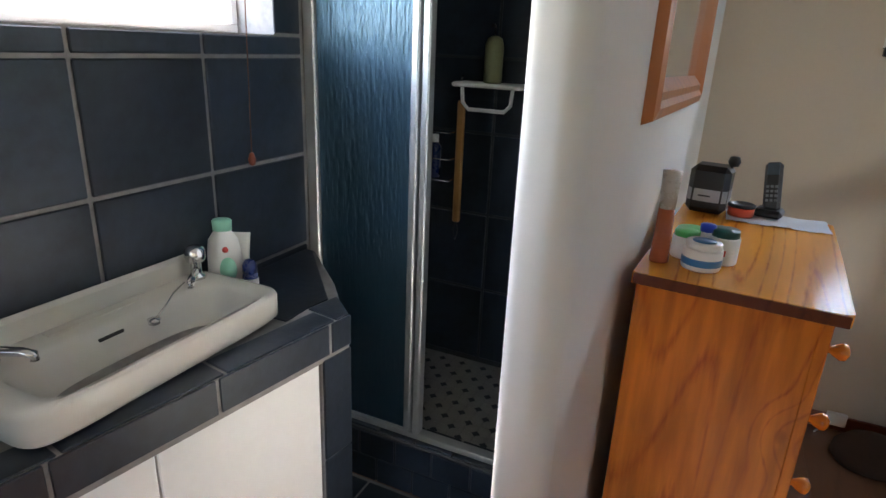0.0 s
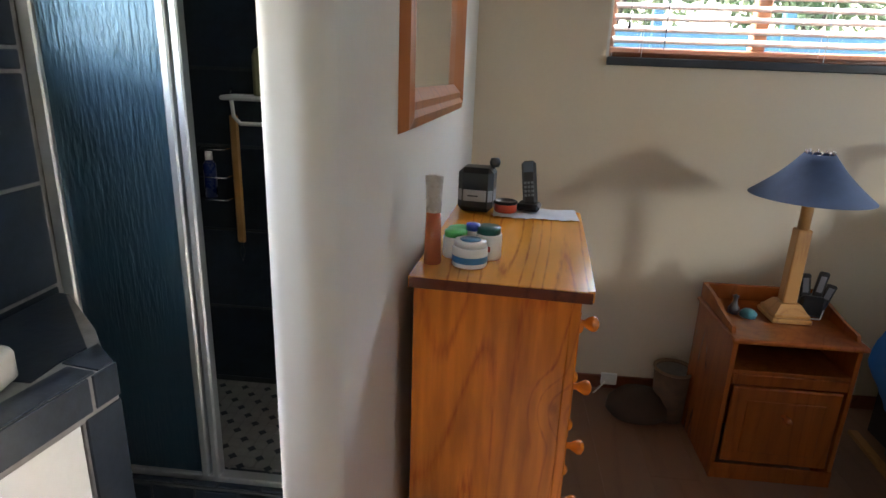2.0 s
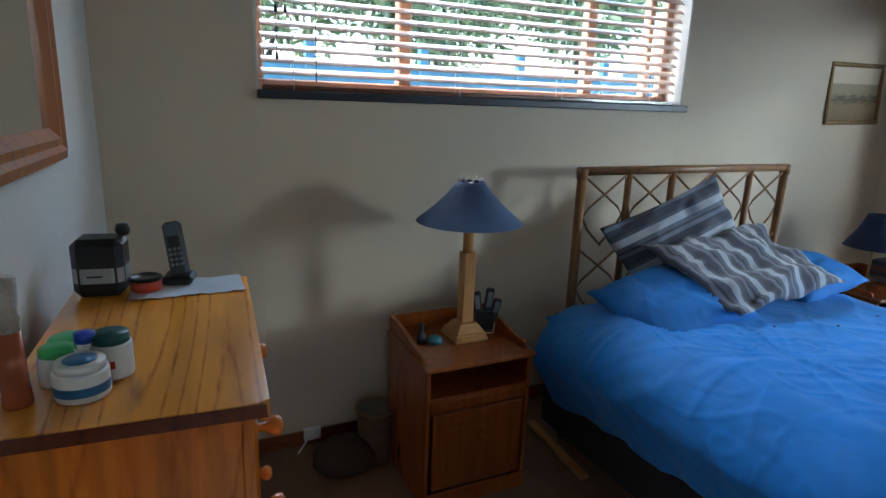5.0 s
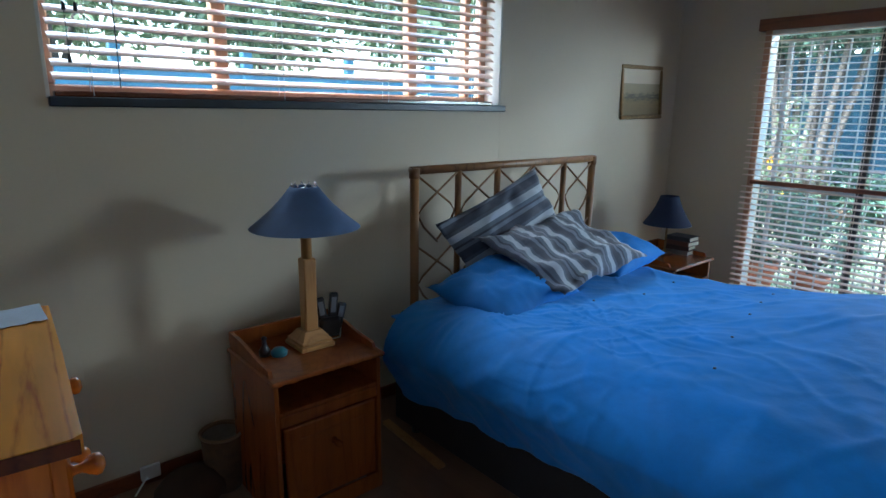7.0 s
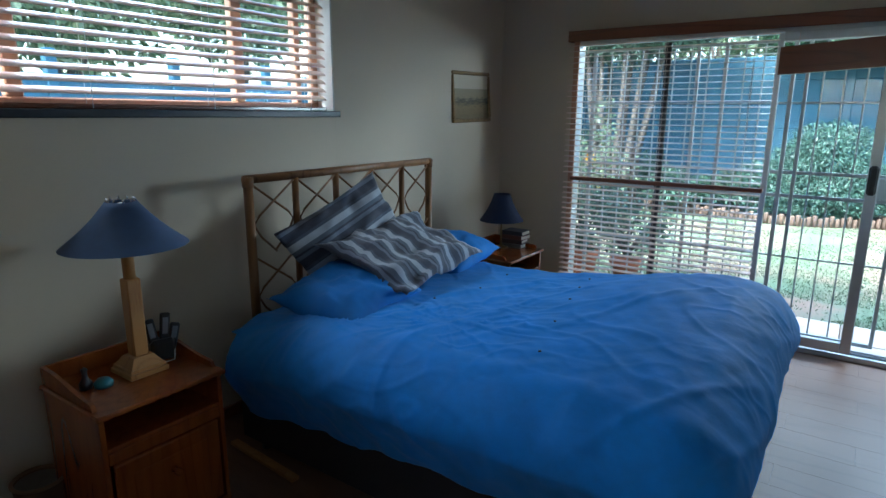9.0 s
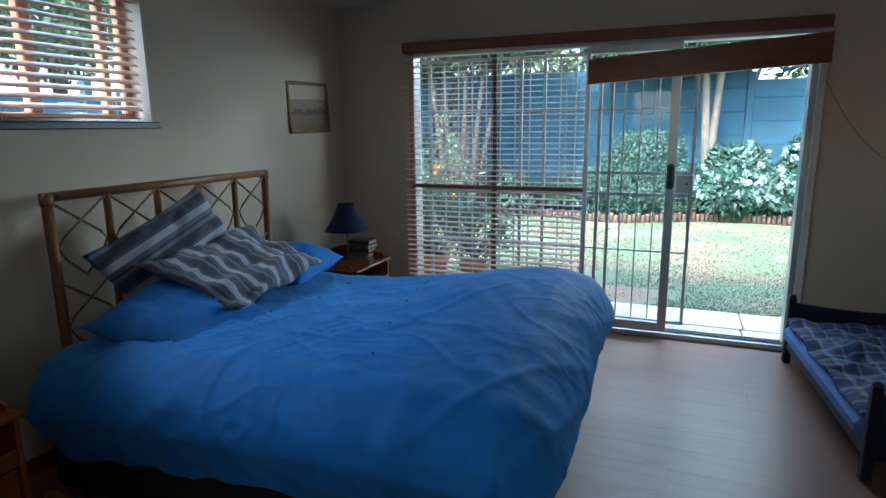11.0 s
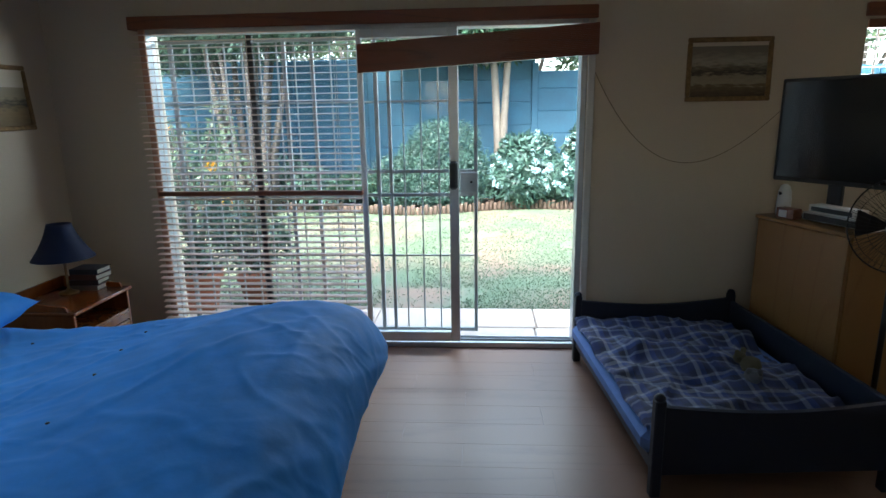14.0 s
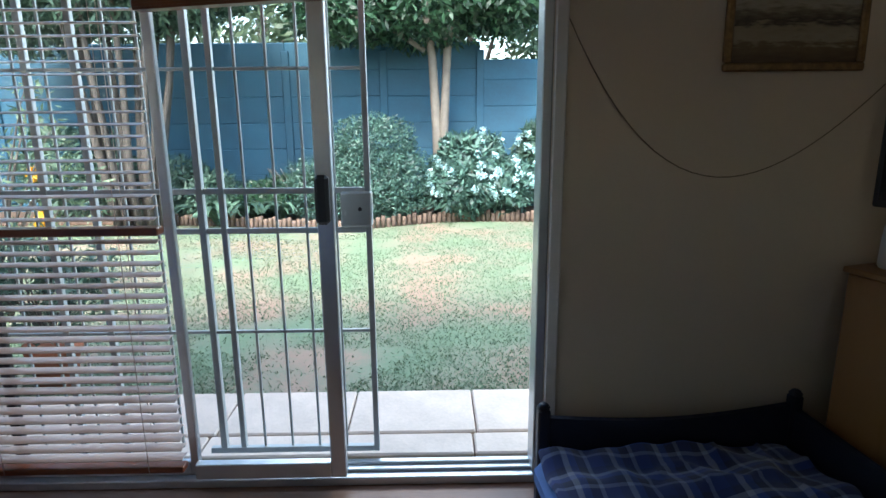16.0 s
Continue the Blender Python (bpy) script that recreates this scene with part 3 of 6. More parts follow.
def sliding_door():
    d = thing("door_sliding", pose(EX, 0, 0), "aluminium sliding patio door, slid part open", "door", kind="structure")
    Y0, Y1, Z = DOOR_Y0, DOOR_Y1, DOOR_Z
    frame_box(d, "sill_track", Y0, Y1, 0.0, 0.035, -0.01, 0.13)
    frame_box(d, "track_rib", Y0 + 0.01, Y1 - 0.01, 0.035, 0.048, 0.03, 0.036)
    frame_box(d, "track_rib", Y0 + 0.01, Y1 - 0.01, 0.035, 0.048, 0.08, 0.086)
    frame_box(d, "door_frame", Y0, Y1, Z - 0.045, Z, 0.0, 0.12)
    frame_box(d, "door_frame", Y0, Y0 + 0.035, 0.035, Z - 0.045, 0.0, 0.12)
    frame_box(d, "door_frame", Y1 - 0.035, Y1, 0.035, Z - 0.045, 0.0, 0.12)
    frame_box(d, "jamb_strip", Y0 - 0.045, Y0 - 0.002, 0.0, Z, -0.022, 0.0, WHITE_PLASTER, "pale worn door jamb")
    # Added brown strip that paints the wall return's shade behind the slats.
    frame_box(d, "jamb_strip", Y1 - 0.045, Y1 - 0.001, 0.0, Z, -0.014, -0.001, WINDOW_WOOD, "brown strip standing in for the shaded wall return")
    f = part("fixed_panel", box(bmnew(), 0.02, 0.05, 2.05, 2.085, 0.05, Z - 0.045, 0.004), ALU, d)
    part("rail", box(bmnew(), 0.02, 0.05, 2.085, Y1 - 0.035, 0.05, 0.10, 0.004), ALU, f)
    part("mullion", box(bmnew(), 0.02, 0.05, 2.735, 2.775, 0.10, Z - 0.06, 0.004), BLACK, f, "dark metal mullion")
    for a, b in ((2.085, 2.735), (2.775, Y1 - 0.035)):
        g = part("pane", box(bmnew(), 0.033, 0.037, a, b, 0.10, Z - 0.05, 0.0005), GLASS, f)
        g.visible_shadow = False
    s = part("sliding_panel", box(bmnew(), -0.03, 0.012, 1.455, 1.515, 0.05, Z - 0.045, 0.004), ALU, d, "aluminium sliding leaf")
    part("rail", box(bmnew(), -0.03, 0.012, 1.515, 2.05, 0.05, 0.115, 0.004), ALU, s)
    part("rail", box(bmnew(), -0.03, 0.012, 1.515, 2.05, Z - 0.10, Z - 0.045, 0.004), ALU, s)
    part("handle", box(bmnew(), -0.075, -0.031, 1.462, 1.512, 1.075, 1.25, 0.012), BLACK, s, "black moulded pull handle")
    g = part("pane", box(bmnew(), -0.011, -0.007, 1.515, 2.05, 0.115, Z - 0.10, 0.0005), GLASS, s)
    g.visible_shadow = False


def security_gate():
    g = thing("security_gate", pose(EX + 0.155, 0, 0), "painted steel security gate with thin bars and a lock box", "gate")
    y0, y1 = 1.34, 3.40
    def bar(name, a, b, za, zb, w=0.010, label=""):
        return part(name, box(bmnew(), -w / 2, w / 2, a, b, za, zb, 0.002), STEEL_PAINT, g, label)
    bar("gate_frame", y0, y0 + 0.022, 0.06, 2.02, 0.025)
    bar("gate_frame", y0 + 0.022, 2.05, 0.06, 0.085, 0.025)
    bar("gate_frame", 1.98, 2.005, 0.085, 2.0, 0.03)
    bar("gate_frame", 1.90, 1.922, 0.085, 2.0, 0.025)
    bar("gate_frame", y0 + 0.022, y1, 2.0, 2.02, 0.025)
    for z in (0.60, 1.015, 1.17, 1.62):
        bar("crossbar", y0 + 0.022, y1, z - (0.011 if 1.0 < z < 1.2 else 0.006), z + (0.011 if 1.0 < z < 1.2 else 0.006), 0.014)
    y = y0 + 0.022 + 0.115
    while y < y1:
        if not 1.85 < y < 2.06:
            bar("bar", y - 0.005, y + 0.005, 0.086, 2.0, 0.010)
        y += 0.115
    for y in (2.40, 2.58, 3.33):
        bar("stile", y - 0.012, y + 0.012, 0.06, 2.0, 0.024)
    lb = part("lock_box", box(bmnew(), -0.03, 0.02, 1.335, 1.455, 1.03, 1.165, 0.006), STEEL_PAINT, g, "grey steel lock box")
    part("keyhole", tube(bmnew(), (-0.032, 1.38, 1.10), (-0.03, 1.38, 1.10), 0.008, seg=12), BLACK, lb)


def door_blinds():
    v = thing("blind_valance", pose(3.965, 0, 0), "long dark reddish wooden blind valance above the sliding door", "blind")
    part("board", box(bmnew(), 0, 0.016, 0.64, 3.455, 2.062, 2.137, 0.004), CHERRY, v)
    part("headrail", box(bmnew(), 0.02, 0.075, 0.66, 3.44, 2.07, 2.125, 0.003), CHERRY, v)
    part("end_return", box(bmnew(), 0.016, 0.09, 3.439, 3.455, 2.062, 2.135, 0.003), CHERRY, v)
    b = thing("venetian_blind", pose(4.005, 2.07, 0), "lowered wooden venetian blind with open slats across the fixed door panel", "blind")
    L = 1.38
    me = slat_mesh(L, 0.05, radians(4), "y")
    z = 0.17
    while z < 2.06:
        if abs(z - 1.062) > 0.02:
            piece("slat", me, b, 0, 0, z)
        z += 0.0405
    part("bottom_rail", box(bmnew(), -0.026, 0.026, 0, L, 0.115, 0.14, 0.004), CHERRY, b, "dark wooden bottom rail")
    part("thick_slat", box(bmnew(), -0.03, 0.026, -0.01, 1.322, 1.046, 1.074, 0.004), CHERRY, b, "reddish brown rail hanging halfway")
    for y in (0.13, 0.68, L - 0.13):
        for x in (-0.026, 0.026):
            part("ladder_cord", tube(bmnew(), (x, y, 0.12), (x, y, 2.06), 0.0014, seg=5), SLAT, b)
    r = thing("raised_blind", pose(4.0, 0.63, 0), "raised wooden venetian blind bunched crookedly under the valance", "blind")
    for k in range(17):
        u = k / 16
        m = bmnew()
        zl, zr = 1.945 - 0.155 * u, 2.035 - 0.165 * u
        vs = []
        for y, zz in ((0.0, zr), (1.425, zl)):
            for x in (-0.026, 0.026):
                for dz in (-0.0047, 0.0047):
                    vs.append(m.verts.new((x, y, zz + dz)))
        a = vs
        for q in ((0, 1, 3, 2), (4, 6, 7, 5), (0, 4, 5, 1), (2, 3, 7, 6), (0, 2, 6, 4), (1, 5, 7, 3)):
            m.faces.new([a[i] for i in q])
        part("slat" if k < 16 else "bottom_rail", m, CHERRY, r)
    for y, zz in ((0.1, 2.03), (0.75, 1.99), (1.33, 1.95)):
        part("cord", tube(bmnew(), (-0.02, y, zz - 0.005), (-0.02, y, 2.07), 0.0014, seg=5), SLAT, r)


# ---- chest, mirror and small things ----
def knob(bm_r=0.018):
    return lathe(bmnew(), [(0, 0), (0.012, 0.0), (0.008, 0.006), (0.0075, 0.016), (0.013, 0.024), (bm_r, 0.034), (bm_r * 0.94, 0.042), (0.008, 0.048), (0, 0.049)], 16)


def chest():
    D, L, H = 0.334, 0.612, 1.075
    c = thing("chest_of_drawers", pose(-0.612, 2.499, 0, 0, 0, -4), "tall orange varnished knotty pine chest of drawers against the wall", "chest of drawers")
    part("side_panel", box(bmnew(), 0, D - 0.02, 0, 0.02, 0, H, 0.002), PINE, c)
    part("side_panel", box(bmnew(), 0, D - 0.02, L - 0.02, L, 0, H, 0.002), PINE, c)
    part("back_panel", box(bmnew(), 0, 0.006, 0.02, L - 0.02, 0.02, H, 0.001), PINE, c)
    t = bmnew()
    pts = [(-0.006, -0.022), (D - 0.02, -0.022), (D + 0.005, -0.02), (D + 0.02, -0.012), (D + 0.022, L / 2), (D + 0.02, L + 0.012), (D + 0.005, L + 0.02), (-0.006, L + 0.022)]
    prism(t, pts, H, H + 0.024)
    part("top", t, PINE_LIT_TOP, c, "glossy pine top with bold grain")
    part("edge_trim", box(bmnew(), -0.004, D + 0.016, -0.025, -0.0225, H + 0.001, H + 0.023, 0.001), PINE_EDGE, c, "dark red-brown edge")
    part("front_stile", box(bmnew(), D - 0.021, D - 0.001, 0.0, 0.035, 0, H, 0.002), PINE, c)
    part("front_stile", box(bmnew(), D - 0.021, D - 0.001, L - 0.035, L, 0, H, 0.002), PINE, c)
    part("plinth", box(bmnew(), D - 0.018, D - 0.002, 0.035, L - 0.035, 0, 0.09, 0.003), PINE, c)
    n = 6
    h = (H - 0.10 - 0.03) / n
    for i in range(n):
        z0 = 0.10 + i * h
        part("rail", box(bmnew(), 0.02, D - 0.003, 0.035, L - 0.035, z0 - 0.008, z0, 0.001), PINE, c)
        dr = part("drawer", box(bmnew(), D - 0.02, D + 0.004, 0.04, L - 0.04, z0 + 0.004, z0 + h - 0.012, 0.004), PINE, c)
        for y in (0.14, L - 0.14):
            k = part("knob", knob(), PINE, dr, "turned glossy wooden knob", True)
            k.matrix_basis = pose(D + 0.004, y, z0 + h / 2, 0, 90, 0)


def wall_mirror():
    m = thing("wall_mirror", pose(PART_X(2.50) - 0.001, 2.50, 1.369, -0.9, 0, -2.41), "rectangular wall mirror in a moulded reddish wooden frame", "mirror")
    W, H, f = 0.872, 0.95, 0.082
    def mitre(name, a, b, c, d):
        bm = bmnew()
        prof = [(0.004, 0.0), (0.004, 0.0), (0.024, 0.1), (0.03, 0.35), (0.022, 0.5), (0.024, 0.7), (0.012, 0.9), (0.006, 1.0)]
        ra, rb = [], []
        for h, u in prof:
            ra.append(bm.verts.new((h, a[0] + (d[0] - a[0]) * u, a[1] + (d[1] - a[1]) * u)))
            rb.append(bm.verts.new((h, b[0] + (c[0] - b[0]) * u, b[1] + (c[1] - b[1]) * u)))
        for i in range(1, len(prof) - 1):
            bm.faces.new((ra[i], ra[i + 1], rb[i + 1], rb[i]))
        q = [bm.verts.new((0.0005, p[0], p[1])) for p in (a, b, c, d)]
        bm.faces.new(q)
        bm.faces.new((q[0], ra[1], rb[1], q[1])), bm.faces.new((q[2], rb[-1], ra[-1], q[3]))
        part(name, bm, FRAME_WOOD, m)
    mitre("frame", (0, 0), (W, 0), (W - f, f), (f, f))
    mitre("frame", (W, 0), (W, H), (W - f, H - f), (W - f, f))
    mitre("frame", (W, H), (0, H), (f, H - f), (W - f, H - f))
    mitre("frame", (0, H), (0, 0), (f, f), (f, H - f))
    part("mirror_glass", box(bmnew(), 0.002, 0.006, f - 0.004, W - f + 0.004, f - 0.004, H - f + 0.004, 0.0005), MIRROR, m, "clear silvered mirror glass")


north_window()
sliding_door()
security_gate()
door_blinds()
chest()
wall_mirror()


# ---- pedestals and lamps ----
def pedestal(name, m, W, D, H, label):
    p = thing(name, m, label, "bedside cabinet", "bedside cabinets")
    part("side_panel", box(bmnew(), 0, 0.018, 0, D, 0.0, H - 0.02, 0.002), PINE_SHADED, p)
    part("side_panel", box(bmnew(), W - 0.018, W, 0, D, 0.0, H - 0.02, 0.002), PINE_SHADED, p)
    part("top", box(bmnew(), -0.012, W + 0.012, -0.02, D, H - 0.02, H, 0.006), PINE_SHADED, p)
    part("back_panel", box(bmnew(), 0.018, W - 0.018, D - 0.01, D, 0.0, H - 0.02, 0.001), PINE_SHADED, p)
    part("shelf", box(bmnew(), 0.018, W - 0.018, 0.0, D - 0.01, H - 0.145, H - 0.13, 0.002), PINE_SHADED, p)
    part("plinth", box(bmnew(), 0.0, W, -0.006, 0.0, 0.0, 0.07, 0.002), PINE_SHADED, p)
    part("rail", box(bmnew(), 0.018, W - 0.018, -0.002, 0.014, H - 0.19, H - 0.146, 0.003), PINE_SHADED, p)
    d = part("door", box(bmnew(), 0.03, W - 0.03, -0.008, 0.01, 0.08, H - 0.195, 0.005), PINE_SHADED, p)
    part("door_panel", box(bmnew(), 0.085, W - 0.085, -0.013, -0.008, 0.13, H - 0.245, 0.004), PINE_SHADED, d)
    k = part("knob", knob(0.013), PINE_SHADED, d, smooth=True)
    k.matrix_basis = pose(W / 2, -0.013, H - 0.30, 90, 0, 0)
    # raised, curved gallery at the back and sides
    bm = bmnew()
    box(bm, 0.0, W, D - 0.016, D, H, H + 0.065, 0.003)
    part("gallery", bm, PINE_SHADED, p)
    for x in (0.0, W - 0.014):
        bm = bmnew()
        prof = [(0.03, 0.0), (0.04, 0.022), (0.06, 0.026)]
        n = 8
        prof += [(0.06 + (D - 0.11) * i / n, 0.026 + 0.037 * (0.5 - 0.5 * math.cos(math.pi * i / n))) for i in range(1, n + 1)]
        prof += [(D - 0.018, 0.065), (D - 0.018, 0.0)]
        a = [bm.verts.new((x, y, H + z)) for y, z in prof]
        b = [bm.verts.new((x + 0.014, y, H + z)) for y, z in prof]
        bm.faces.new(a), bm.faces.new(b[::-1])
        for i in range(len(prof)):
            j = (i + 1) % len(prof)
            bm.faces.new((a[i], b[i], b[j], a[j]))
        part("gallery", bm, PINE_SHADED, p)
    return p


pedestal("bedside_cabinet", pose(0.425, 3.435, 0), 0.447, 0.40, 0.597, "orange pine bedside cabinet with an open shelf and a panelled door")
pedestal("bedside_cabinet", pose(3.06, 3.40, 0), 0.48, 0.40, 0.575, "orange pine bedside cabinet in the dark corner behind the bed")


def shade_cone(bm, r0, z0, r1, z1, curve=0.0):
    prof = []
    for i in range(9):
        u = i / 8
        prof.append((r0 + (r1 - r0) * u - curve * math.sin(math.pi * u), z0 + (z1 - z0) * u))
    return lathe(bm, prof + [(r - 0.002, z) for r, z in prof[::-1]], 40)


def big_lamp():
    l = thing("table_lamp", pose(0.688, 3.662, 0.597) @ Matrix.Diagonal((1, 1, 0.955, 1)), "wooden table lamp with a wide blue cone shade", "lamp")
    bm = bmnew()
    box(bm, -0.073, 0.073, -0.073, 0.073, 0, 0.02, 0.003)
    part("base", bm, OAK, l, "stepped pale wooden base")
    part("base_step", box(bmnew(), -0.066, 0.066, -0.066, 0.066, 0.02, 0.036, 0.003), OAK, l)
    bm = bmnew()
    lo = [(-0.06, -0.06), (0.06, -0.06), (0.06, 0.06), (-0.06, 0.06)]
    a = [bm.verts.new((x, y, 0.036)) for x, y in lo]
    b = [bm.verts.new((x * 0.62, y * 0.62, 0.07)) for x, y in lo]
    for i in range(4):
        bm.faces.new((a[i], a[(i + 1) % 4], b[(i + 1) % 4], b[i]))
    bm.faces.new(b), bm.faces.new(a[::-1])
    part("base_cap", bm, OAK, l)
    part("column", box(bmnew(), -0.026, 0.026, -0.026, 0.026, 0.07, 0.375, 0.004), OAK, l)
    part("neck", tube(bmnew(), (0, 0, 0.375), (0, 0, 0.55), 0.021, seg=20), OAK, l)
    s = part("shade", shade_cone(bmnew(), 0.210, 0.503, 0.052, 0.668, 0.012), BLUE_SHADE, l, "dusty blue fabric cone shade", False)
    part("bulb", lathe(bmnew(), [(0, 0), (0.014, 0.0), (0.016, 0.03), (0.03, 0.06), (0.03, 0.075), (0.018, 0.1), (0, 0.105)], 16, (0, 0, 0.56)), PLASTIC_W, l, smooth=True)
    bm = bmnew()
    for i in range(3):
        a = i * 2.094
        tube(bm, (0, 0, 0.56), (0.047 * math.cos(a), 0.047 * math.sin(a), 0.668), 0.0015, seg=5)
    for i in range(10):
        a = i * 0.628
        tube(bm, (0.046 * math.cos(a), 0.046 * math.sin(a), 0.668), (0.046 * math.cos(a), 0.046 * math.sin(a), 0.682), 0.004, seg=6)
    part("shade_ring", bm, CHROME, l)
    cord = [(0.07, -0.02, 0.008), (0.12, -0.03, 0.012), (0.155, 0.02, 0.045), (0.17, 0.09, 0.075)]
    part("cable", pipe(bmnew(), cord, 0.0025), PLASTIC_W, l, "thin white cable")


def small_lamp():
    l = thing("table_lamp", pose(3.40, 3.66, 0.575), "small table lamp with a gathered navy shade on a thin stem", "lamp")
    part("base", lathe(bmnew(), [(0, 0), (0.05, 0), (0.05, 0.008), (0.02, 0.016), (0.007, 0.03), (0.007, 0.22), (0, 0.22)], 24), GOLD, l, "thin brassy stem and foot")
    part("shade", shade_cone(bmnew(), 0.160, 0.205, 0.060, 0.40, 0.012), NAVY_SHADE, l, "navy pleated shade")


big_lamp()
small_lamp()


# ---- bed ----
def fold(x, y):
    """Cloth relief: soft billows, fine rumples and sharper creases that fan from the middle of the near side."""
    v = Vector((x, y, 0.3))
    h = 0.012 * noise.noise(v * 2.2) + 0.007 * noise.noise(v * 6.0 + Vector((3, 1, 0)))
    w = Vector((x * 1.0 + y * 0.6, y * 2.6 - x * 1.6, 2.0))
    h += 0.0055 * noise.noise(w * 4.0) + 0.002 * noise.noise(v * 17.0)
    for cx, cy, k in ((1.45, 2.80, 3.6), (1.25, 3.25, 5.0)):
        a = math.atan2(y - cy, x - cx)
        d = math.hypot(y - cy, x - cx)
        r = 1 - abs(noise.noise(Vector((a * 3.4 + cx, d * 1.3, 1.7 + k))))
        h += 0.014 * max(0.0, r - 0.84) / 0.16 * math.exp(-d * k) * min(1.0, d * 9)
    r2 = 1 - abs(noise.noise(Vector((x * 1.5 + y * 3.5, y * 1.2 - x * 0.6, 4.0))))
    h += 0.006 * max(0.0, r2 - 0.88) / 0.12
    r3 = 1 - abs(noise.noise(Vector((x * 4.5 - y * 2.0, y * 2.2 + x, 9.0))))
    h += 0.0035 * max(0.0, r3 - 0.86) / 0.14
    r4 = 1 - abs(noise.noise(Vector((x * 7.0 + y * 5.0, y * 4.0 - x * 5.0, 14.0))))
    patch = max(0.0, noise.noise(Vector((x * 1.7, y * 1.7, 21.0))) + 0.25)
    h += 0.006 * patch * max(0.0, r4 - 0.88) / 0.12
    return h


def puff(x, y):
    return 0.075 + 0.14 * math.exp(-(x - 2.25) ** 2 / 0.8 - (y - 1.97) ** 2 / 0.3) + 0.02 * math.exp(-((x - 1.5) ** 2 + (y - 2.6) ** 2) / 0.3)


def duvet():
    x0, x1, y0, y1, top = 1.25, 2.39, 1.90, 3.62, 0.645
    nx, ny = 250, 270
    over = 0.58
    bm = bmnew()
    rows = []
    R = 0.22
    for j in range(ny + 1):
        v = y0 - over + (y1 + 0.02 - y0 + over) * j / ny
        row = []
        for i in range(nx + 1):
            u = x0 - over + (x1 - x0 + 2 * over) * i / nx
            cx, cy = min(max(u, x0), x1), max(v, y0)
            dx, dy = u - cx, v - cy
            d = math.hypot(dx, dy)
            p = puff(cx, cy)
            f = fold(u, v)
            edge = min(1.0, max(0.0, (y1 - v) / 0.3))
            if d < 1e-6:
                row.append(bm.verts.new((u, v, top + p * (0.35 + 0.65 * edge) + f)))
                continue
            nxn, nyn = dx / d, dy / d
            lim = R * math.pi / 2
            if d < lim:
                a = d / R
                out, down = R * math.sin(a), R * (1 - math.cos(a))
            else:
                out = R - (0.50 + 0.08 * nyn * nyn) * (d - lim)
                down = R + (d - lim) * 0.98
            wav = math.sin((u * 0.9 + v * 1.1) * 21 + 4 * noise.noise(Vector((u * 2.5, v * 2.5, 0))))
            amt = min(1.0, max(0.0, (d - 0.3) / 0.3))
            out += 0.009 * wav * amt + f * 1.2 * min(1.0, d / 0.15)
            down = min(down, 0.44 + 0.03 * math.sin(u * 6 + v * 5))
            row.append(bm.verts.new((cx + nxn * out, cy + nyn * out, top + p * (0.35 + 0.65 * edge) - down + f * max(0.0, 1 - d / 0.2))))
        rows.append(row)
    for j in range(ny):
        for i in range(nx):
            bm.faces.new((rows[j][i], rows[j][i + 1], rows[j + 1][i + 1], rows[j + 1][i])).smooth = True
    d = thing("duvet", pose(0, 0, 0), "rumpled plain blue cotton duvet draped over the double bed", "duvet")
    part("cover", bm, BLUE, d)
    for k, (x, y) in enumerate(((1.35, 2.35), (1.62, 2.42), (1.9, 2.48), (2.1, 2.52), (2.3, 2.55), (1.95, 2.95), (1.72, 3.05), (2.3, 3.0))):
        part("button", lathe(bmnew(), [(0, 0.004), (0.005, 0.003), (0.006, -0.002)], 8, (x, y, top + puff(x, y) + fold(x, y))), BLACK, d)
    return d


def cushion(name, m, w, h, t, material, label, seed, category="pillow", pinch=0.09, rumple=0.014):
    """A stuffed pillow with drawn-out corners and creases; uv in metres."""
    n = 30
    bm = bmnew()
    uv = bm.loops.layers.uv.new("uv")
    grids = []
    for side in (1, -1):
        g = []
        for j in range(n + 1):
            row = []
            for i in range(n + 1):
                u, v = 2 * i / n - 1, 2 * j / n - 1
                k = max(0.0, (1 - abs(u) ** 2.6)) ** 0.6 * max(0.0, (1 - abs(v) ** 2.6)) ** 0.6
                x = u * w / 2 * (1 - pinch * (1 - v * v) * abs(u) ** 3)
                y = v * h / 2 * (1 - pinch * (1 - u * u) * abs(v) ** 3)
                f = rumple * (noise.noise(Vector((u * 2.3 + seed, v * 2.3, seed))) + 0.45 * noise.noise(Vector((u * 6, v * 6 + seed, 2))))
                z = side * (t / 2) * k + f
                row.append((bm.verts.new((x, y, z)), x, y))
            g.append(row)
        grids.append(g)
    for s, g in enumerate(grids):
        for j in range(n):
            for i in range(n):
                q = [g[j][i], g[j][i + 1], g[j + 1][i + 1], g[j + 1][i]]
                if s:
                    q = q[::-1]
                fc = bm.faces.new([a[0] for a in q])
                fc.smooth = True
                for lp, a in zip(fc.loops, q):
                    lp[uv].uv = (a[1], a[2])
    bmesh.ops.remove_doubles(bm, verts=bm.verts, dist=0.0004)
    ob = solid(name, bm, material, label, category)
    ob.matrix_world = m
    return ob


BANDS = [(0.05, 0.055, 0.08), (0.15, 0.17, 0.22), (0.05, 0.055, 0.08), (0.11, 0.13, 0.17), (0.38, 0.41, 0.47), (0.08, 0.095, 0.135)]
STRIPE = striped("grey_blue_stripe", BANDS, [0.040, 0.018, 0.010, 0.02, 0.034, 0.015], 1)
STRIPE_B = striped("grey_blue_stripe_across", BANDS, [0.040, 0.018, 0.010, 0.02, 0.034, 0.015], 0)


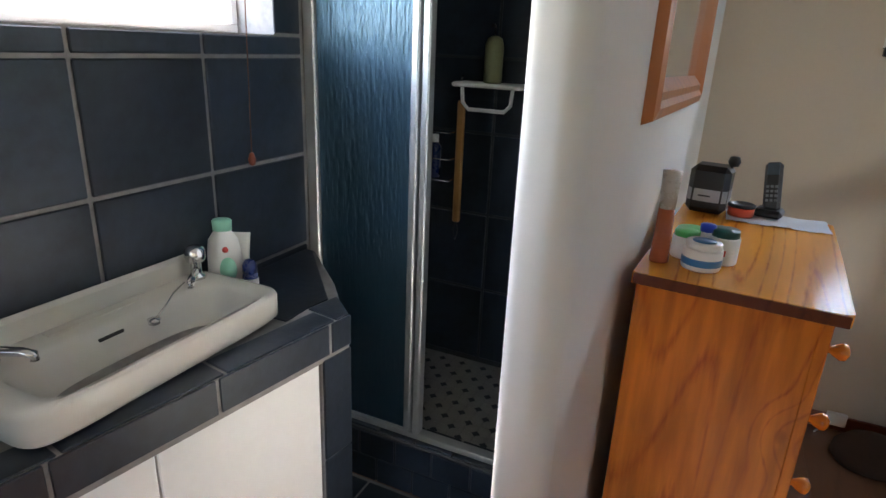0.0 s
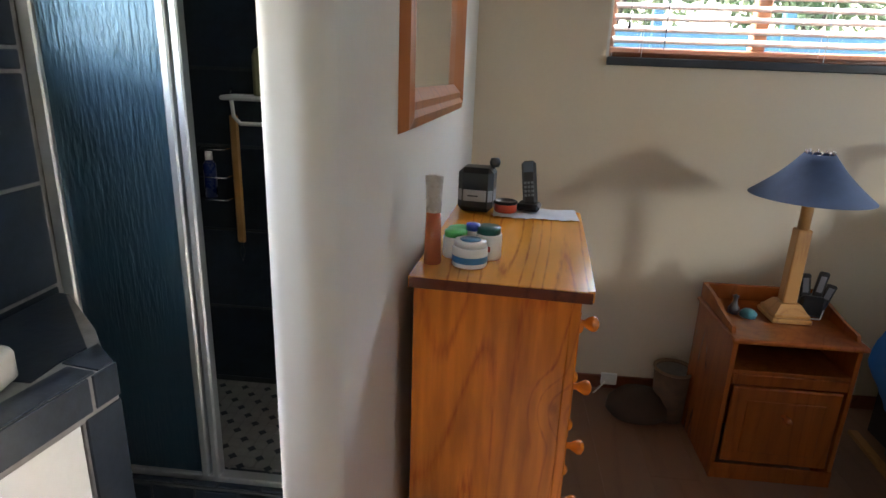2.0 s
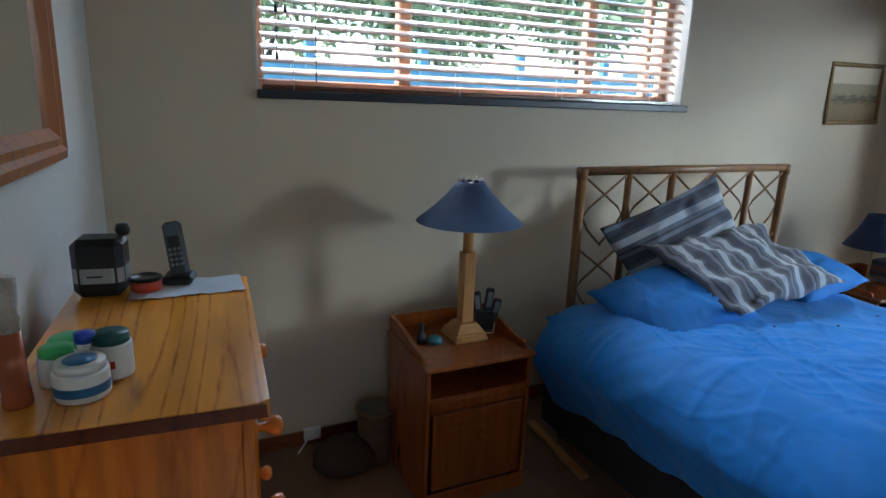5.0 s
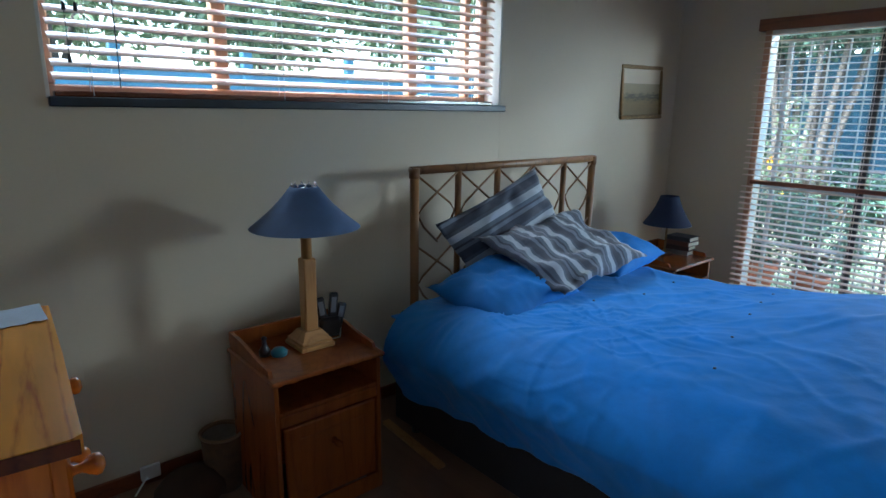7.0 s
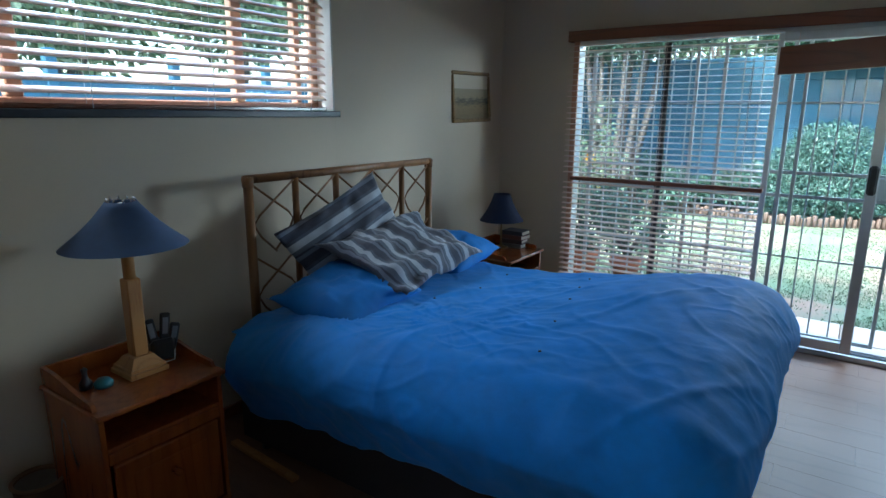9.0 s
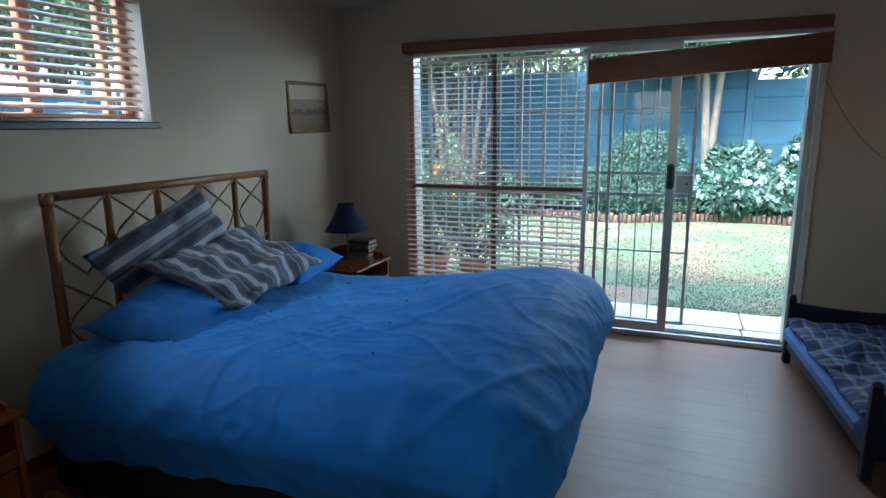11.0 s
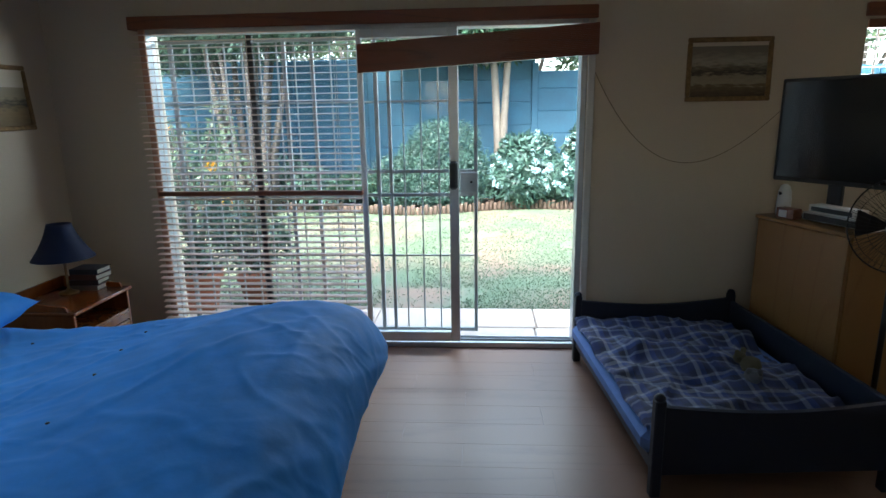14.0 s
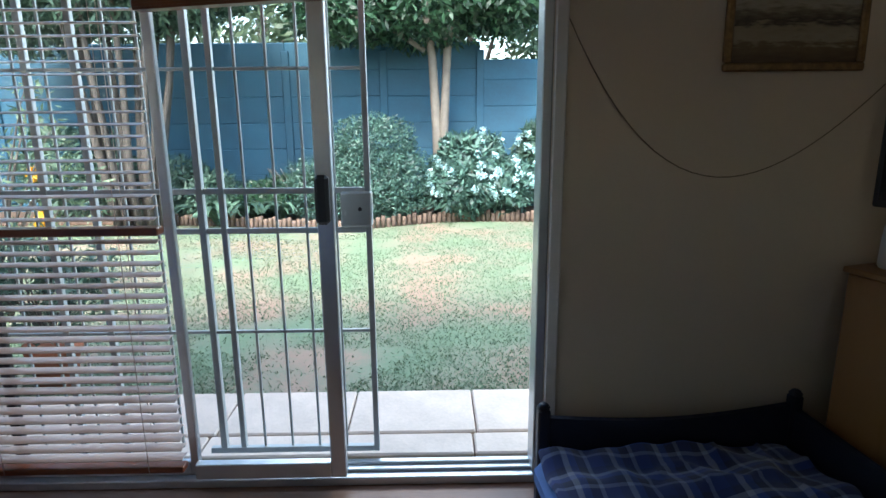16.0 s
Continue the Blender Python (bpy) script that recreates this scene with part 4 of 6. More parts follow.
def lean(c, xa, ya):
    """A pose whose x axis is xa and whose y axis lies towards ya."""
    x = Vector(xa).normalized()
    z = x.cross(Vector(ya)).normalized()
    y = z.cross(x)
    m = Matrix((x, y, z)).transposed().to_4x4()
    m.translation = c
    return m


def bed():
    b = thing("divan", pose(1.165, 1.92, 0), "dark fabric divan base under the double bed", "bed base")
    W, L = 1.435, 1.84
    part("base", box(bmnew(), 0, W, 0, L, 0.06, 0.34, 0.02), DARKWOOD, b)
    for x in (0.08, W - 0.08):
        for y in (0.08, L - 0.08):
            part("castor", tube(bmnew(), (x, y, 0.0), (x, y, 0.06), 0.025, seg=14), BLACK, b)
    m = thing("mattress", pose(1.165, 1.90, 0.34), "thick mattress on the divan base", "mattress")
    part("body", box(bmnew(), 0, W, 0, 1.87, 0, 0.27, 0.035), NAVY, m, "covered in dark blue sheet")
    part("piping", box(bmnew(), -0.004, W + 0.004, -0.004, 1.874, 0.235, 0.243, 0.003), BLUE, m)
    duvet()
    h = thing("headboard", pose(1.315, 3.79, 0), "cane bed headboard with crossed thin canes in tall panels", "headboard")
    Wd, Z = 1.36, 1.248
    for i, x in enumerate((0.0, 0.272, 0.545, 0.818, 1.09, 1.36)):
        rr = 0.022 if i in (0, 5) else 0.017
        p = part("post", tube(bmnew(), (x, 0, 0.0 if i in (0, 5) else 0.5), (x, 0, Z), rr, seg=14), CANE, h)
        if i in (0, 5):
            part("binding", tube(bmnew(), (x, 0, Z - 0.035), (x, 0, Z + 0.012), 0.026, seg=14), CANE, p)
    part("top_rail", tube(bmnew(), (-0.02, 0, Z), (Wd + 0.02, 0, Z), 0.02, seg=14), CANE, h)
    part("lower_rail", tube(bmnew(), (0, 0, 0.52), (Wd, 0, 0.52), 0.018, seg=14), CANE, h)
    xs = (0.0, 0.272, 0.545, 0.818, 1.09, 1.36)
    for a, c in zip(xs, xs[1:]):
        a, c = a + 0.015, c - 0.015
        mid = (a + c) / 2
        z1 = Z - 0.02
        for z in (z1, z1 - 0.34):
            part("thin_cane", pipe(bmnew(), [(a, 0.006, z), (mid + (c - mid) * 0.75, 0.008, z - 0.15), (c, 0.008, z - 0.19), (mid + (c - mid) * 0.7, 0.006, z - 0.25), (mid, 0.006, z - 0.33)], 0.0055, 7), CANE, h)
            part("thin_cane", pipe(bmnew(), [(c, -0.006, z), (mid - (c - mid) * 0.75, -0.008, z - 0.15), (a, -0.008, z - 0.19), (mid - (c - mid) * 0.7, -0.006, z - 0.25), (mid, -0.006, z - 0.33)], 0.0055, 7), CANE, h)
    cushion("pillow", pose(1.47, 3.35, 0.755, 9, -8, 6), 0.50, 0.48, 0.17, PILLOW_SHADED_BLUE, "plump plain blue pillow on the near side of the bed", 1.0, rumple=0.026)
    cushion("pillow", pose(2.40, 3.43, 0.765, 10, -6, 6), 0.56, 0.40, 0.17, PILLOW_SHADED_BLUE, "plain blue pillow half hidden behind striped cushions", 2.0)
    cushion("striped_pillow", lean((1.755, 3.60, 0.94), (0.64, -0.02, 0.23), (-0.26, 0.45, 0.84)), 0.70, 0.42, 0.11, STRIPE, "grey and blue striped pillow leaning on the headboard", 3.0, rumple=0.034)
    cushion("striped_pillow", lean((1.93, 3.38, 0.875), (0.72, 0.10, 0.03), (-0.22, 0.44, 0.17)), 0.84, 0.52, 0.11, STRIPE_B, "grey and blue striped pillow lying crumpled across the bed", 4.0, rumple=0.042)


bed()


def picture(name, m, W, H, cols, label):
    p = thing(name, m, label, "picture")
    f = 0.028
    for a, b, c, d in ((0, W, 0, f), (0, W, H - f, H), (0, f, f, H - f), (W - f, W, f, H - f)):
        part("frame", box(bmnew(), a, b, -0.022, 0, c, d, 0.006), GOLD, p)
    me = bpy.data.materials.new(name + "_paint")
    me.use_nodes = True
    n, l = me.node_tree.nodes, me.node_tree.links
    tc = n.new("ShaderNodeTexCoord")
    sp = n.new("ShaderNodeSeparateXYZ")
    l.new(tc.outputs["Generated"], sp.inputs[0])
    nz = n.new("ShaderNodeTexNoise")
    nz.inputs["Scale"].default_value, nz.inputs["Detail"].default_value = 7, 6
    mp = n.new("ShaderNodeMapping")
    mp.inputs["Scale"].default_value = (1, 1, 3)
    l.new(tc.outputs["Generated"], mp.inputs[0]), l.new(mp.outputs[0], nz.inputs[0])
    ad = n.new("ShaderNodeMath")
    ad.operation = 'MULTIPLY_ADD'
    ad.inputs[1].default_value = 0.35
    l.new(nz.outputs[0], ad.inputs[0]), l.new(sp.outputs[2], ad.inputs[2])
    r = ramp_node(me.node_tree, cols)
    l.new(ad.outputs[0], r.inputs[0]), l.new(r.outputs[0], n["Principled BSDF"].inputs["Base Color"])
    part("painting", box(bmnew(), f, W - f, -0.010, -0.004, f, H - f, 0.0005), me, p, "faded landscape painting")
    return p


sea = [(0.15, (0.07, 0.045, 0.022)), (0.36, (0.16, 0.11, 0.05)), (0.42, (0.34, 0.29, 0.19)), (0.56, (0.28, 0.23, 0.14)), (0.62, (0.05, 0.04, 0.025)), (0.70, (0.15, 0.12, 0.07)), (0.80, (0.36, 0.32, 0.23)), (1.0, (0.20, 0.17, 0.12))]
field = [(0.1, (0.14, 0.09, 0.035)), (0.45, (0.24, 0.17, 0.07)), (0.58, (0.07, 0.055, 0.03)), (0.68, (0.30, 0.24, 0.14)), (1.0, (0.32, 0.27, 0.17))]
picture("picture_field", pose(3.325, NY - 0.003, 1.472, -3, -1, 0), 0.53, 0.375, field, "small gilt-framed faded field landscape")
picture("picture_sea", pose(EX - 0.001, 0.10, 1.585, -2, 0, -90), 0.49, 0.365, sea, "small gilt-framed faded coastal landscape")


# ---- toddler bed with tartan blanket ----
TARTAN = striped("blue_tartan", [(0.008, 0.022, 0.11), (0.17, 0.20, 0.28), (0.006, 0.010, 0.034), (0.02, 0.05, 0.20), (0.24, 0.26, 0.32), (0.008, 0.014, 0.05)], [0.048, 0.014, 0.032, 0.026, 0.020, 0.030], 0, cross=True)


def low_bed():
    t = thing("toddler_bed", pose(2.50, 0.61, 0, 0, 0, 4.5), "low navy painted toddler bed with shaped end boards", "toddler bed")
    W, D = 1.36, 0.95
    for x, nm in ((0, "end_board"), (W, "end_board")):
        bm = bmnew()
        n = 12
        top = [(-D + D * i / n, 0.40 - 0.035 * math.sin(math.pi * i / n)) for i in range(n + 1)]
        prof = [(-D, 0.10)] + top + [(0, 0.10)]
        prof = [(-D, 0.10), (0, 0.10)] + top[::-1]
        a = [bm.verts.new((x - 0.012, y, z)) for y, z in prof]
        b = [bm.verts.new((x + 0.012, y, z)) for y, z in prof]
        bm.faces.new(a[::-1]), bm.faces.new(b)
        for i in range(len(prof)):
            j = (i + 1) % len(prof)
            bm.faces.new((a[i], a[j], b[j], b[i]))
        part(nm, bm, NAVY, t)
        for y in (0.0, -D):
            bm = bmnew()
            box(bm, x - 0.022, x + 0.022, y - 0.022, y + 0.022, 0, 0.43, 0.006)
            lathe(bm, [(0.022, 0.43), (0.024, 0.437), (0.014, 0.45), (0, 0.454)], 14, (x, y, 0))
            part("post", bm, NAVY, t)
    part("back_rail", box(bmnew(), 0.023, W - 0.023, -D - 0.012, -D + 0.012, 0.10, 0.385, 0.004), NAVY, t)
    part("side_rail", box(bmnew(), 0.023, W - 0.023, -0.012, 0.012, 0.10, 0.16, 0.004), NAVY, t)
    part("slat_base", box(bmnew(), 0.02, W - 0.02, -D + 0.02, -0.02, 0.11, 0.14, 0.003), NAVY, t)
    mt = thing("cot_mattress", pose(2.50, 0.61, 0.161, 0, 0, 4.5), "thin pale blue mattress in the toddler bed", "mattress")
    part("body", box(bmnew(), 0.03, W - 0.03, -D + 0.03, 0.045, 0, 0.10, 0.03), mat("pale_blue_cloth", (0.12, 0.21, 0.46), 0.85, var=0.12), mt)
    bm = bmnew()
    uv = bm.loops.layers.uv.new("uv")
    nx, ny = 70, 60
    g = []
    for j in range(ny + 1):
        row = []
        for i in range(nx + 1):
            u, v = 0.05 + 1.24 * i / nx, -0.86 + 0.90 * j / ny
            z = 0.29 + 0.05 * noise.noise(Vector((u * 3.4, v * 3.4, 5))) + 0.034 * noise.noise(Vector((u * 8, v * 8, 1))) + 0.016 * max(0, 0.12 - abs(noise.noise(Vector((u * 4 + v * 2, v * 5, 8))))) / 0.12 + 0.03 * math.exp(-((u - 0.7) ** 2 + (v + 0.45) ** 2) / 0.15)
            y = v
            if v > 0.03:
                z -= (v - 0.03) * 1.1
                y = 0.03 + (v - 0.03) * 0.45
            row.append((bm.verts.new((u, y, z)), u, v))
        g.append(row)
    for j in range(ny):
        for i in range(nx):
            q = [g[j][i], g[j][i + 1], g[j + 1][i + 1], g[j + 1][i]]
            f = bm.faces.new([a[0] for a in q])
            f.smooth = True
            for lp, a in zip(f.loops, q):
                lp[uv].uv = (a[1], a[2])
    bl = solid("tartan_blanket", bm, TARTAN, "crumpled blue tartan blanket covering the toddler bed", "blanket")
    bl.matrix_world = pose(2.50, 0.61, 0, 0, 0, 4.5)


low_bed()


def plush(m, s, color, label):
    bm = bmnew()
    lathe(bm, [(0, -0.04), (0.03, -0.03), (0.045, 0.0), (0.035, 0.03), (0, 0.042)], 14)
    lathe(bm, [(0, -0.025), (0.02, -0.02), (0.03, 0.0), (0.02, 0.022), (0, 0.027)], 12, (0.05, 0, 0.02))
    lathe(bm, [(0, -0.02), (0.012, -0.012), (0.012, 0.012), (0, 0.02)], 8, (0.05, 0.025, 0.045))
    lathe(bm, [(0, -0.02), (0.012, -0.012), (0.012, 0.012), (0, 0.02)], 8, (0.05, -0.025, 0.045))
    o = solid("plush_toy", bm, color, label, "toy", smooth=True)
    o.matrix_world = m @ Matrix.Diagonal((s, s, s, 1))


TOY = mat("yellow_plush", (0.13, 0.115, 0.06), 0.95, var=0.2, fine=200)
TOYG = mat("grey_plush", (0.15, 0.15, 0.15), 0.95, var=0.2, fine=200)
plush(pose(3.05, 0.02, 0.335, 0, 0, 40), 1.1, TOY, "small yellow plush toy on the blanket")
plush(pose(2.93, 0.06, 0.335, 0, 0, 160), 0.9, TOYG, "small grey plush toy on the blanket")


# ---- television corner ----
def tv_corner():
    R = pose(3.89, -0.325, 0, 0, 0, 180 + 17)
    ORANGE = wood("dull_orange_veneer", (0.33, 0.175, 0.06), (0.29, 0.145, 0.048), 0.45, "Z", 6, knots=False)
    c = thing("tv_cabinet", R, "tall light orange veneer cabinet under the television", "cabinet")
    W, D, H = 0.62, 0.46, 0.93
    part("body", box(bmnew(), 0, W, 0.02, D, 0.0, H - 0.02, 0.003), ORANGE, c)
    part("top", box(bmnew(), -0.01, W + 0.01, -0.012, D + 0.01, H - 0.02, H, 0.004), ORANGE, c)
    for x0, x1 in ((0.004, W - 0.004),):
        part("door", box(bmnew(), x0, x1, 0.0, 0.018, 0.04, H - 0.025, 0.003), ORANGE, c)
    s = thing("television", R @ pose(-0.02, 0.10, H, 0, 0, 12), "large flat black television on the cabinet", "television")
    part("foot", box(bmnew(), 0.14, 0.54, -0.02, 0.16, 0, 0.012, 0.004), BLACK, s)
    part("neck", box(bmnew(), 0.30, 0.38, 0.031, 0.06, 0.012, 0.30, 0.006), BLACK, s)
    part("housing", box(bmnew(), 0, 0.98, -0.012, 0.03, 0.20, 0.77, 0.006), BLACK, s)
    part("screen", box(bmnew(), 0.02, 0.96, -0.015, -0.0125, 0.225, 0.752, 0.001), SCREEN, s, "dark reflective screen")
    a = thing("air_freshener", R @ pose(0.075, 0.10, H), "rounded white plastic automatic air freshener", "air freshener")
    part("body", lathe(bmnew(), [(0, 0), (0.036, 0.0), (0.042, 0.01), (0.04, 0.09), (0.036, 0.14), (0.026, 0.17), (0.012, 0.182), (0, 0.184)], 20, sx=1.1, sy=0.8), PLASTIC_W, a, smooth=True)
    o = part("nozzle", tube(bmnew(), (0, -0.029, 0.13), (0, -0.034, 0.13), 0.010, seg=12), BLACK, a)
    p = thing("disc_player", R @ pose(0.24, 0.075, H, 0, 0, 2), "silver disc player with a dark front", "player")
    part("case", box(bmnew(), 0, 0.36, 0, 0.10, 0.006, 0.05, 0.004), ALU, p)
    part("front", box(bmnew(), 0.01, 0.35, -0.004, 0, 0.012, 0.044, 0.002), BLACK, p)
    q = thing("set_top_box", R @ pose(0.27, 0.08, H + 0.05, 0, 0, 3), "pale grey decoder box stacked on the player", "decoder")
    part("case", box(bmnew(), 0, 0.28, 0, 0.09, 0.002, 0.045, 0.004), PLASTIC_W, q)
    part("front", box(bmnew(), 0.02, 0.26, -0.003, 0, 0.012, 0.036, 0.001), BLACK, q)
    r = thing("small_box", R @ pose(0.125, 0.005, H, 0, 0, 8), "small brown framed trinket box", "box")
    part("box", box(bmnew(), 0, 0.11, 0, 0.07, 0, 0.06, 0.004), CHERRY, r)
    part("label", box(bmnew(), 0.02, 0.07, -0.002, 0, 0.01, 0.05, 0.0005), PLASTIC_W, r)


tv_corner()


def fan():
    f = thing("pedestal_fan", pose(2.99, -0.52, 0, 0, 0, 56) @ Matrix.Diagonal((0.92, 0.92, 1.03, 1)), "black pedestal fan with a mesh guard and chrome hub", "fan")
    part("base", lathe(bmnew(), [(0, 0), (0.19, 0), (0.2, 0.01), (0.18, 0.025), (0.03, 0.04), (0, 0.04)], 28), BLACK, f, smooth=True)
    part("pole", tube(bmnew(), (0, 0, 0.03), (0, 0, 0.95), 0.014, seg=14), BLACK, f)
    part("motor", lathe(bmnew(), [(0, -0.09), (0.05, -0.08), (0.06, 0.0), (0.05, 0.03), (0, 0.03)], 20, (0, 0, 0)), BLACK, f, smooth=True).matrix_basis = pose(0, 0, 1.0, -90, 0, 0)
    guard = bmnew()
    n = 48
    for i in range(n):
        a = 2 * math.pi * i / n
        pts = [(r * math.cos(a), y, 1.0 + r * math.sin(a)) for r, y in ((0.05, 0.115), (0.12, 0.11), (0.17, 0.09), (0.205, 0.05), (0.205, 0.01), (0.15, -0.02), (0.06, -0.03))]
        pipe(guard, pts, 0.0011, 4)
    for r, y in ((0.206, 0.03), (0.17, 0.09), (0.12, 0.111)):
        ring = [(r * math.cos(2 * math.pi * i / 40), y, 1.0 + r * math.sin(2 * math.pi * i / 40)) for i in range(41)]
        pipe(guard, ring, 0.004 if r > 0.2 else 0.0015, 6)
    part("guard", guard, BLACK, f)
    part("hub", lathe(bmnew(), [(0, 0.012), (0.03, 0.01), (0.05, 0.004), (0.052, -0.004), (0, -0.004)], 24), CHROME, f, "chrome hub badge", True).matrix_basis = pose(0, 0.118, 1.0, -90, 0, 0)
    for k in range(3):
        bm = bmnew()
        a0 = k * 2.094
        pr = []
        for r in (0.03, 0.09, 0.15, 0.18):
            for s in (-1, 1):
                a = a0 + s * (0.35 if r > 0.05 else 0.2)
                pr.append(bm.verts.new((r * math.cos(a), 0.04 + s * 0.016, 1.0 + r * math.sin(a))))
        for i in range(3):
            bm.faces.new((pr[2 * i], pr[2 * i + 1], pr[2 * i + 3], pr[2 * i + 2]))
        part("blade", bm, BLACK, f)


fan()

# south-east window on the east wall
w = thing("window_southeast", pose(EX, 0, 0), "small window with an open wooden blind beyond the television", "window", kind="structure")
for a, b, c, d in ((-1.65, -0.90, 1.30, 1.345), (-1.65, -0.90, 1.995, 2.04), (-1.65, -1.61, 1.345, 1.995), (-0.94, -0.90, 1.345, 1.995)):
    part("window_frame", box(bmnew(), 0.12, 0.16, a, b, c, d, 0.004), FRAME_WOOD, w)
g = part("pane", box(bmnew(), 0.138, 0.142, -1.61, -0.94, 1.345, 1.995, 0.0005), GLASS, w)
g.visible_shadow = False
for k, y in enumerate((-1.07, -1.25, -1.43)):
    part("burglar_bar", box(bmnew(), 0.17, 0.18, y - 0.006, y + 0.006, 1.30, 2.04, 0.002), STEEL_PAINT, w)
b = thing("venetian_blind", pose(EX + 0.05, -1.63, 0), "short wooden venetian blind with open slats", "blind")
me = slat_mesh(0.71, 0.05, radians(4), "y")
z = 1.34
while z < 1.96:
    piece("slat", me, b, 0, 0, z)
    z += 0.0425
part("headrail", box(bmnew(), -0.03, 0.03, 0, 0.71, 1.985, 2.035, 0.003), CHERRY, b)
v = solid("blind_valance", box(bmnew(), EX - 0.03, EX - 0.002, -1.69, -0.88, 2.045, 2.12, 0.004), CHERRY, "short dark reddish wooden valance", "blind")

# hanging aerial cable on the east wall
pts = []
for i in range(25):
    u = i / 24
    y = 0.64 - 1.12 * u
    z = 1.78 - 0.24 * u - 2.0 * u * (1 - u) * (1.05 - 0.35 * u)
    pts.append((EX - 0.006, y, z))
solid("aerial_cable", pipe(bmnew(), pts, 0.0021), mat("cream_cable", (0.20, 0.16, 0.11), 0.6), "thin cream cable drooping across the wall", "cable")

# ---- bathroom ----
CT = 0.835
TILE_MESH = {}


def tile_mesh(w, h, d=0.008):
    k = (round(w, 3), round(h, 3))
    if k not in TILE_MESH:
        TILE_MESH[k] = finish("tile", box(bmnew(), 0.005, w - 0.005, -d, 0, 0.005, h - 0.005, 0.003), SLATE)
    return TILE_MESH[k]


def tile_run(parent, ox, oy, rz, us, vs, skip=None):
    """Tiles on an upright face: u along the face, v up; the face looks along its own -y."""
    for a, b in zip(us, us[1:]):
        for c, d in zip(vs, vs[1:]):
            if skip and skip(a, b, c, d):
                continue
            o = new("tile", tile_mesh(b - a, d - c))
            o.parent = parent
            o.location = (ox + a * math.cos(rz), oy + a * math.sin(rz), c)
            o.rotation_euler = (0, 0, rz)


def bathroom():
    # west wall: face looks towards +x
    us = [-1.1, -0.76, -0.41, -0.07, 0.275, 0.615, 0.995]
    tile_run(wall_west, BX, 1.875, radians(90), us, [0.50, CT + 0.02, 1.15, 1.442, 1.50], lambda a, b, c, d: False)
    for z0, z1 in ((1.50, 1.78), (1.78, 2.06), (2.06, 2.45)):
        tile_run(wall_west, BX, 1.875, radians(90), [0.875, 0.995], [z0, z1])
    # window: pale reveal and white frame
    w = thing("window_bathroom", pose(BX, 0, 0), "white steel bathroom window above the tiled wall", "window", kind="structure")
    for a, b, c, d in ((1.20, 2.76, 1.50, 1.525), (1.20, 2.76, 2.035, 2.06), (1.20, 1.225, 1.525, 2.035), (2.735, 2.76, 1.525, 2.035), (1.96, 1.985, 1.525, 2.035)):
        part("window_frame", box(bmnew(), -0.16, -0.13, a, b, c, d, 0.003), WHITE, w)
    g = part("pane", box(bmnew(), -0.147, -0.143, 1.225, 2.735, 1.525, 2.035, 0.0005), GLASS, w)
    g.visible_shadow = False
    # shower enclosure wall linings
    wall("wall_shower_back", "x", 3.70, 3.72, BX, -0.742, CZ, [], GROUT_SHADED, "shower wall lined with dark slate tiles")
    back = bpy.data.objects["wall_shower_back"]
    tile_run(back, BX, 3.70, 0, [0.0, 0.33, 0.66, 0.948], [0.10, 0.45, 0.80, 1.15, 1.45, 1.78, 2.1, 2.45])
    tile_run(wall_west, BX, 2.93, radians(90), [0.0, 0.385, 0.77], [0.10, 0.45, 0.80, 1.15, 1.45, 1.78, 2.1, 2.45])
    pl = solid("wall_shower_side", box(bmnew(), -0.752, -0.7425, 2.96, 3.70, 0.1, CZ, 0.001), GROUT_SHADED, "shower wall lined with dark slate tiles", "wall", kind="structure")
    tile_run(pl, -0.752, 3.70, radians(-90), [0.0, 0.37, 0.74], [0.10, 0.45, 0.80, 1.15, 1.45, 1.78, 2.1, 2.45])
    # shower floor of small white mosaic with dark dots
    sf = solid("shower_floor", box(bmnew(), BX, -0.752, 2.96, 3.70, 0.0, 0.075, 0.001), GROUT, "raised shower floor in white mosaic with dark dots", "shower floor", kind="structure")
    wm, dm = bmnew(), bmnew()
    s = 0.052
    for i in range(18):
        for j in range(14):
            x, y = BX + 0.012 + i * s, 2.972 + j * s
            box(wm, x + 0.001, x + s - 0.002, y + 0.001, y + s - 0.002, 0.075, 0.079, 0.0015)
            if (i + j) % 2 == 0 and i < 17 and j < 13:
                cx, cy, r = x + s, y + s, 0.017
                prism(dm, [(cx - r, cy), (cx, cy - r), (cx + r, cy), (cx, cy + r)], 0.0755, 0.0805)
    # White mosaic greyed in colour to carry the shower's shade.
    part("white_mosaic", wm, mat("white_mosaic", (0.27, 0.265, 0.25), 0.4, var=0.15, scale=12), sf)
    part("dark_mosaic", dm, SLATE, sf)
    # sill under the shower door
    sill = solid("shower_sill", box(bmnew(), BX, -0.743, 2.86, 2.96, 0.0, 0.205, 0.003), GROUT_SHADED, "low sill tiled in small slate pieces", "sill", kind="structure")
    for i in range(7):
        a = BX + 0.005 + i * 0.142
        o = part("tile", box(bmnew(), a, a + 0.134, 2.864, 2.956, 0.205, 0.213, 0.002), SLATE, sill)
    for r, z in enumerate((0.0, 0.10)):
        for i in range(7):
            a = BX + 0.005 + i * 0.142 - (0.07 if r else 0)
            part("tile", box(bmnew(), max(a, BX), a + 0.134, 2.852, 2.86, z + 0.004, z + 0.098, 0.002), SLATE, sill)
    # bathroom floor
    bf = solid("bathroom_floor", box(bmnew(), BX, -0.9, 1.2, 2.852, -0.004, 0.002, 0.001), GROUT, "bathroom floor in dark slate tiles", "floor", kind="structure")
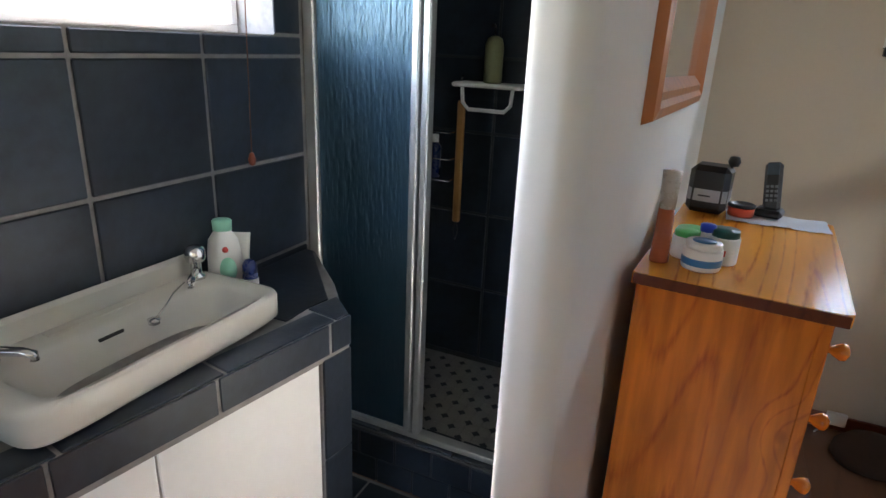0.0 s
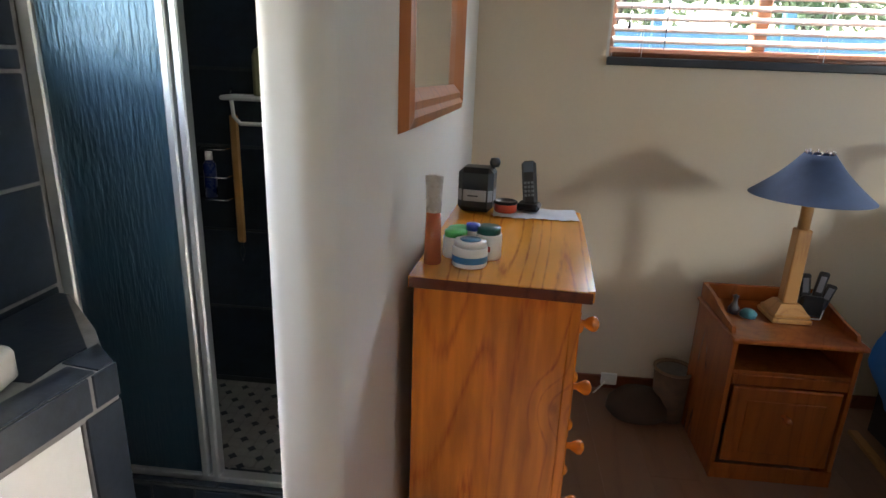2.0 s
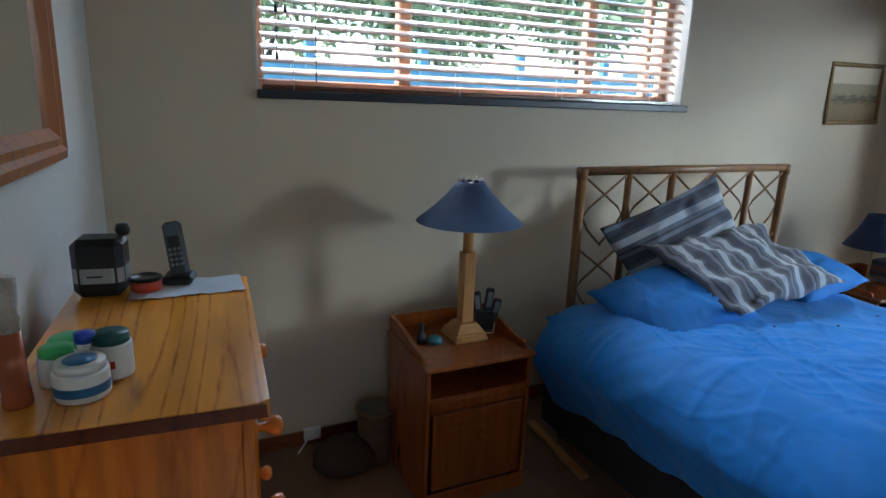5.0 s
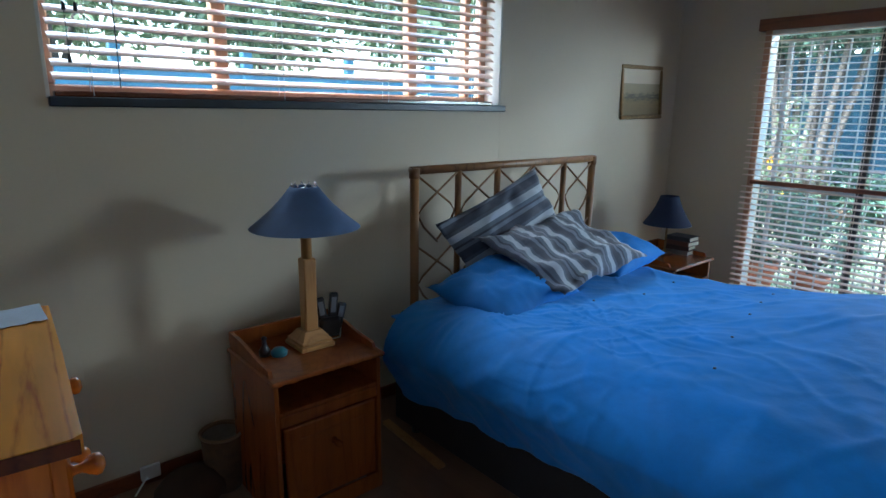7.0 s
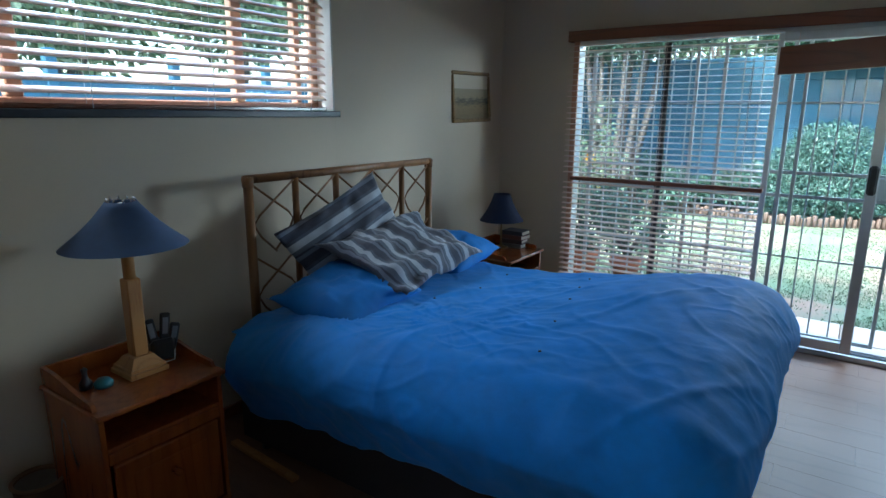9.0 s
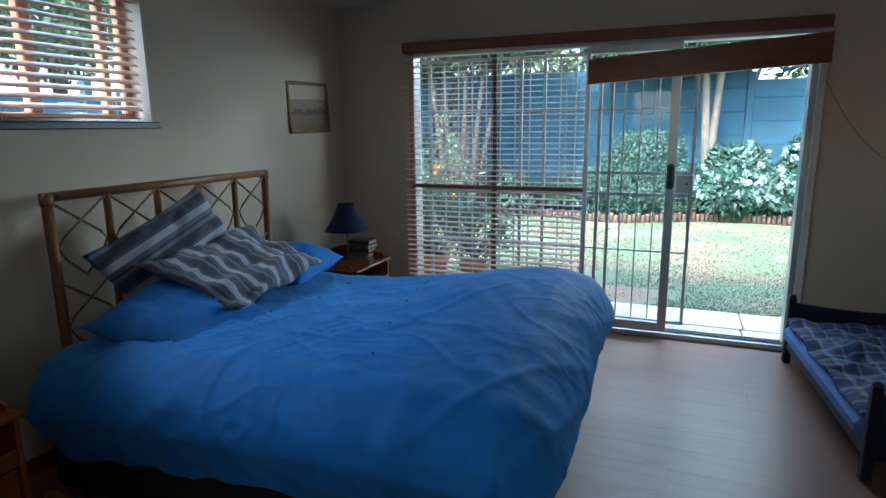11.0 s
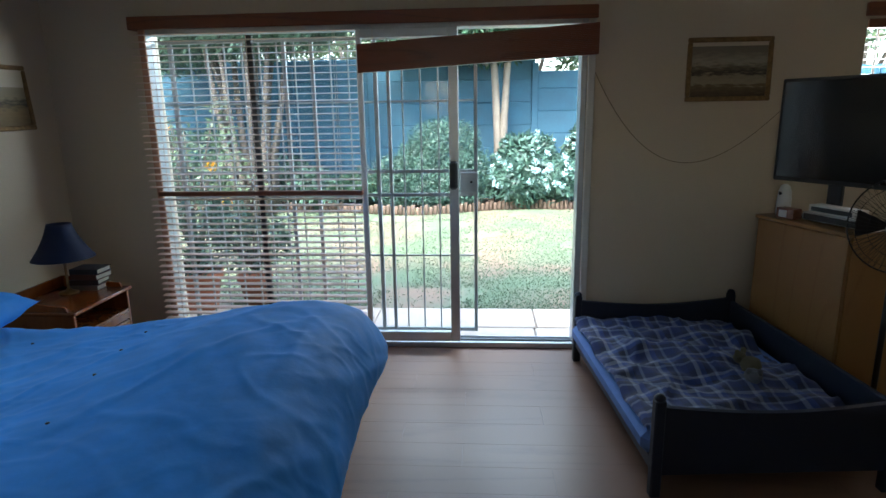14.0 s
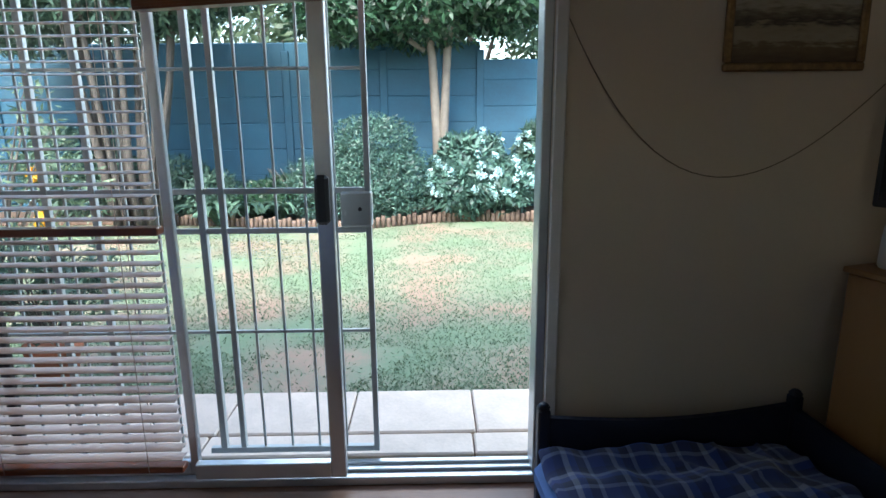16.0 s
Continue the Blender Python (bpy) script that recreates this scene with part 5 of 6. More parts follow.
    for i in range(3):
        for j in range(5):
            a, b = BX + 0.01 + i * 0.26, 1.22 + j * 0.325
            part("tile", box(bmnew(), a, a + 0.252, b, b + 0.315, 0.002, 0.008, 0.002), SLATE, bf)
    # shower screen
    s = thing("shower_screen", pose(0, 2.90, 0), "white-framed shower screen with a fixed reeded frosted pane and open doorway", "shower screen")
    Z0, Z1 = 0.213, 2.15
    for x0, x1, nm in ((BX + 0.004, BX + 0.045, "frame"), (-1.327, -1.302, "frame"), (-1.292, -1.268, "door_stile")):
        part(nm, box(bmnew(), x0, x1, -0.02, 0.02, Z0, Z1, 0.005), ALU, s)
    part("frame", box(bmnew(), BX + 0.045, -0.747, -0.02, 0.02, Z1 - 0.03, Z1, 0.004), ALU, s)
    part("bottom_track", box(bmnew(), BX + 0.045, -0.747, -0.02, 0.02, Z0, Z0 + 0.022, 0.003), ALU, s)
    part("frosted_pane", box(bmnew(), BX + 0.045, -1.327, -0.004, 0.002, Z0 + 0.022, Z1 - 0.03, 0.0005), FROST, s, "reeded frosted blue-grey glass")
    part("door_pane", box(bmnew(), -1.66, -1.292, 0.010, 0.014, Z0 + 0.03, Z1 - 0.04, 0.0005), FROST, s, "frosted sliding pane slid behind the fixed one")
    # vanity counter: its front stands a little askew
    v = thing("vanity_counter", pose(-1.292, 2.515, 0, 0, 0, -9), "built-in counter faced with dark slate tiles and white cupboard doors", "vanity", kind="structure")
    ca, sa = math.cos(radians(9)), math.sin(radians(9))

    def loc(x, y):
        dx, dy = x + 1.292, y - 2.515
        return (dx * ca - dy * sa, dx * sa + dy * ca)

    ends = [loc(-1.44, 2.66), loc(-1.66, 2.86), loc(BX + 0.001, 2.86), loc(BX + 0.001, 2.42)]
    part("counter_bed", prism(bmnew(), [(-0.02, -0.002), ends[0], ends[1], ends[2], ends[3]], CT - 0.10, CT - 0.004), GROUT, v)
    part("counter_bed", box(bmnew(), -0.25, 0.003, -1.3, -0.004, CT - 0.10, CT - 0.004, 0.001), GROUT, v)
    ys = [-1.30, -1.01, -0.69, -0.37, -0.05]
    for a, b in zip(ys, ys[1:]):
        part("tile", box(bmnew(), -0.075, 0.0, a + 0.004, b - 0.004, CT - 0.008, CT, 0.002), SLATE, v)
        part("edge_tile", box(bmnew(), -0.001, 0.007, a - 0.02, b - 0.028, CT - 0.085, CT - 0.004, 0.002), SLATE, v)
    part("tile", prism(bmnew(), [loc(-1.40, 2.40), (-0.105, -0.046), (-0.105, 0.03), loc(-1.664, 2.852), loc(BX + 0.004, 2.852), loc(BX + 0.004, 2.40)], CT - 0.008, CT), SLATE, v)
    part("tile", prism(bmnew(), [(-0.097, -0.046), (0.0, -0.046), (0.0, -0.004), (-0.097, 0.055)], CT - 0.008, CT), SLATE, v)
    part("edge_tile", box(bmnew(), -0.001, 0.007, -0.068, 0.0, CT - 0.085, CT - 0.004, 0.002), SLATE, v)
    part("end_tile", box(bmnew(), -0.10, 0.0, -0.003, 0.003, CT - 0.085, CT - 0.009, 0.002), SLATE, v)
    part("pier", box(bmnew(), -0.13, -0.002, -0.10, -0.004, 0.0, CT - 0.1, 0.003), GROUT, v)
    for z0, z1 in ((0.01, 0.18), (0.185, 0.44), (0.445, CT - 0.095)):
        part("pier_tile", box(bmnew(), -0.002, 0.006, -0.098, 0.0, z0, z1, 0.002), SLATE, v)
        part("pier_tile", box(bmnew(), -0.13, -0.003, -0.004, 0.004, z0, z1, 0.002), SLATE, v)
    for a, b in ((-1.30, -0.955), (-0.95, -0.535), (-0.53, -0.105)):
        part("door", box(bmnew(), -0.02, -0.004, a, b, 0.06, CT - 0.09, 0.003), WHITE, v, "plain white cupboard door")
    # basin: oblong bowl with raised back
    b = thing("wash_basin", pose(BX + 0.002, 1.797, CT + 0.004, 0, 0, 0), "ivory ceramic inset wash basin with two chrome taps", "basin")
    W, L, H = 0.290, 0.618, 0.074
    n = 48
    def ring(cx, cy, rx, ry, z, e=5.0):
        out = []
        for i in range(n):
            a = 2 * math.pi * i / n
            c, s2 = math.cos(a), math.sin(a)
            out.append((cx + rx * math.copysign(abs(c) ** (2 / e), c), cy + ry * math.copysign(abs(s2) ** (2 / e), s2), z))
        return out
    bm = bmnew()
    cy = L / 2
    rs = [ring(W / 2, cy, W / 2 - 0.012, L / 2 - 0.012, 0.0, 9), ring(W / 2, cy, W / 2, L / 2, 0.012, 9), ring(W / 2, cy, W / 2, L / 2, H - 0.012, 9), ring(W / 2, cy, W / 2 - 0.004, L / 2 - 0.004, H - 0.003, 9),
          ring(W / 2, cy, W / 2 - 0.014, L / 2 - 0.014, H, 9), ring(0.187, cy, 0.105, 0.258, H, 4.5), ring(0.187, cy, 0.097, 0.25, H - 0.012, 4.2), ring(0.188, cy, 0.082, 0.225, H - 0.06, 3.8), ring(0.185, cy, 0.062, 0.17, H - 0.10, 3), ring(0.185, cy, 0.040, 0.09, H - 0.125, 2.4), ring(0.185, cy, 0.02, 0.02, H - 0.13, 2)]
    rv = [[bm.verts.new(p) for p in r] for r in rs]
    for a, c in zip(rv, rv[1:]):
        for i in range(n):
            j = (i + 1) % n
            bm.faces.new((a[i], a[j], c[j], c[i])).smooth = True
    bm.faces.new(rv[-1])
    part("bowl", bm, CERAMIC, b)
    part("upstand", box(bmnew(), 0.0, 0.022, 0.004, L - 0.004, H - 0.01, H + 0.052, 0.009), CERAMIC, b)
    part("soap_dish", box(bmnew(), 0.032, 0.056, 0.19, 0.40, H - 0.001, H + 0.003, 0.0015), CERAMIC, b)
    part("overflow", box(bmnew(), 0.091, 0.098, 0.26, 0.32, H - 0.035, H - 0.026, 0.002), BLACK, b)
    part("waste", lathe(bmnew(), [(0, 0.004), (0.018, 0.003), (0.022, 0.0)], 18, (0.185, cy, H - 0.13)), CHROME, b, smooth=True)
    for y, aim in ((0.075, 0.45), (L - 0.055, -0.9)):
        t = part("tap", lathe(bmnew(), [(0, 0), (0.022, 0), (0.02, 0.008), (0.013, 0.014), (0.013, 0.04), (0.022, 0.046), (0.025, 0.055), (0.024, 0.075), (0.018, 0.082), (0, 0.084)], 16, (0.055, y, H)), CHROME, b, smooth=True)
        x1, y1 = 0.055 + 0.09 * math.cos(aim), y + 0.09 * math.sin(aim)
        part("spout", pipe(bmnew(), [(0.055, y, H + 0.018), (0.055 + 0.03 * math.cos(aim), y + 0.03 * math.sin(aim), H + 0.026), (0.055 + 0.07 * math.cos(aim), y + 0.07 * math.sin(aim), H + 0.026), (x1, y1, H + 0.022), (x1, y1, H + 0.01)], [0.011, 0.010, 0.009, 0.009, 0.008], 10), CHROME, t)
    chain = [(0.06, L - 0.10, H + 0.004), (0.09, L - 0.16, H + 0.003), (0.115, L - 0.20, H - 0.003), (0.125, L - 0.24, H - 0.02)]
    part("plug_chain", pipe(bmnew(), chain, 0.0022, 6), CHROME, b)
    part("plug", lathe(bmnew(), [(0, -0.006), (0.012, -0.006), (0.014, 0.005), (0, 0.008)], 12, (0.125, L - 0.245, H - 0.024)), CHROME, b, smooth=True)
    # toiletries
    p = thing("powder_bottle", pose(-1.640, 2.452, CT, 0, 0, 35) @ Matrix.Diagonal((1.1, 1.1, 1.14, 1)), "white powder bottle with a pale green cap", "bottle")
    part("body", lathe(bmnew(), [(0, 0), (0.032, 0), (0.035, 0.008), (0.034, 0.10), (0.030, 0.135), (0.018, 0.155), (0.015, 0.16), (0, 0.16)], 24, sx=1.15, sy=0.75), PLASTIC_W, p, smooth=True)
    MINT = mat("mint_plastic", (0.28, 0.62, 0.46), 0.4, var=0.03)
    part("cap", lathe(bmnew(), [(0.0, 0.158), (0.02, 0.158), (0.021, 0.18), (0.017, 0.184), (0, 0.184)], 20, sx=1.1, sy=0.85), MINT, p, smooth=True)
    part("label", lathe(bmnew(), [(0, 0), (0.023, 0), (0.023, 0.001), (0, 0.001)], 20, sx=0.85, sy=1.3), MINT, p, "pale green oval label").matrix_basis = pose(0.012, -0.0262, 0.07, 90, 0, 4)
    part("badge", lathe(bmnew(), [(0, 0), (0.007, 0), (0.007, 0.001), (0, 0.001)], 14), mat("red_print", (0.6, 0.06, 0.05), 0.5), p).matrix_basis = pose(0.008, -0.0262, 0.118, 90, 0, 4)
    q = thing("cream_tube", pose(-1.650, 2.515, CT, 0, 0, 30), "white cream tube standing on its cap", "tube")
    bm = bmnew()
    a = [bm.verts.new((0.021 * math.cos(i * math.pi / 8), 0.021 * math.sin(i * math.pi / 8), 0.02)) for i in range(16)]
    c = [bm.verts.new((0.034 * math.cos(i * math.pi / 8), 0.002 * math.sin(i * math.pi / 8), 0.155)) for i in range(16)]
    for i in range(16):
        bm.faces.new((a[i], a[(i + 1) % 16], c[(i + 1) % 16], c[i])).smooth = True
    bm.faces.new(c), bm.faces.new(a[::-1])
    part("body", bm, PLASTIC_W, q)
    part("cap", lathe(bmnew(), [(0, 0), (0.02, 0), (0.019, 0.02), (0, 0.02)], 16), PLASTIC_W, q, smooth=True)
    r = thing("roll_on", pose(-1.565, 2.462, CT), "short dark blue roll-on bottle with a pale label", "bottle")
    DB = mat("dark_blue_plastic", (0.015, 0.03, 0.13), 0.25, var=0.03)
    part("body", lathe(bmnew(), [(0, 0), (0.019, 0), (0.021, 0.01), (0.021, 0.06), (0.018, 0.075), (0, 0.076)], 20), DB, r, smooth=True)
    part("cap", lathe(bmnew(), [(0, 0.074), (0.019, 0.074), (0.019, 0.095), (0.012, 0.108), (0, 0.11)], 20), DB, r, smooth=True)
    part("label", lathe(bmnew(), [(0.0214, 0.02), (0.0216, 0.03), (0.0216, 0.055), (0.0214, 0.06)], 20), PLASTIC_W, r)
    # string with a small bead on the wall
    s = thing("light_pull", pose(BX + 0.02, 2.62, 1.17), "dark pull cord with an orange bead hanging on the tiles", "cord")
    part("cord", tube(bmnew(), (0, 0, 0.02), (0.004, 0.02, 0.9), 0.0016, seg=6), mat("brown_string", (0.12, 0.05, 0.03), 0.8), s)
    part("bead", lathe(bmnew(), [(0, -0.02), (0.009, -0.014), (0.011, 0.0), (0.006, 0.016), (0, 0.02)], 12), mat("orange_bead", (0.24, 0.05, 0.02), 0.4), s, smooth=True)
    # shower caddy, bottle, brush and rail
    c = thing("shower_shelf", pose(-1.42, 3.68, 1.34), "white plastic corner shelf with a towel bar", "shelf")
    part("tray", box(bmnew(), -0.09, 0.20, -0.12, 0.01, 0, 0.018, 0.006), PLASTIC_W, c)
    part("bar", pipe(bmnew(), [(-0.05, -0.10, 0.0), (-0.045, -0.10, -0.06), (-0.02, -0.10, -0.085), (0.13, -0.10, -0.085), (0.155, -0.10, -0.06), (0.16, -0.10, 0.0)], 0.008, 8), PLASTIC_W, c)
    d = thing("shampoo_bottle", pose(-1.36, 3.62, 1.358), "olive plastic shampoo bottle with a pump", "bottle")
    part("body", lathe(bmnew(), [(0, 0), (0.034, 0), (0.036, 0.01), (0.036, 0.14), (0.028, 0.165), (0.012, 0.175), (0, 0.176)], 20), mat("olive_plastic", (0.22, 0.23, 0.12), 0.4), d, smooth=True)
    part("pump", pipe(bmnew(), [(0, 0, 0.17), (0, 0, 0.205), (-0.0, -0.01, 0.212), (0, -0.035, 0.21)], 0.005, 8), BLACK, d)
    e = thing("back_brush", pose(-1.50, 3.66, 0.66), "long pale wooden back brush hanging on the tiles", "brush")
    part("handle", box(bmnew(), -0.018, 0.018, -0.016, 0.0, 0.1, 0.62, 0.008), OAK, e)
    part("hook", pipe(bmnew(), [(0, -0.004, 0.72), (0, -0.02, 0.71), (0, -0.02, 0.64), (0, -0.01, 0.61)], 0.004, 6), CHROME, e)
    part("loop", pipe(bmnew(), [(0, -0.01, 0.11), (0.012, -0.01, 0.06), (0.0, -0.01, 0.02), (-0.012, -0.01, 0.06), (0, -0.01, 0.11)], 0.002, 6), BLACK, e)
    f = thing("wire_rack", pose(-1.58, 3.66, 0.95), "small chrome wire rack with bottles in the shower", "rack")
    for k, z in enumerate((0.0, 0.09, 0.2)):
        part("wire", pipe(bmnew(), [(-0.07, 0, z), (-0.07, -0.07, z), (0.06, -0.07, z), (0.06, 0, z)], 0.003, 6), CHROME, f)
    h = thing("shower_bottle", pose(-1.60, 3.625, 0.956), "small dark bottle with a white cap in the rack", "bottle")
    part("body", lathe(bmnew(), [(0, 0), (0.024, 0), (0.025, 0.13), (0.012, 0.15), (0, 0.15)], 16), DB, h, smooth=True)
    part("cap", lathe(bmnew(), [(0, 0.148), (0.014, 0.148), (0.014, 0.18), (0, 0.18)], 14), PLASTIC_W, h, smooth=True)


bathroom()


# ---- things on the chest ----
def chest_things():
    Z = 1.1
    def jar(name, x, y, r, h, body, lid, label, lidh=0.012):
        t = thing(name, pose(x, y, Z), label, "jar")
        part("body", lathe(bmnew(), [(0, 0), (r * 0.95, 0), (r, 0.004), (r, h - 0.004), (r * 0.96, h), (0, h)], 28), body, t, smooth=True)
        part("lid", lathe(bmnew(), [(0, h - 0.001), (r * 0.9, h - 0.001), (r * 0.9, h + lidh - 0.002), (r * 0.86, h + lidh), (0, h + lidh)], 28), lid, t, smooth=True)
        return t
    AQUA = mat("blue_print", (0.03, 0.16, 0.34), 0.35, var=0.1)
    GREEN = mat("green_plastic", (0.08, 0.46, 0.12), 0.35, var=0.05)
    DG = mat("dark_green_lid", (0.01, 0.09, 0.08), 0.3, var=0.05)
    t = jar("cream_jar", -0.505, 2.570, 0.037, 0.042, PLASTIC_W, PLASTIC_W, "wide white cream jar with a blue print")
    part("print", lathe(bmnew(), [(0.0374, 0.010), (0.0376, 0.014), (0.0376, 0.020), (0.0374, 0.024)], 28), AQUA, t)
    part("lid_print", lathe(bmnew(), [(0, 0.0542), (0.022, 0.0542), (0.022, 0.055), (0, 0.055)], 24), AQUA, t)
    t = jar("cream_jar", -0.470, 2.628, 0.030, 0.055, PLASTIC_W, DG, "tall white jar with a dark green lid", 0.014)
    part("print", box(bmnew(), -0.004, 0.006, -0.031, -0.0295, 0.02, 0.032, 0.0004), mat("red_mark", (0.6, 0.04, 0.03), 0.5), t)
    jar("salve_tub", -0.541, 2.625, 0.026, 0.045, PLASTIC_W, GREEN, "small white tub with a bright green lid")
    jar("small_jar", -0.532, 2.690, 0.035, 0.035, mat("clear_green", (0.25, 0.45, 0.3), 0.2), GREEN, "low jar with a green lid", 0.01)
    t = thing("small_blue_jar", pose(-0.503, 2.625, Z), "small blue-capped bottle between the jars", "bottle")
    part("body", lathe(bmnew(), [(0, 0), (0.012, 0), (0.012, 0.06), (0, 0.062)], 14), PLASTIC_W, t, smooth=True)
    part("cap", lathe(bmnew(), [(0, 0.06), (0.015, 0.06), (0.015, 0.074), (0, 0.076)], 14), mat("cobalt_cap", (0.01, 0.05, 0.45), 0.3), t, smooth=True)
    t = thing("perfume_bottle", pose(-0.583, 2.566, Z, 0, 0, 5), "tall slim bottle with amber contents and a clear cap", "bottle")
    part("body", lathe(bmnew(), [(0, 0), (0.018, 0), (0.019, 0.004), (0.017, 0.05), (0.0155, 0.11), (0, 0.11)], 18), mat("amber_bottle", (0.36, 0.09, 0.035), 0.2, var=0.1), t, smooth=True)
    part("cap", lathe(bmnew(), [(0, 0.109), (0.0155, 0.109), (0.017, 0.15), (0.0185, 0.183), (0, 0.185)], 18), mat("milky_cap", (0.42, 0.38, 0.34), 0.25), t, smooth=True)
    # black camera with grey band
    t = thing("camera_pouch", pose(-0.515, 3.068, Z, 0, 0, -8), "small black rounded speaker with a grey label band", "speaker")
    part("body", box(bmnew(), -0.05, 0.05, -0.042, 0.042, 0, 0.125, 0.014), BLACK, t)
    part("band", prism(bmnew(), [(sx * (0.027 + 0.0245 * math.cos(a)), sy * (0.019 + 0.0245 * math.sin(a))) for sx, sy, ang in ((1, 1, (0, 30, 60, 90)), (-1, 1, (90, 60, 30, 0)), (-1, -1, (0, 30, 60, 90)), (1, -1, (90, 60, 30, 0))) for a in map(radians, ang)], 0.032, 0.064), mat("grey_label", (0.35, 0.36, 0.38), 0.6), t)
    part("writing", box(bmnew(), -0.02, 0.01, -0.0442, -0.0433, 0.045, 0.049, 0.0003), BLACK, t)
    part("knob", lathe(bmnew(), [(0, -0.014), (0.012, -0.012), (0.016, 0.0), (0.012, 0.012), (0, 0.014)], 14, (0.045, 0.01, 0.137)), BLACK, t, smooth=True)
    part("stem", tube(bmnew(), (0.03, 0.01, 0.10), (0.043, 0.01, 0.13), 0.006, seg=8), BLACK, t)
    # red pot
    t = thing("red_tin", pose(-0.432, 3.052, Z + 0.003), "small round red tin with a dark lid", "tin")
    part("body", lathe(bmnew(), [(0, 0), (0.03, 0), (0.032, 0.003), (0.032, 0.024), (0, 0.024)], 24), mat("red_tin", (0.6, 0.07, 0.03), 0.3), t, smooth=True)
    part("lid", lathe(bmnew(), [(0.032, 0.024), (0.034, 0.024), (0.034, 0.030), (0.028, 0.032), (0.026, 0.028), (0, 0.028)], 24), BLACK, t, smooth=True)
    # cordless phone in its cradle
    t = thing("cordless_phone", pose(-0.365, 3.088, Z + 0.003, 0, 0, -12), "black cordless phone standing in its charging cradle", "phone")
    part("cradle", box(bmnew(), -0.034, 0.034, -0.03, 0.035, 0, 0.02, 0.007), BLACK, t)
    hd = part("handset", box(bmnew(), -0.021, 0.021, -0.010, 0.012, 0.0, 0.128, 0.008), BLACK, t)
    hd.matrix_basis = pose(0.004, 0.006, 0.012, -12, -9, 0)
    part("screen", box(bmnew(), -0.014, 0.014, -0.0112, -0.0098, 0.095, 0.125, 0.0005), mat("lcd", (0.10, 0.14, 0.18), 0.2), hd)
    bm = bmnew()
    for i in range(3):
        for j in range(4):
            box(bm, -0.014 + i * 0.010, -0.007 + i * 0.010, -0.0115, -0.0098, 0.025 + j * 0.012, 0.032 + j * 0.012, 0.001)
    part("keypad", bm, mat("grey_keys", (0.2, 0.21, 0.23), 0.5), hd)
    # cloth runner
    bm = bmnew()
    nx, ny = 20, 8
    g = []
    for j in range(ny + 1):
        row = []
        for i in range(nx + 1):
            x, y = -0.465 + 0.235 * i / nx, 2.985 + 0.125 * j / ny
            if j == 0:
                y += 0.004 * math.sin(i * 2.2)
            row.append(bm.verts.new((x, y, Z + 0.0022 + 0.0012 * math.sin(x * 60) * math.sin(y * 50))))
        g.append(row)
    for j in range(ny):
        for i in range(nx):
            bm.faces.new((g[j][i], g[j][i + 1], g[j + 1][i + 1], g[j + 1][i])).smooth = True
    solid("table_runner", bm, mat("pale_lace", (0.52, 0.55, 0.58), 0.9, var=0.15, fine=300), "pale grey lace runner lying on the chest top", "runner")


chest_things()


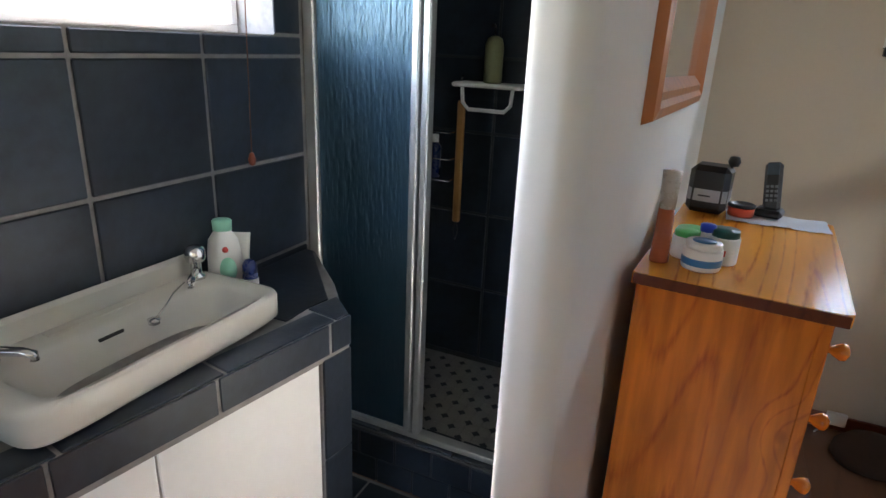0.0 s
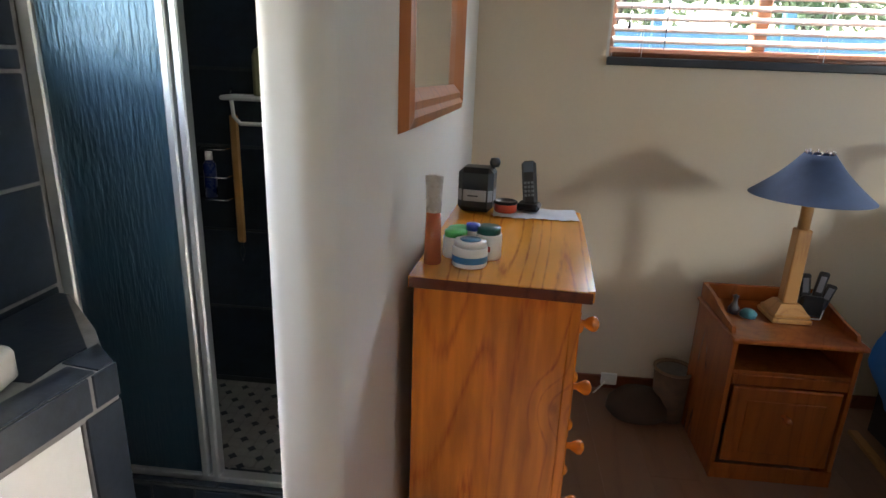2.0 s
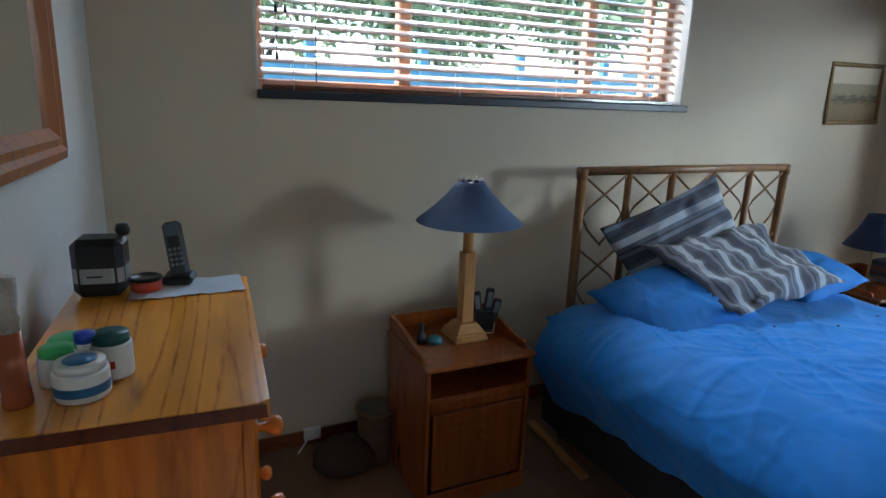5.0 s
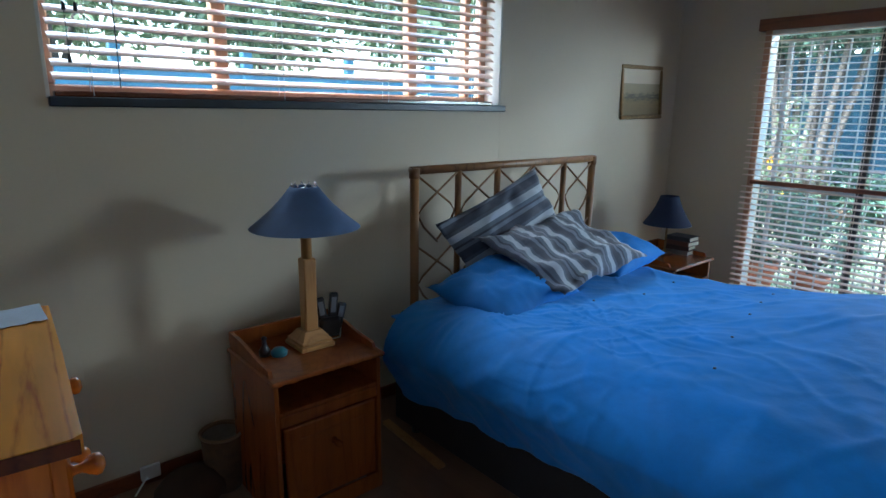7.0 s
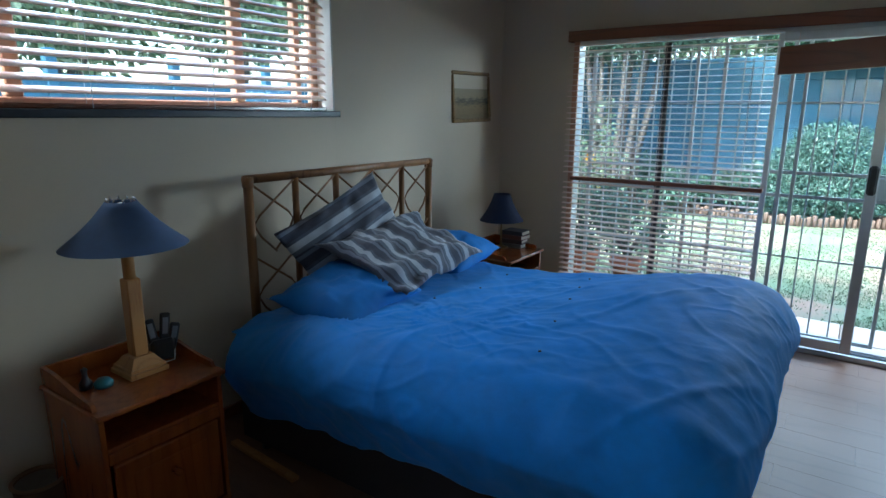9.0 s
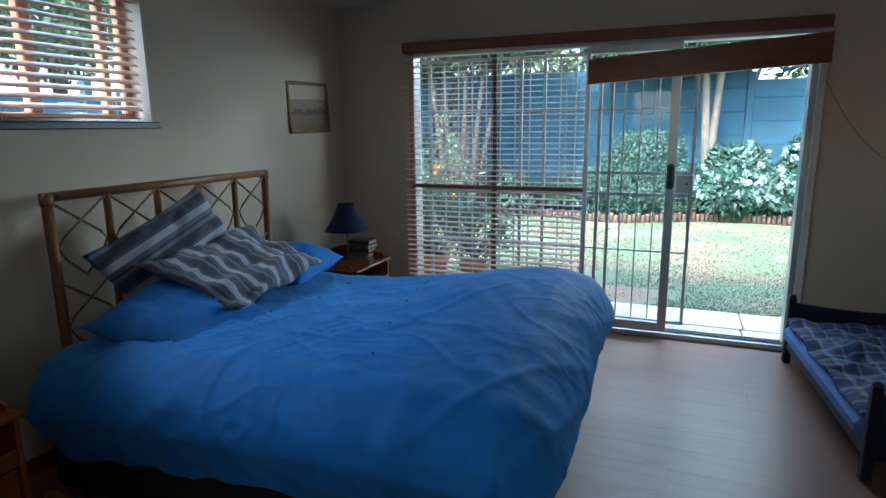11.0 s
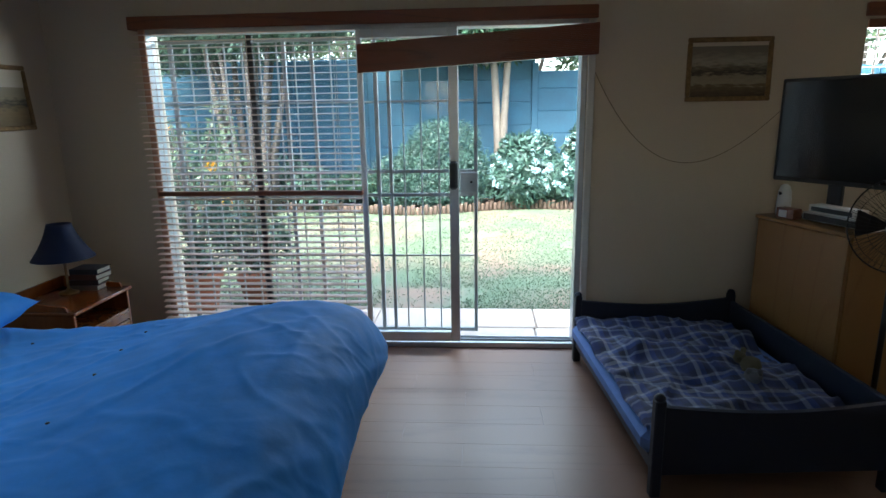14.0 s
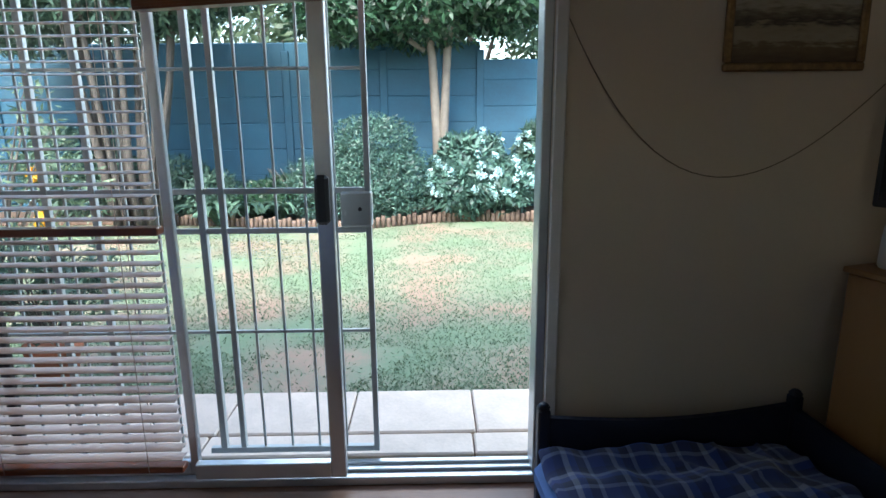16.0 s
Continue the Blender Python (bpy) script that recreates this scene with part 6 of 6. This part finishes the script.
def bedside_things():
    t = thing("remote_holder", pose(0.80, 3.70, 0.597, 0, 0, -15), "black holder with remote controls behind the lamp", "remote holder")
    part("cup", box(bmnew(), -0.045, 0.045, -0.03, 0.03, 0, 0.085, 0.012), BLACK, t)
    for x, a, h in ((-0.02, -8, 0.15), (0.005, 6, 0.165), (0.028, 14, 0.12)):
        o = part("remote", box(bmnew(), -0.018, 0.018, -0.009, 0.009, 0, h, 0.005), BLACK, t)
        o.matrix_basis = pose(x, 0, 0.02, 0, a, 0)
        part("buttons", box(bmnew(), -0.010, 0.010, -0.0105, -0.0088, h * 0.5, h * 0.9, 0.0006), mat("remote_keys", (0.16, 0.17, 0.2), 0.5), o)
    t = thing("figurine", pose(0.50, 3.67, 0.597), "small dark trinket with a teal spot", "trinket")
    part("body", lathe(bmnew(), [(0, 0), (0.02, 0), (0.022, 0.02), (0.01, 0.04), (0.008, 0.06), (0.012, 0.07), (0, 0.08)], 14), BLACK, t, smooth=True)
    part("stone", lathe(bmnew(), [(0, 0), (0.03, 0.0), (0.032, 0.015), (0.02, 0.028), (0, 0.03)], 14, (0.045, -0.03, 0)), mat("teal_glaze", (0.03, 0.16, 0.2), 0.3), t, smooth=True)
    BAG = mat("brown_bag_cloth", (0.05, 0.026, 0.016), 0.85, var=0.25)
    t = thing("soft_bag", pose(0.235, 3.83, 0), "low dark brown bag slumped on the floor", "bag")
    part("body", lathe(bmnew(), [(0, 0), (0.11, 0), (0.135, 0.03), (0.13, 0.075), (0.09, 0.12), (0.03, 0.135), (0, 0.137)], 24, sx=1.05, sy=0.75), BAG, t, smooth=True)
    t = thing("waste_basket", pose(0.372, 3.845, 0), "small brown woven waste basket with a paler rim", "basket")
    part("body", lathe(bmnew(), [(0, 0.0), (0.068, 0.0), (0.072, 0.01), (0.082, 0.24), (0.078, 0.24), (0.068, 0.012), (0, 0.01)], 26), mat("brown_wicker", (0.085, 0.040, 0.018), 0.7, var=0.3, scale=30, fine=160, bump=0.8, depth=0.003), t)
    rim = [(0.083 * math.cos(2 * math.pi * i / 28), 0.083 * math.sin(2 * math.pi * i / 28), 0.243) for i in range(29)]
    part("rim", pipe(bmnew(), rim, 0.007, 7), mat("worn_rim", (0.16, 0.085, 0.04), 0.6), t, "paler rounded rim")
    part("liner", lathe(bmnew(), [(0, 0.20), (0.05, 0.205), (0.074, 0.235)], 22), mat("grey_liner", (0.12, 0.10, 0.08), 0.7, var=0.3), t, "crumpled greyish liner", True)
    t = thing("wall_socket", pose(0.10, NY - 0.002, 0.03), "white plug socket low on the wall", "socket")
    part("plate", box(bmnew(), 0, 0.075, -0.03, -0.015, 0, 0.06, 0.003), PLASTIC_W, t)
    part("cable", pipe(bmnew(), [(0.02, -0.035, 0.02), (-0.05, -0.07, -0.045), (-0.12, -0.12, -0.044), (-0.2, -0.12, -0.046)], 0.004, 6), PLASTIC_W, t)
    # books under the small lamp
    cols = [(0.16, 0.14, 0.12), (0.06, 0.035, 0.03), (0.14, 0.06, 0.04), (0.05, 0.05, 0.06)]
    z = 0.575
    for k, c in enumerate(cols):
        b = thing("book", pose(3.44 + 0.006 * k, 3.60, z, 0, 0, 6 * math.sin(k * 2.1)), "closed book in a stack beside the small lamp", "book", "books on the bedside cabinet")
        m = mat("book_cover", c, 0.6)
        part("pages", box(bmnew(), 0.002, 0.125, -0.078, 0.078, 0.003, 0.027, 0.001), mat("paper", (0.6, 0.56, 0.46), 0.9), b)
        part("cover", box(bmnew(), 0, 0.13, -0.085, 0.085, 0, 0.003, 0.001), m, b)
        part("cover", box(bmnew(), 0, 0.13, -0.085, 0.085, 0.027, 0.030, 0.001), m, b)
        part("spine", box(bmnew(), -0.003, 0.0, -0.085, 0.085, 0, 0.03, 0.001), m, b)
        z += 0.0305
    bt = thing("bottom_strip", pose(1.135, 3.36, 0.0, 0, 0, -4), "pale narrow timber strip lying beside the bed", "strip")
    part("strip", box(bmnew(), -0.02, 0.02, 0.0, 0.47, 0, 0.02, 0.003), OAK, bt)


bedside_things()

# ---- garden ----
GZ = -0.06
ground = solid("ground", box(bmnew(), -300, 300, -300, 300, GZ - 0.5, GZ, 0.001), LAWN, "worn green lawn with bare brown patches", "ground", kind="structure")
paving = solid("patio", box(bmnew(), EX + T + 0.002, 4.915, -3.5, 8.0, GZ, GZ + 0.02, 0.001), JOINT, "patio of large pale stone slabs", "paving", kind="structure")


def pavers():
    pm = [finish("slab", box(bmnew(), 0.006, 0.614, 0.006, w - 0.006, 0, 0.028, 0.008), PAVER) for w in (0.44, 0.185)]
    for i in range(18):
        y = -3.4 + i * 0.615
        a = new("slab", pm[0])
        a.parent, a.location, a.rotation_euler = paving, (4.915, y, GZ + 0.02), (0, 0, radians(90))
        a = new("slab", pm[1])
        a.parent, a.location, a.rotation_euler = paving, (4.472, y + 0.02, GZ + 0.02), (0, 0, radians(90))


def leaf_mass(name, parent, blobs, count, size, material, seed, top=True, flat=0.6):
    """Many small bent leaves over uneven ellipsoids given as (x, y, z, rx, ry, rz)."""
    rng = np.random.default_rng(seed)
    b = np.array(blobs, float)
    wts = (b[:, 3] * b[:, 4] * b[:, 5]) ** 0.67
    k = rng.choice(len(b), count, p=wts / wts.sum())
    d = rng.normal(size=(count, 3))
    d /= np.linalg.norm(d, axis=1)[:, None]
    r = 0.6 + 0.42 * rng.random(count) ** 0.5
    lump = 1 + 0.12 * np.sin(d[:, 0] * 7 + k) * np.cos(d[:, 1] * 6 + 2 * k) + 0.08 * np.sin(d[:, 2] * 11)
    c = b[k, :3] + d * b[k, 3:] * (r * lump)[:, None]
    c[:, 2] = np.maximum(c[:, 2], GZ + 0.03)
    ax = rng.normal(size=(count, 3))
    ax += d * 0.8
    ax /= np.linalg.norm(ax, axis=1)[:, None]
    sd = np.cross(ax, d + 0.3 * rng.normal(size=(count, 3)))
    sd /= np.linalg.norm(sd, axis=1)[:, None] + 1e-9
    up = np.cross(ax, sd)
    s = size * (0.6 + 0.8 * rng.random(count))[:, None]
    v = np.stack([c - ax * s, c + sd * s * flat * 0.5 + up * s * 0.12, c + ax * s, c - sd * s * flat * 0.5 + up * s * 0.12], 1).reshape(-1, 3)
    n = count
    me = bpy.data.meshes.new(name)
    me.vertices.add(4 * n), me.loops.add(4 * n), me.polygons.add(n)
    me.vertices.foreach_set("co", v.ravel())
    me.loops.foreach_set("vertex_index", np.arange(4 * n))
    me.polygons.foreach_set("loop_start", np.arange(n) * 4)
    me.update(calc_edges=True)
    me.materials.append(material)
    ob = new(name, me)
    if parent:
        ob.parent = parent
    return ob


def trunk(bm, pts, r0, r1):
    n = len(pts)
    pipe(bm, pts, [r0 + (r1 - r0) * i / (n - 1) for i in range(n)], 9)


def tree(name, x, y, stems, crown, count, leaf, label, size=0.09, seed=1):
    t = thing(name, pose(x, y, GZ), label, "tree")
    bm = bmnew()
    for s in stems:
        trunk(bm, s[0], s[1], s[2])
    part("trunk", bm, PALE_BARK if "twin" in name else BARK, t)
    leaf_mass("crown", t, crown, count, size, leaf, seed)
    return t


def bush(name, x, y, blobs, count, size, material, label, seed, flowers=None):
    t = thing(name, pose(x, y, GZ), label, "bush")
    bm = bmnew()
    rng = random.Random(seed)
    for i in range(9):
        a, q = rng.uniform(0, 6.28), rng.uniform(0.25, 0.6)
        pipe(bm, [(0, 0, 0), (0.3 * q * math.cos(a), 0.3 * q * math.sin(a), 0.3), (q * math.cos(a), q * math.sin(a), 0.75)], [0.018, 0.012, 0.006], 5)
    part("stems", bm, BARK, t)
    leaf_mass("foliage", t, blobs, count, size, material, seed)
    if flowers:
        fm, fn, fs = flowers
        rng = np.random.default_rng(seed + 9)
        b = np.array(blobs, float)
        k = rng.integers(0, len(b), fn)
        d = rng.normal(size=(fn, 3))
        d[:, 0] = -abs(d[:, 0])
        d[:, 2] = np.abs(d[:, 2]) * 0.8 - 0.15
        d /= np.linalg.norm(d, axis=1)[:, None]
        c = b[k, :3] + d * b[k, 3:] * 1.04
        leaf_mass("blossom", t, [(*p, fs, fs, fs) for p in c], fn * 34, fs * 0.42, fm, seed + 3, flat=1.1)
    return t


def fence():
    f = thing("garden_wall", pose(11.5, 0, GZ), "tall blue painted precast concrete garden wall with posts", "wall")
    me = finish("panel", box(bmnew(), -0.02, 0.02, 0.0, 1.5, -0.006, 0.406, 0.016), FENCE)
    cap = finish("panel", box(bmnew(), -0.02, 0.02, 0.0, 1.5, -0.006, 0.30, 0.016), FENCE)
    post = finish("post", box(bmnew(), -0.06, 0.06, -0.06, 0.06, 0, 2.30, 0.01), FENCE)
    for i in range(-5, 10):
        y = 0.36 + i * 1.5
        h = 0.16 if i >= 0 else 0.0
        piece("post", post, f, 0, y, h)
        for j in range(5):
            piece("panel", me, f, 0, y, 0.02 + j * 0.40 + h)
        piece("panel", cap, f, 0, y, 2.02 + h * 0.5) if i < 0 else piece("panel", me, f, 0, y, 2.02 + h)
        if i >= 0:
            piece("panel", cap, f, 0, y, -0.14)
    g = thing("garden_wall", pose(4.3, 9.2, GZ), "blue painted precast wall closing the side of the garden", "wall")
    for i in range(-5, 5):
        piece("post", post, g, i * 1.5, 0, 0)
        for j in range(5):
            piece("panel", me, g, (i + 1) * 1.5, 0, 0.02 + j * 0.40, radians(90))


def garden():
    fence()
    # split-log edging in a gentle curve
    e = thing("bed_edging", pose(0, 0, GZ), "low upright timber edging round the flower bed", "edging")
    lm = finish("log", lathe(bmnew(), [(0, 0), (0.033, 0), (0.033, 0.15), (0.028, 0.165), (0, 0.168)], 7), EDGING)
    for i in range(110):
        u = i / 109
        y = -2.6 + 7.6 * u
        x = 10.25 - 0.55 * math.exp(-((y - 2.3) ** 2) / 1.2) + 0.12 * math.sin(y * 1.3)
        o = new("log", lm)
        o.parent, o.location = e, (x, y, -0.02 * ((i * 7) % 3))
    solid("flower_bed_soil", box(bmnew(), 10.3, 11.44, -6, 9, GZ, GZ + 0.03, 0.005), mat("dark_soil", (0.09, 0.055, 0.035), 0.95, var=0.3, scale=9), "dark soil of the flower bed", "soil", kind="structure")
    bush("round_bush", 10.45, 1.95, [(0, 0, 0.75, 0.6, 0.75, 0.72), (-0.1, -0.35, 0.5, 0.5, 0.5, 0.5), (0.05, 0.4, 0.62, 0.5, 0.5, 0.6), (-0.25, 0.05, 0.4, 0.4, 0.6, 0.4), (-0.05, 0.8, 0.45, 0.45, 0.5, 0.5), (0.0, 0.0, 1.0, 0.5, 0.55, 0.55)], 27000, 0.031, LEAF_BLUE, "dense round green bush against the wall", 11)
    bush("hydrangea", 10.55, 0.50, [(0, 0.05, 0.72, 0.5, 0.55, 0.55), (-0.1, -0.45, 0.5, 0.45, 0.45, 0.4), (-0.15, 0.15, 0.45, 0.42, 0.6, 0.42)], 9000, 0.07, LEAF_BLUE, "hydrangea bush full of pale blue-white flower heads", 12, (PETAL, 70, 0.055))
    bush("hydrangea", 10.9, -0.65, [(0, 0, 0.85, 0.45, 0.5, 0.6), (0, -0.5, 0.6, 0.4, 0.5, 0.5)], 6000, 0.07, LEAF, "hydrangea bush with pale flower heads beside the wall", 13, (PETAL, 36, 0.055))
    bush("low_shrub", 10.7, 3.0, [(0, 0, 0.35, 0.4, 0.7, 0.35), (0, 0.5, 0.3, 0.4, 0.5, 0.3)], 6000, 0.04, LEAF_DARK, "low dark shrub in the flower bed", 14)
    bush("low_shrub", 10.8, 5.3, [(0, 0, 0.5, 0.5, 1.0, 0.5), (-0.2, -0.8, 0.4, 0.5, 0.6, 0.4), (0.1, 1.2, 0.7, 0.5, 0.9, 0.7)], 9000, 0.05, LEAF, "mixed green shrubs below the trees", 15)
    # strap-leaved plants
    for k, (x, y) in enumerate(((10.3, 3.75), (10.5, 4.35), (10.1, 4.1), (10.4, 3.3))):
        t = thing("strap_leaf_plant", pose(x, y, GZ), "clump of broad arching strap leaves in the flower bed", "plant", "strap-leaved plants")
        bm = bmnew()
        rng = random.Random(k)
        for i in range(34):
            a, L, wd = rng.uniform(0, 6.28), rng.uniform(0.5, 0.85), rng.uniform(0.03, 0.055)
            pr = []
            for s in range(6):
                u = s / 5
                rr, zz = L * 0.75 * u, L * (1.25 * u - 0.95 * u * u)
                ww = wd * math.sin(math.pi * min(0.97, 0.2 + 0.8 * u))
                cx, cy = rr * math.cos(a), rr * math.sin(a)
                pr.append((bm.verts.new((cx - ww * math.sin(a), cy + ww * math.cos(a), zz)), bm.verts.new((cx + ww * math.sin(a), cy - ww * math.cos(a), zz))))
            for s in range(5):
                bm.faces.new((pr[s][0], pr[s][1], pr[s + 1][1], pr[s + 1][0]))
        part("leaves", bm, LEAF, t)
    # pale twin-stemmed tree in front of the wall
    tree("twin_stem_tree", 10.9, 1.02, [([(0, 0, 0), (0.02, 0.02, 1.2), (0.0, 0.08, 2.3), (0.0, 0.20, 3.2)], 0.085, 0.05), ([(0.02, -0.06, 0), (0.0, -0.08, 1.3), (0.0, -0.14, 2.4), (0.05, -0.24, 3.3)], 0.08, 0.05),
          ([(0, 0.2, 2.4), (-0.3, 0.7, 2.7), (-0.5, 1.2, 2.8)], 0.04, 0.02)],
         [(0, 0.2, 3.2, 1.0, 1.5, 0.75), (-0.3, 1.2, 2.85, 0.7, 0.9, 0.4), (0, -0.9, 3.2, 0.8, 0.8, 0.6)], 15000, LEAF_DARK, "pale twin-stemmed tree with a dark leafy crown over the wall", 0.07, 21)
    # many-stemmed tree seen through the blind
    rng = random.Random(5)
    st = []
    for i in range(11):
        a = i * 0.571
        r = 0.22
        px, py = r * math.cos(a), r * math.sin(a) * 1.3
        st.append(([(px, py, 0), (px * 1.3, py * 1.3 + 0.05, 0.9), (px * 1.7, py * 1.7 + rng.uniform(-0.1, 0.1), 1.9), (px * 2.6, py * 2.7, 3.4)], rng.uniform(0.045, 0.09), 0.03))
    tree("many_stemmed_tree", 9.9, 5.05, st, [(0, 0, 3.3, 1.2, 1.8, 0.8), (0.3, 1.3, 2.9, 0.9, 1.1, 0.6), (-0.2, -0.9, 3.1, 0.8, 0.9, 0.5)], 17000, LEAF, "old tree of many grey twisted stems", 0.07, 22)
    # yellow flowering climber and potted bush by the door
    t = thing("yellow_flower_bush", pose(6.3, 4.35, GZ), "loose shrub with long twigs and yellow trumpet flowers", "bush")
    bm = bmnew()
    rng = random.Random(8)
    tips = []
    for i in range(26):
        a, L = rng.uniform(0, 6.28), rng.uniform(0.9, 1.9)
        sp = rng.uniform(0.2, 0.7)
        tip = (sp * math.cos(a), 1.3 * sp * math.sin(a), L)
        tips.append(tip)
        pipe(bm, [(0, 0, 0), (tip[0] * 0.3, tip[1] * 0.3, L * 0.55), (tip[0] * 0.8, tip[1] * 0.8, L * 0.9), tip], [0.012, 0.009, 0.006, 0.003], 5)
    part("twigs", bm, BARK, t)
    leaf_mass("foliage", t, [(p[0], p[1], p[2] * 0.85, 0.16, 0.16, 0.28) for p in tips], 950, 0.04, LEAF_LIGHT, 31)
    leaf_mass("blossom", t, [(p[0], p[1], p[2] * (0.6 + 0.35 * ((i * 7) % 5) / 4), 0.055, 0.055, 0.055) for i, p in enumerate(tips[:6])], 150, 0.05, YELLOW, 32, flat=1.2)
    for x, y, s in ((4.85, 3.62, 1.0), (5.15, 3.28, 0.8)):
        p = thing("terracotta_pot", pose(x, y, GZ + (0.05 if x < 4.9 else 0.0)), "weathered terracotta flower pot on the patio", "pot", "terracotta pots")
        part("pot", lathe(bmnew(), [(0, 0), (0.12 * s, 0), (0.165 * s, 0.27 * s), (0.185 * s, 0.27 * s), (0.19 * s, 0.33 * s), (0.165 * s, 0.33 * s), (0.15 * s, 0.29 * s), (0, 0.28 * s)], 26), TERRA, p)
        t = thing("potted_shrub", pose(x, y, GZ + 0.05 + 0.28 * s), "twiggy green shrub growing in a terracotta pot", "plant")
        bm = bmnew()
        rng = random.Random(int(x * 100))
        tips = []
        for i in range(22):
            a, sp, L = rng.uniform(0, 6.28), rng.uniform(0.1, 0.42) * s, rng.uniform(0.25, 0.75) * s
            tips.append((sp * math.cos(a), sp * math.sin(a), L))
            pipe(bm, [(0, 0, 0), (tips[-1][0] * 0.5, tips[-1][1] * 0.5, L * 0.5), tips[-1]], [0.007, 0.005, 0.002], 5)
        part("twigs", bm, BARK, t)
        leaf_mass("foliage", t, [(p[0], p[1], p[2] * 0.8, 0.09, 0.09, 0.12) for p in tips] + [(0, 0, 0.08, 0.2, 0.2, 0.08)], int(2400 * s), 0.028, LEAF, int(x * 50))
    # trees beyond the walls
    for k, (x, y, h, r) in enumerate(((15, -3.5, 4.2, 2.4), (15.5, 0.2, 4.6, 2.0), (15, 4.5, 4.4, 2.8), (14.5, 9.0, 4.8, 2.8), (16, -8, 5.0, 3.0), (19, 2.0, 7.0, 3.0), (13, 12.5, 5, 2.8),
                                      (-2.5, 12.5, 3.9, 2.2), (1.2, 13, 4.3, 2.3), (4.5, 12.6, 4.0, 2.2), (8.2, 13, 4.6, 2.4), (-7.5, 3.0, 4.5, 2.4))):
        # North trees all take paler leaves: the sky's glare is in the colour.
        tree("garden_tree", x, y, [([(0, 0, 0), (0.1, 0, h * 0.4), (0, 0.1, h * 0.8)], 0.16, 0.06), ([(0.05, 0, h * 0.4), (0.6, 0.4, h * 0.8)], 0.07, 0.03), ([(0.05, 0, h * 0.35), (-0.6, -0.5, h * 0.75)], 0.07, 0.03)],
             [(0, 0, h, r, r * 1.1, r * 0.62), (r * 0.5, r * 0.7, h * 0.8, r * 0.6, r * 0.7, r * 0.45), (-r * 0.5, -r * 0.7, h * 0.82, r * 0.6, r * 0.7, r * 0.5)],
             5200, LEAF if k % 2 and k < 7 else LEAF_LIGHT, "leafy tree rising behind the garden wall", 0.14, 40 + k)


garden()


def grass():
    rng = np.random.default_rng(4)
    n = 110000
    x = 4.93 + 5.6 * rng.random(n) ** 1.5
    y = -2.2 + 8.6 * rng.random(n)
    patch = np.sin(x * 1.9 + 1.1 * np.sin(y * 1.3)) * np.cos(y * 1.6 + 0.7 * np.sin(x * 1.1)) + 0.35 * np.sin(x * 5.1 + y * 3.7)
    keep = (patch < 0.62) | (rng.random(n) < 0.12)
    x, y = x[keep], y[keep]
    n = len(x)
    h = 0.008 + 0.015 * rng.random(n)
    a = rng.random(n) * 2 * np.pi
    w = 0.0035 + 0.003 * rng.random(n)
    lx, ly = 0.015 * rng.normal(size=n), 0.015 * rng.normal(size=n)
    z0 = np.full(n, GZ)
    v = np.stack([np.stack([x - w * np.cos(a), y - w * np.sin(a), z0], 1), np.stack([x + w * np.cos(a), y + w * np.sin(a), z0], 1), np.stack([x + lx, y + ly, z0 + h], 1)], 1).reshape(-1, 3)
    me = bpy.data.meshes.new("grass")
    me.vertices.add(3 * n), me.loops.add(3 * n), me.polygons.add(n)
    me.vertices.foreach_set("co", v.ravel())
    me.loops.foreach_set("vertex_index", np.arange(3 * n))
    me.polygons.foreach_set("loop_start", np.arange(n) * 3)
    me.update(calc_edges=True)
    me.materials.append(BLADE)
    tagged(new("grass", me), "short green grass blades, thin over the worn patches", "grass", kind="stuff")


grass()
pavers()
planks()
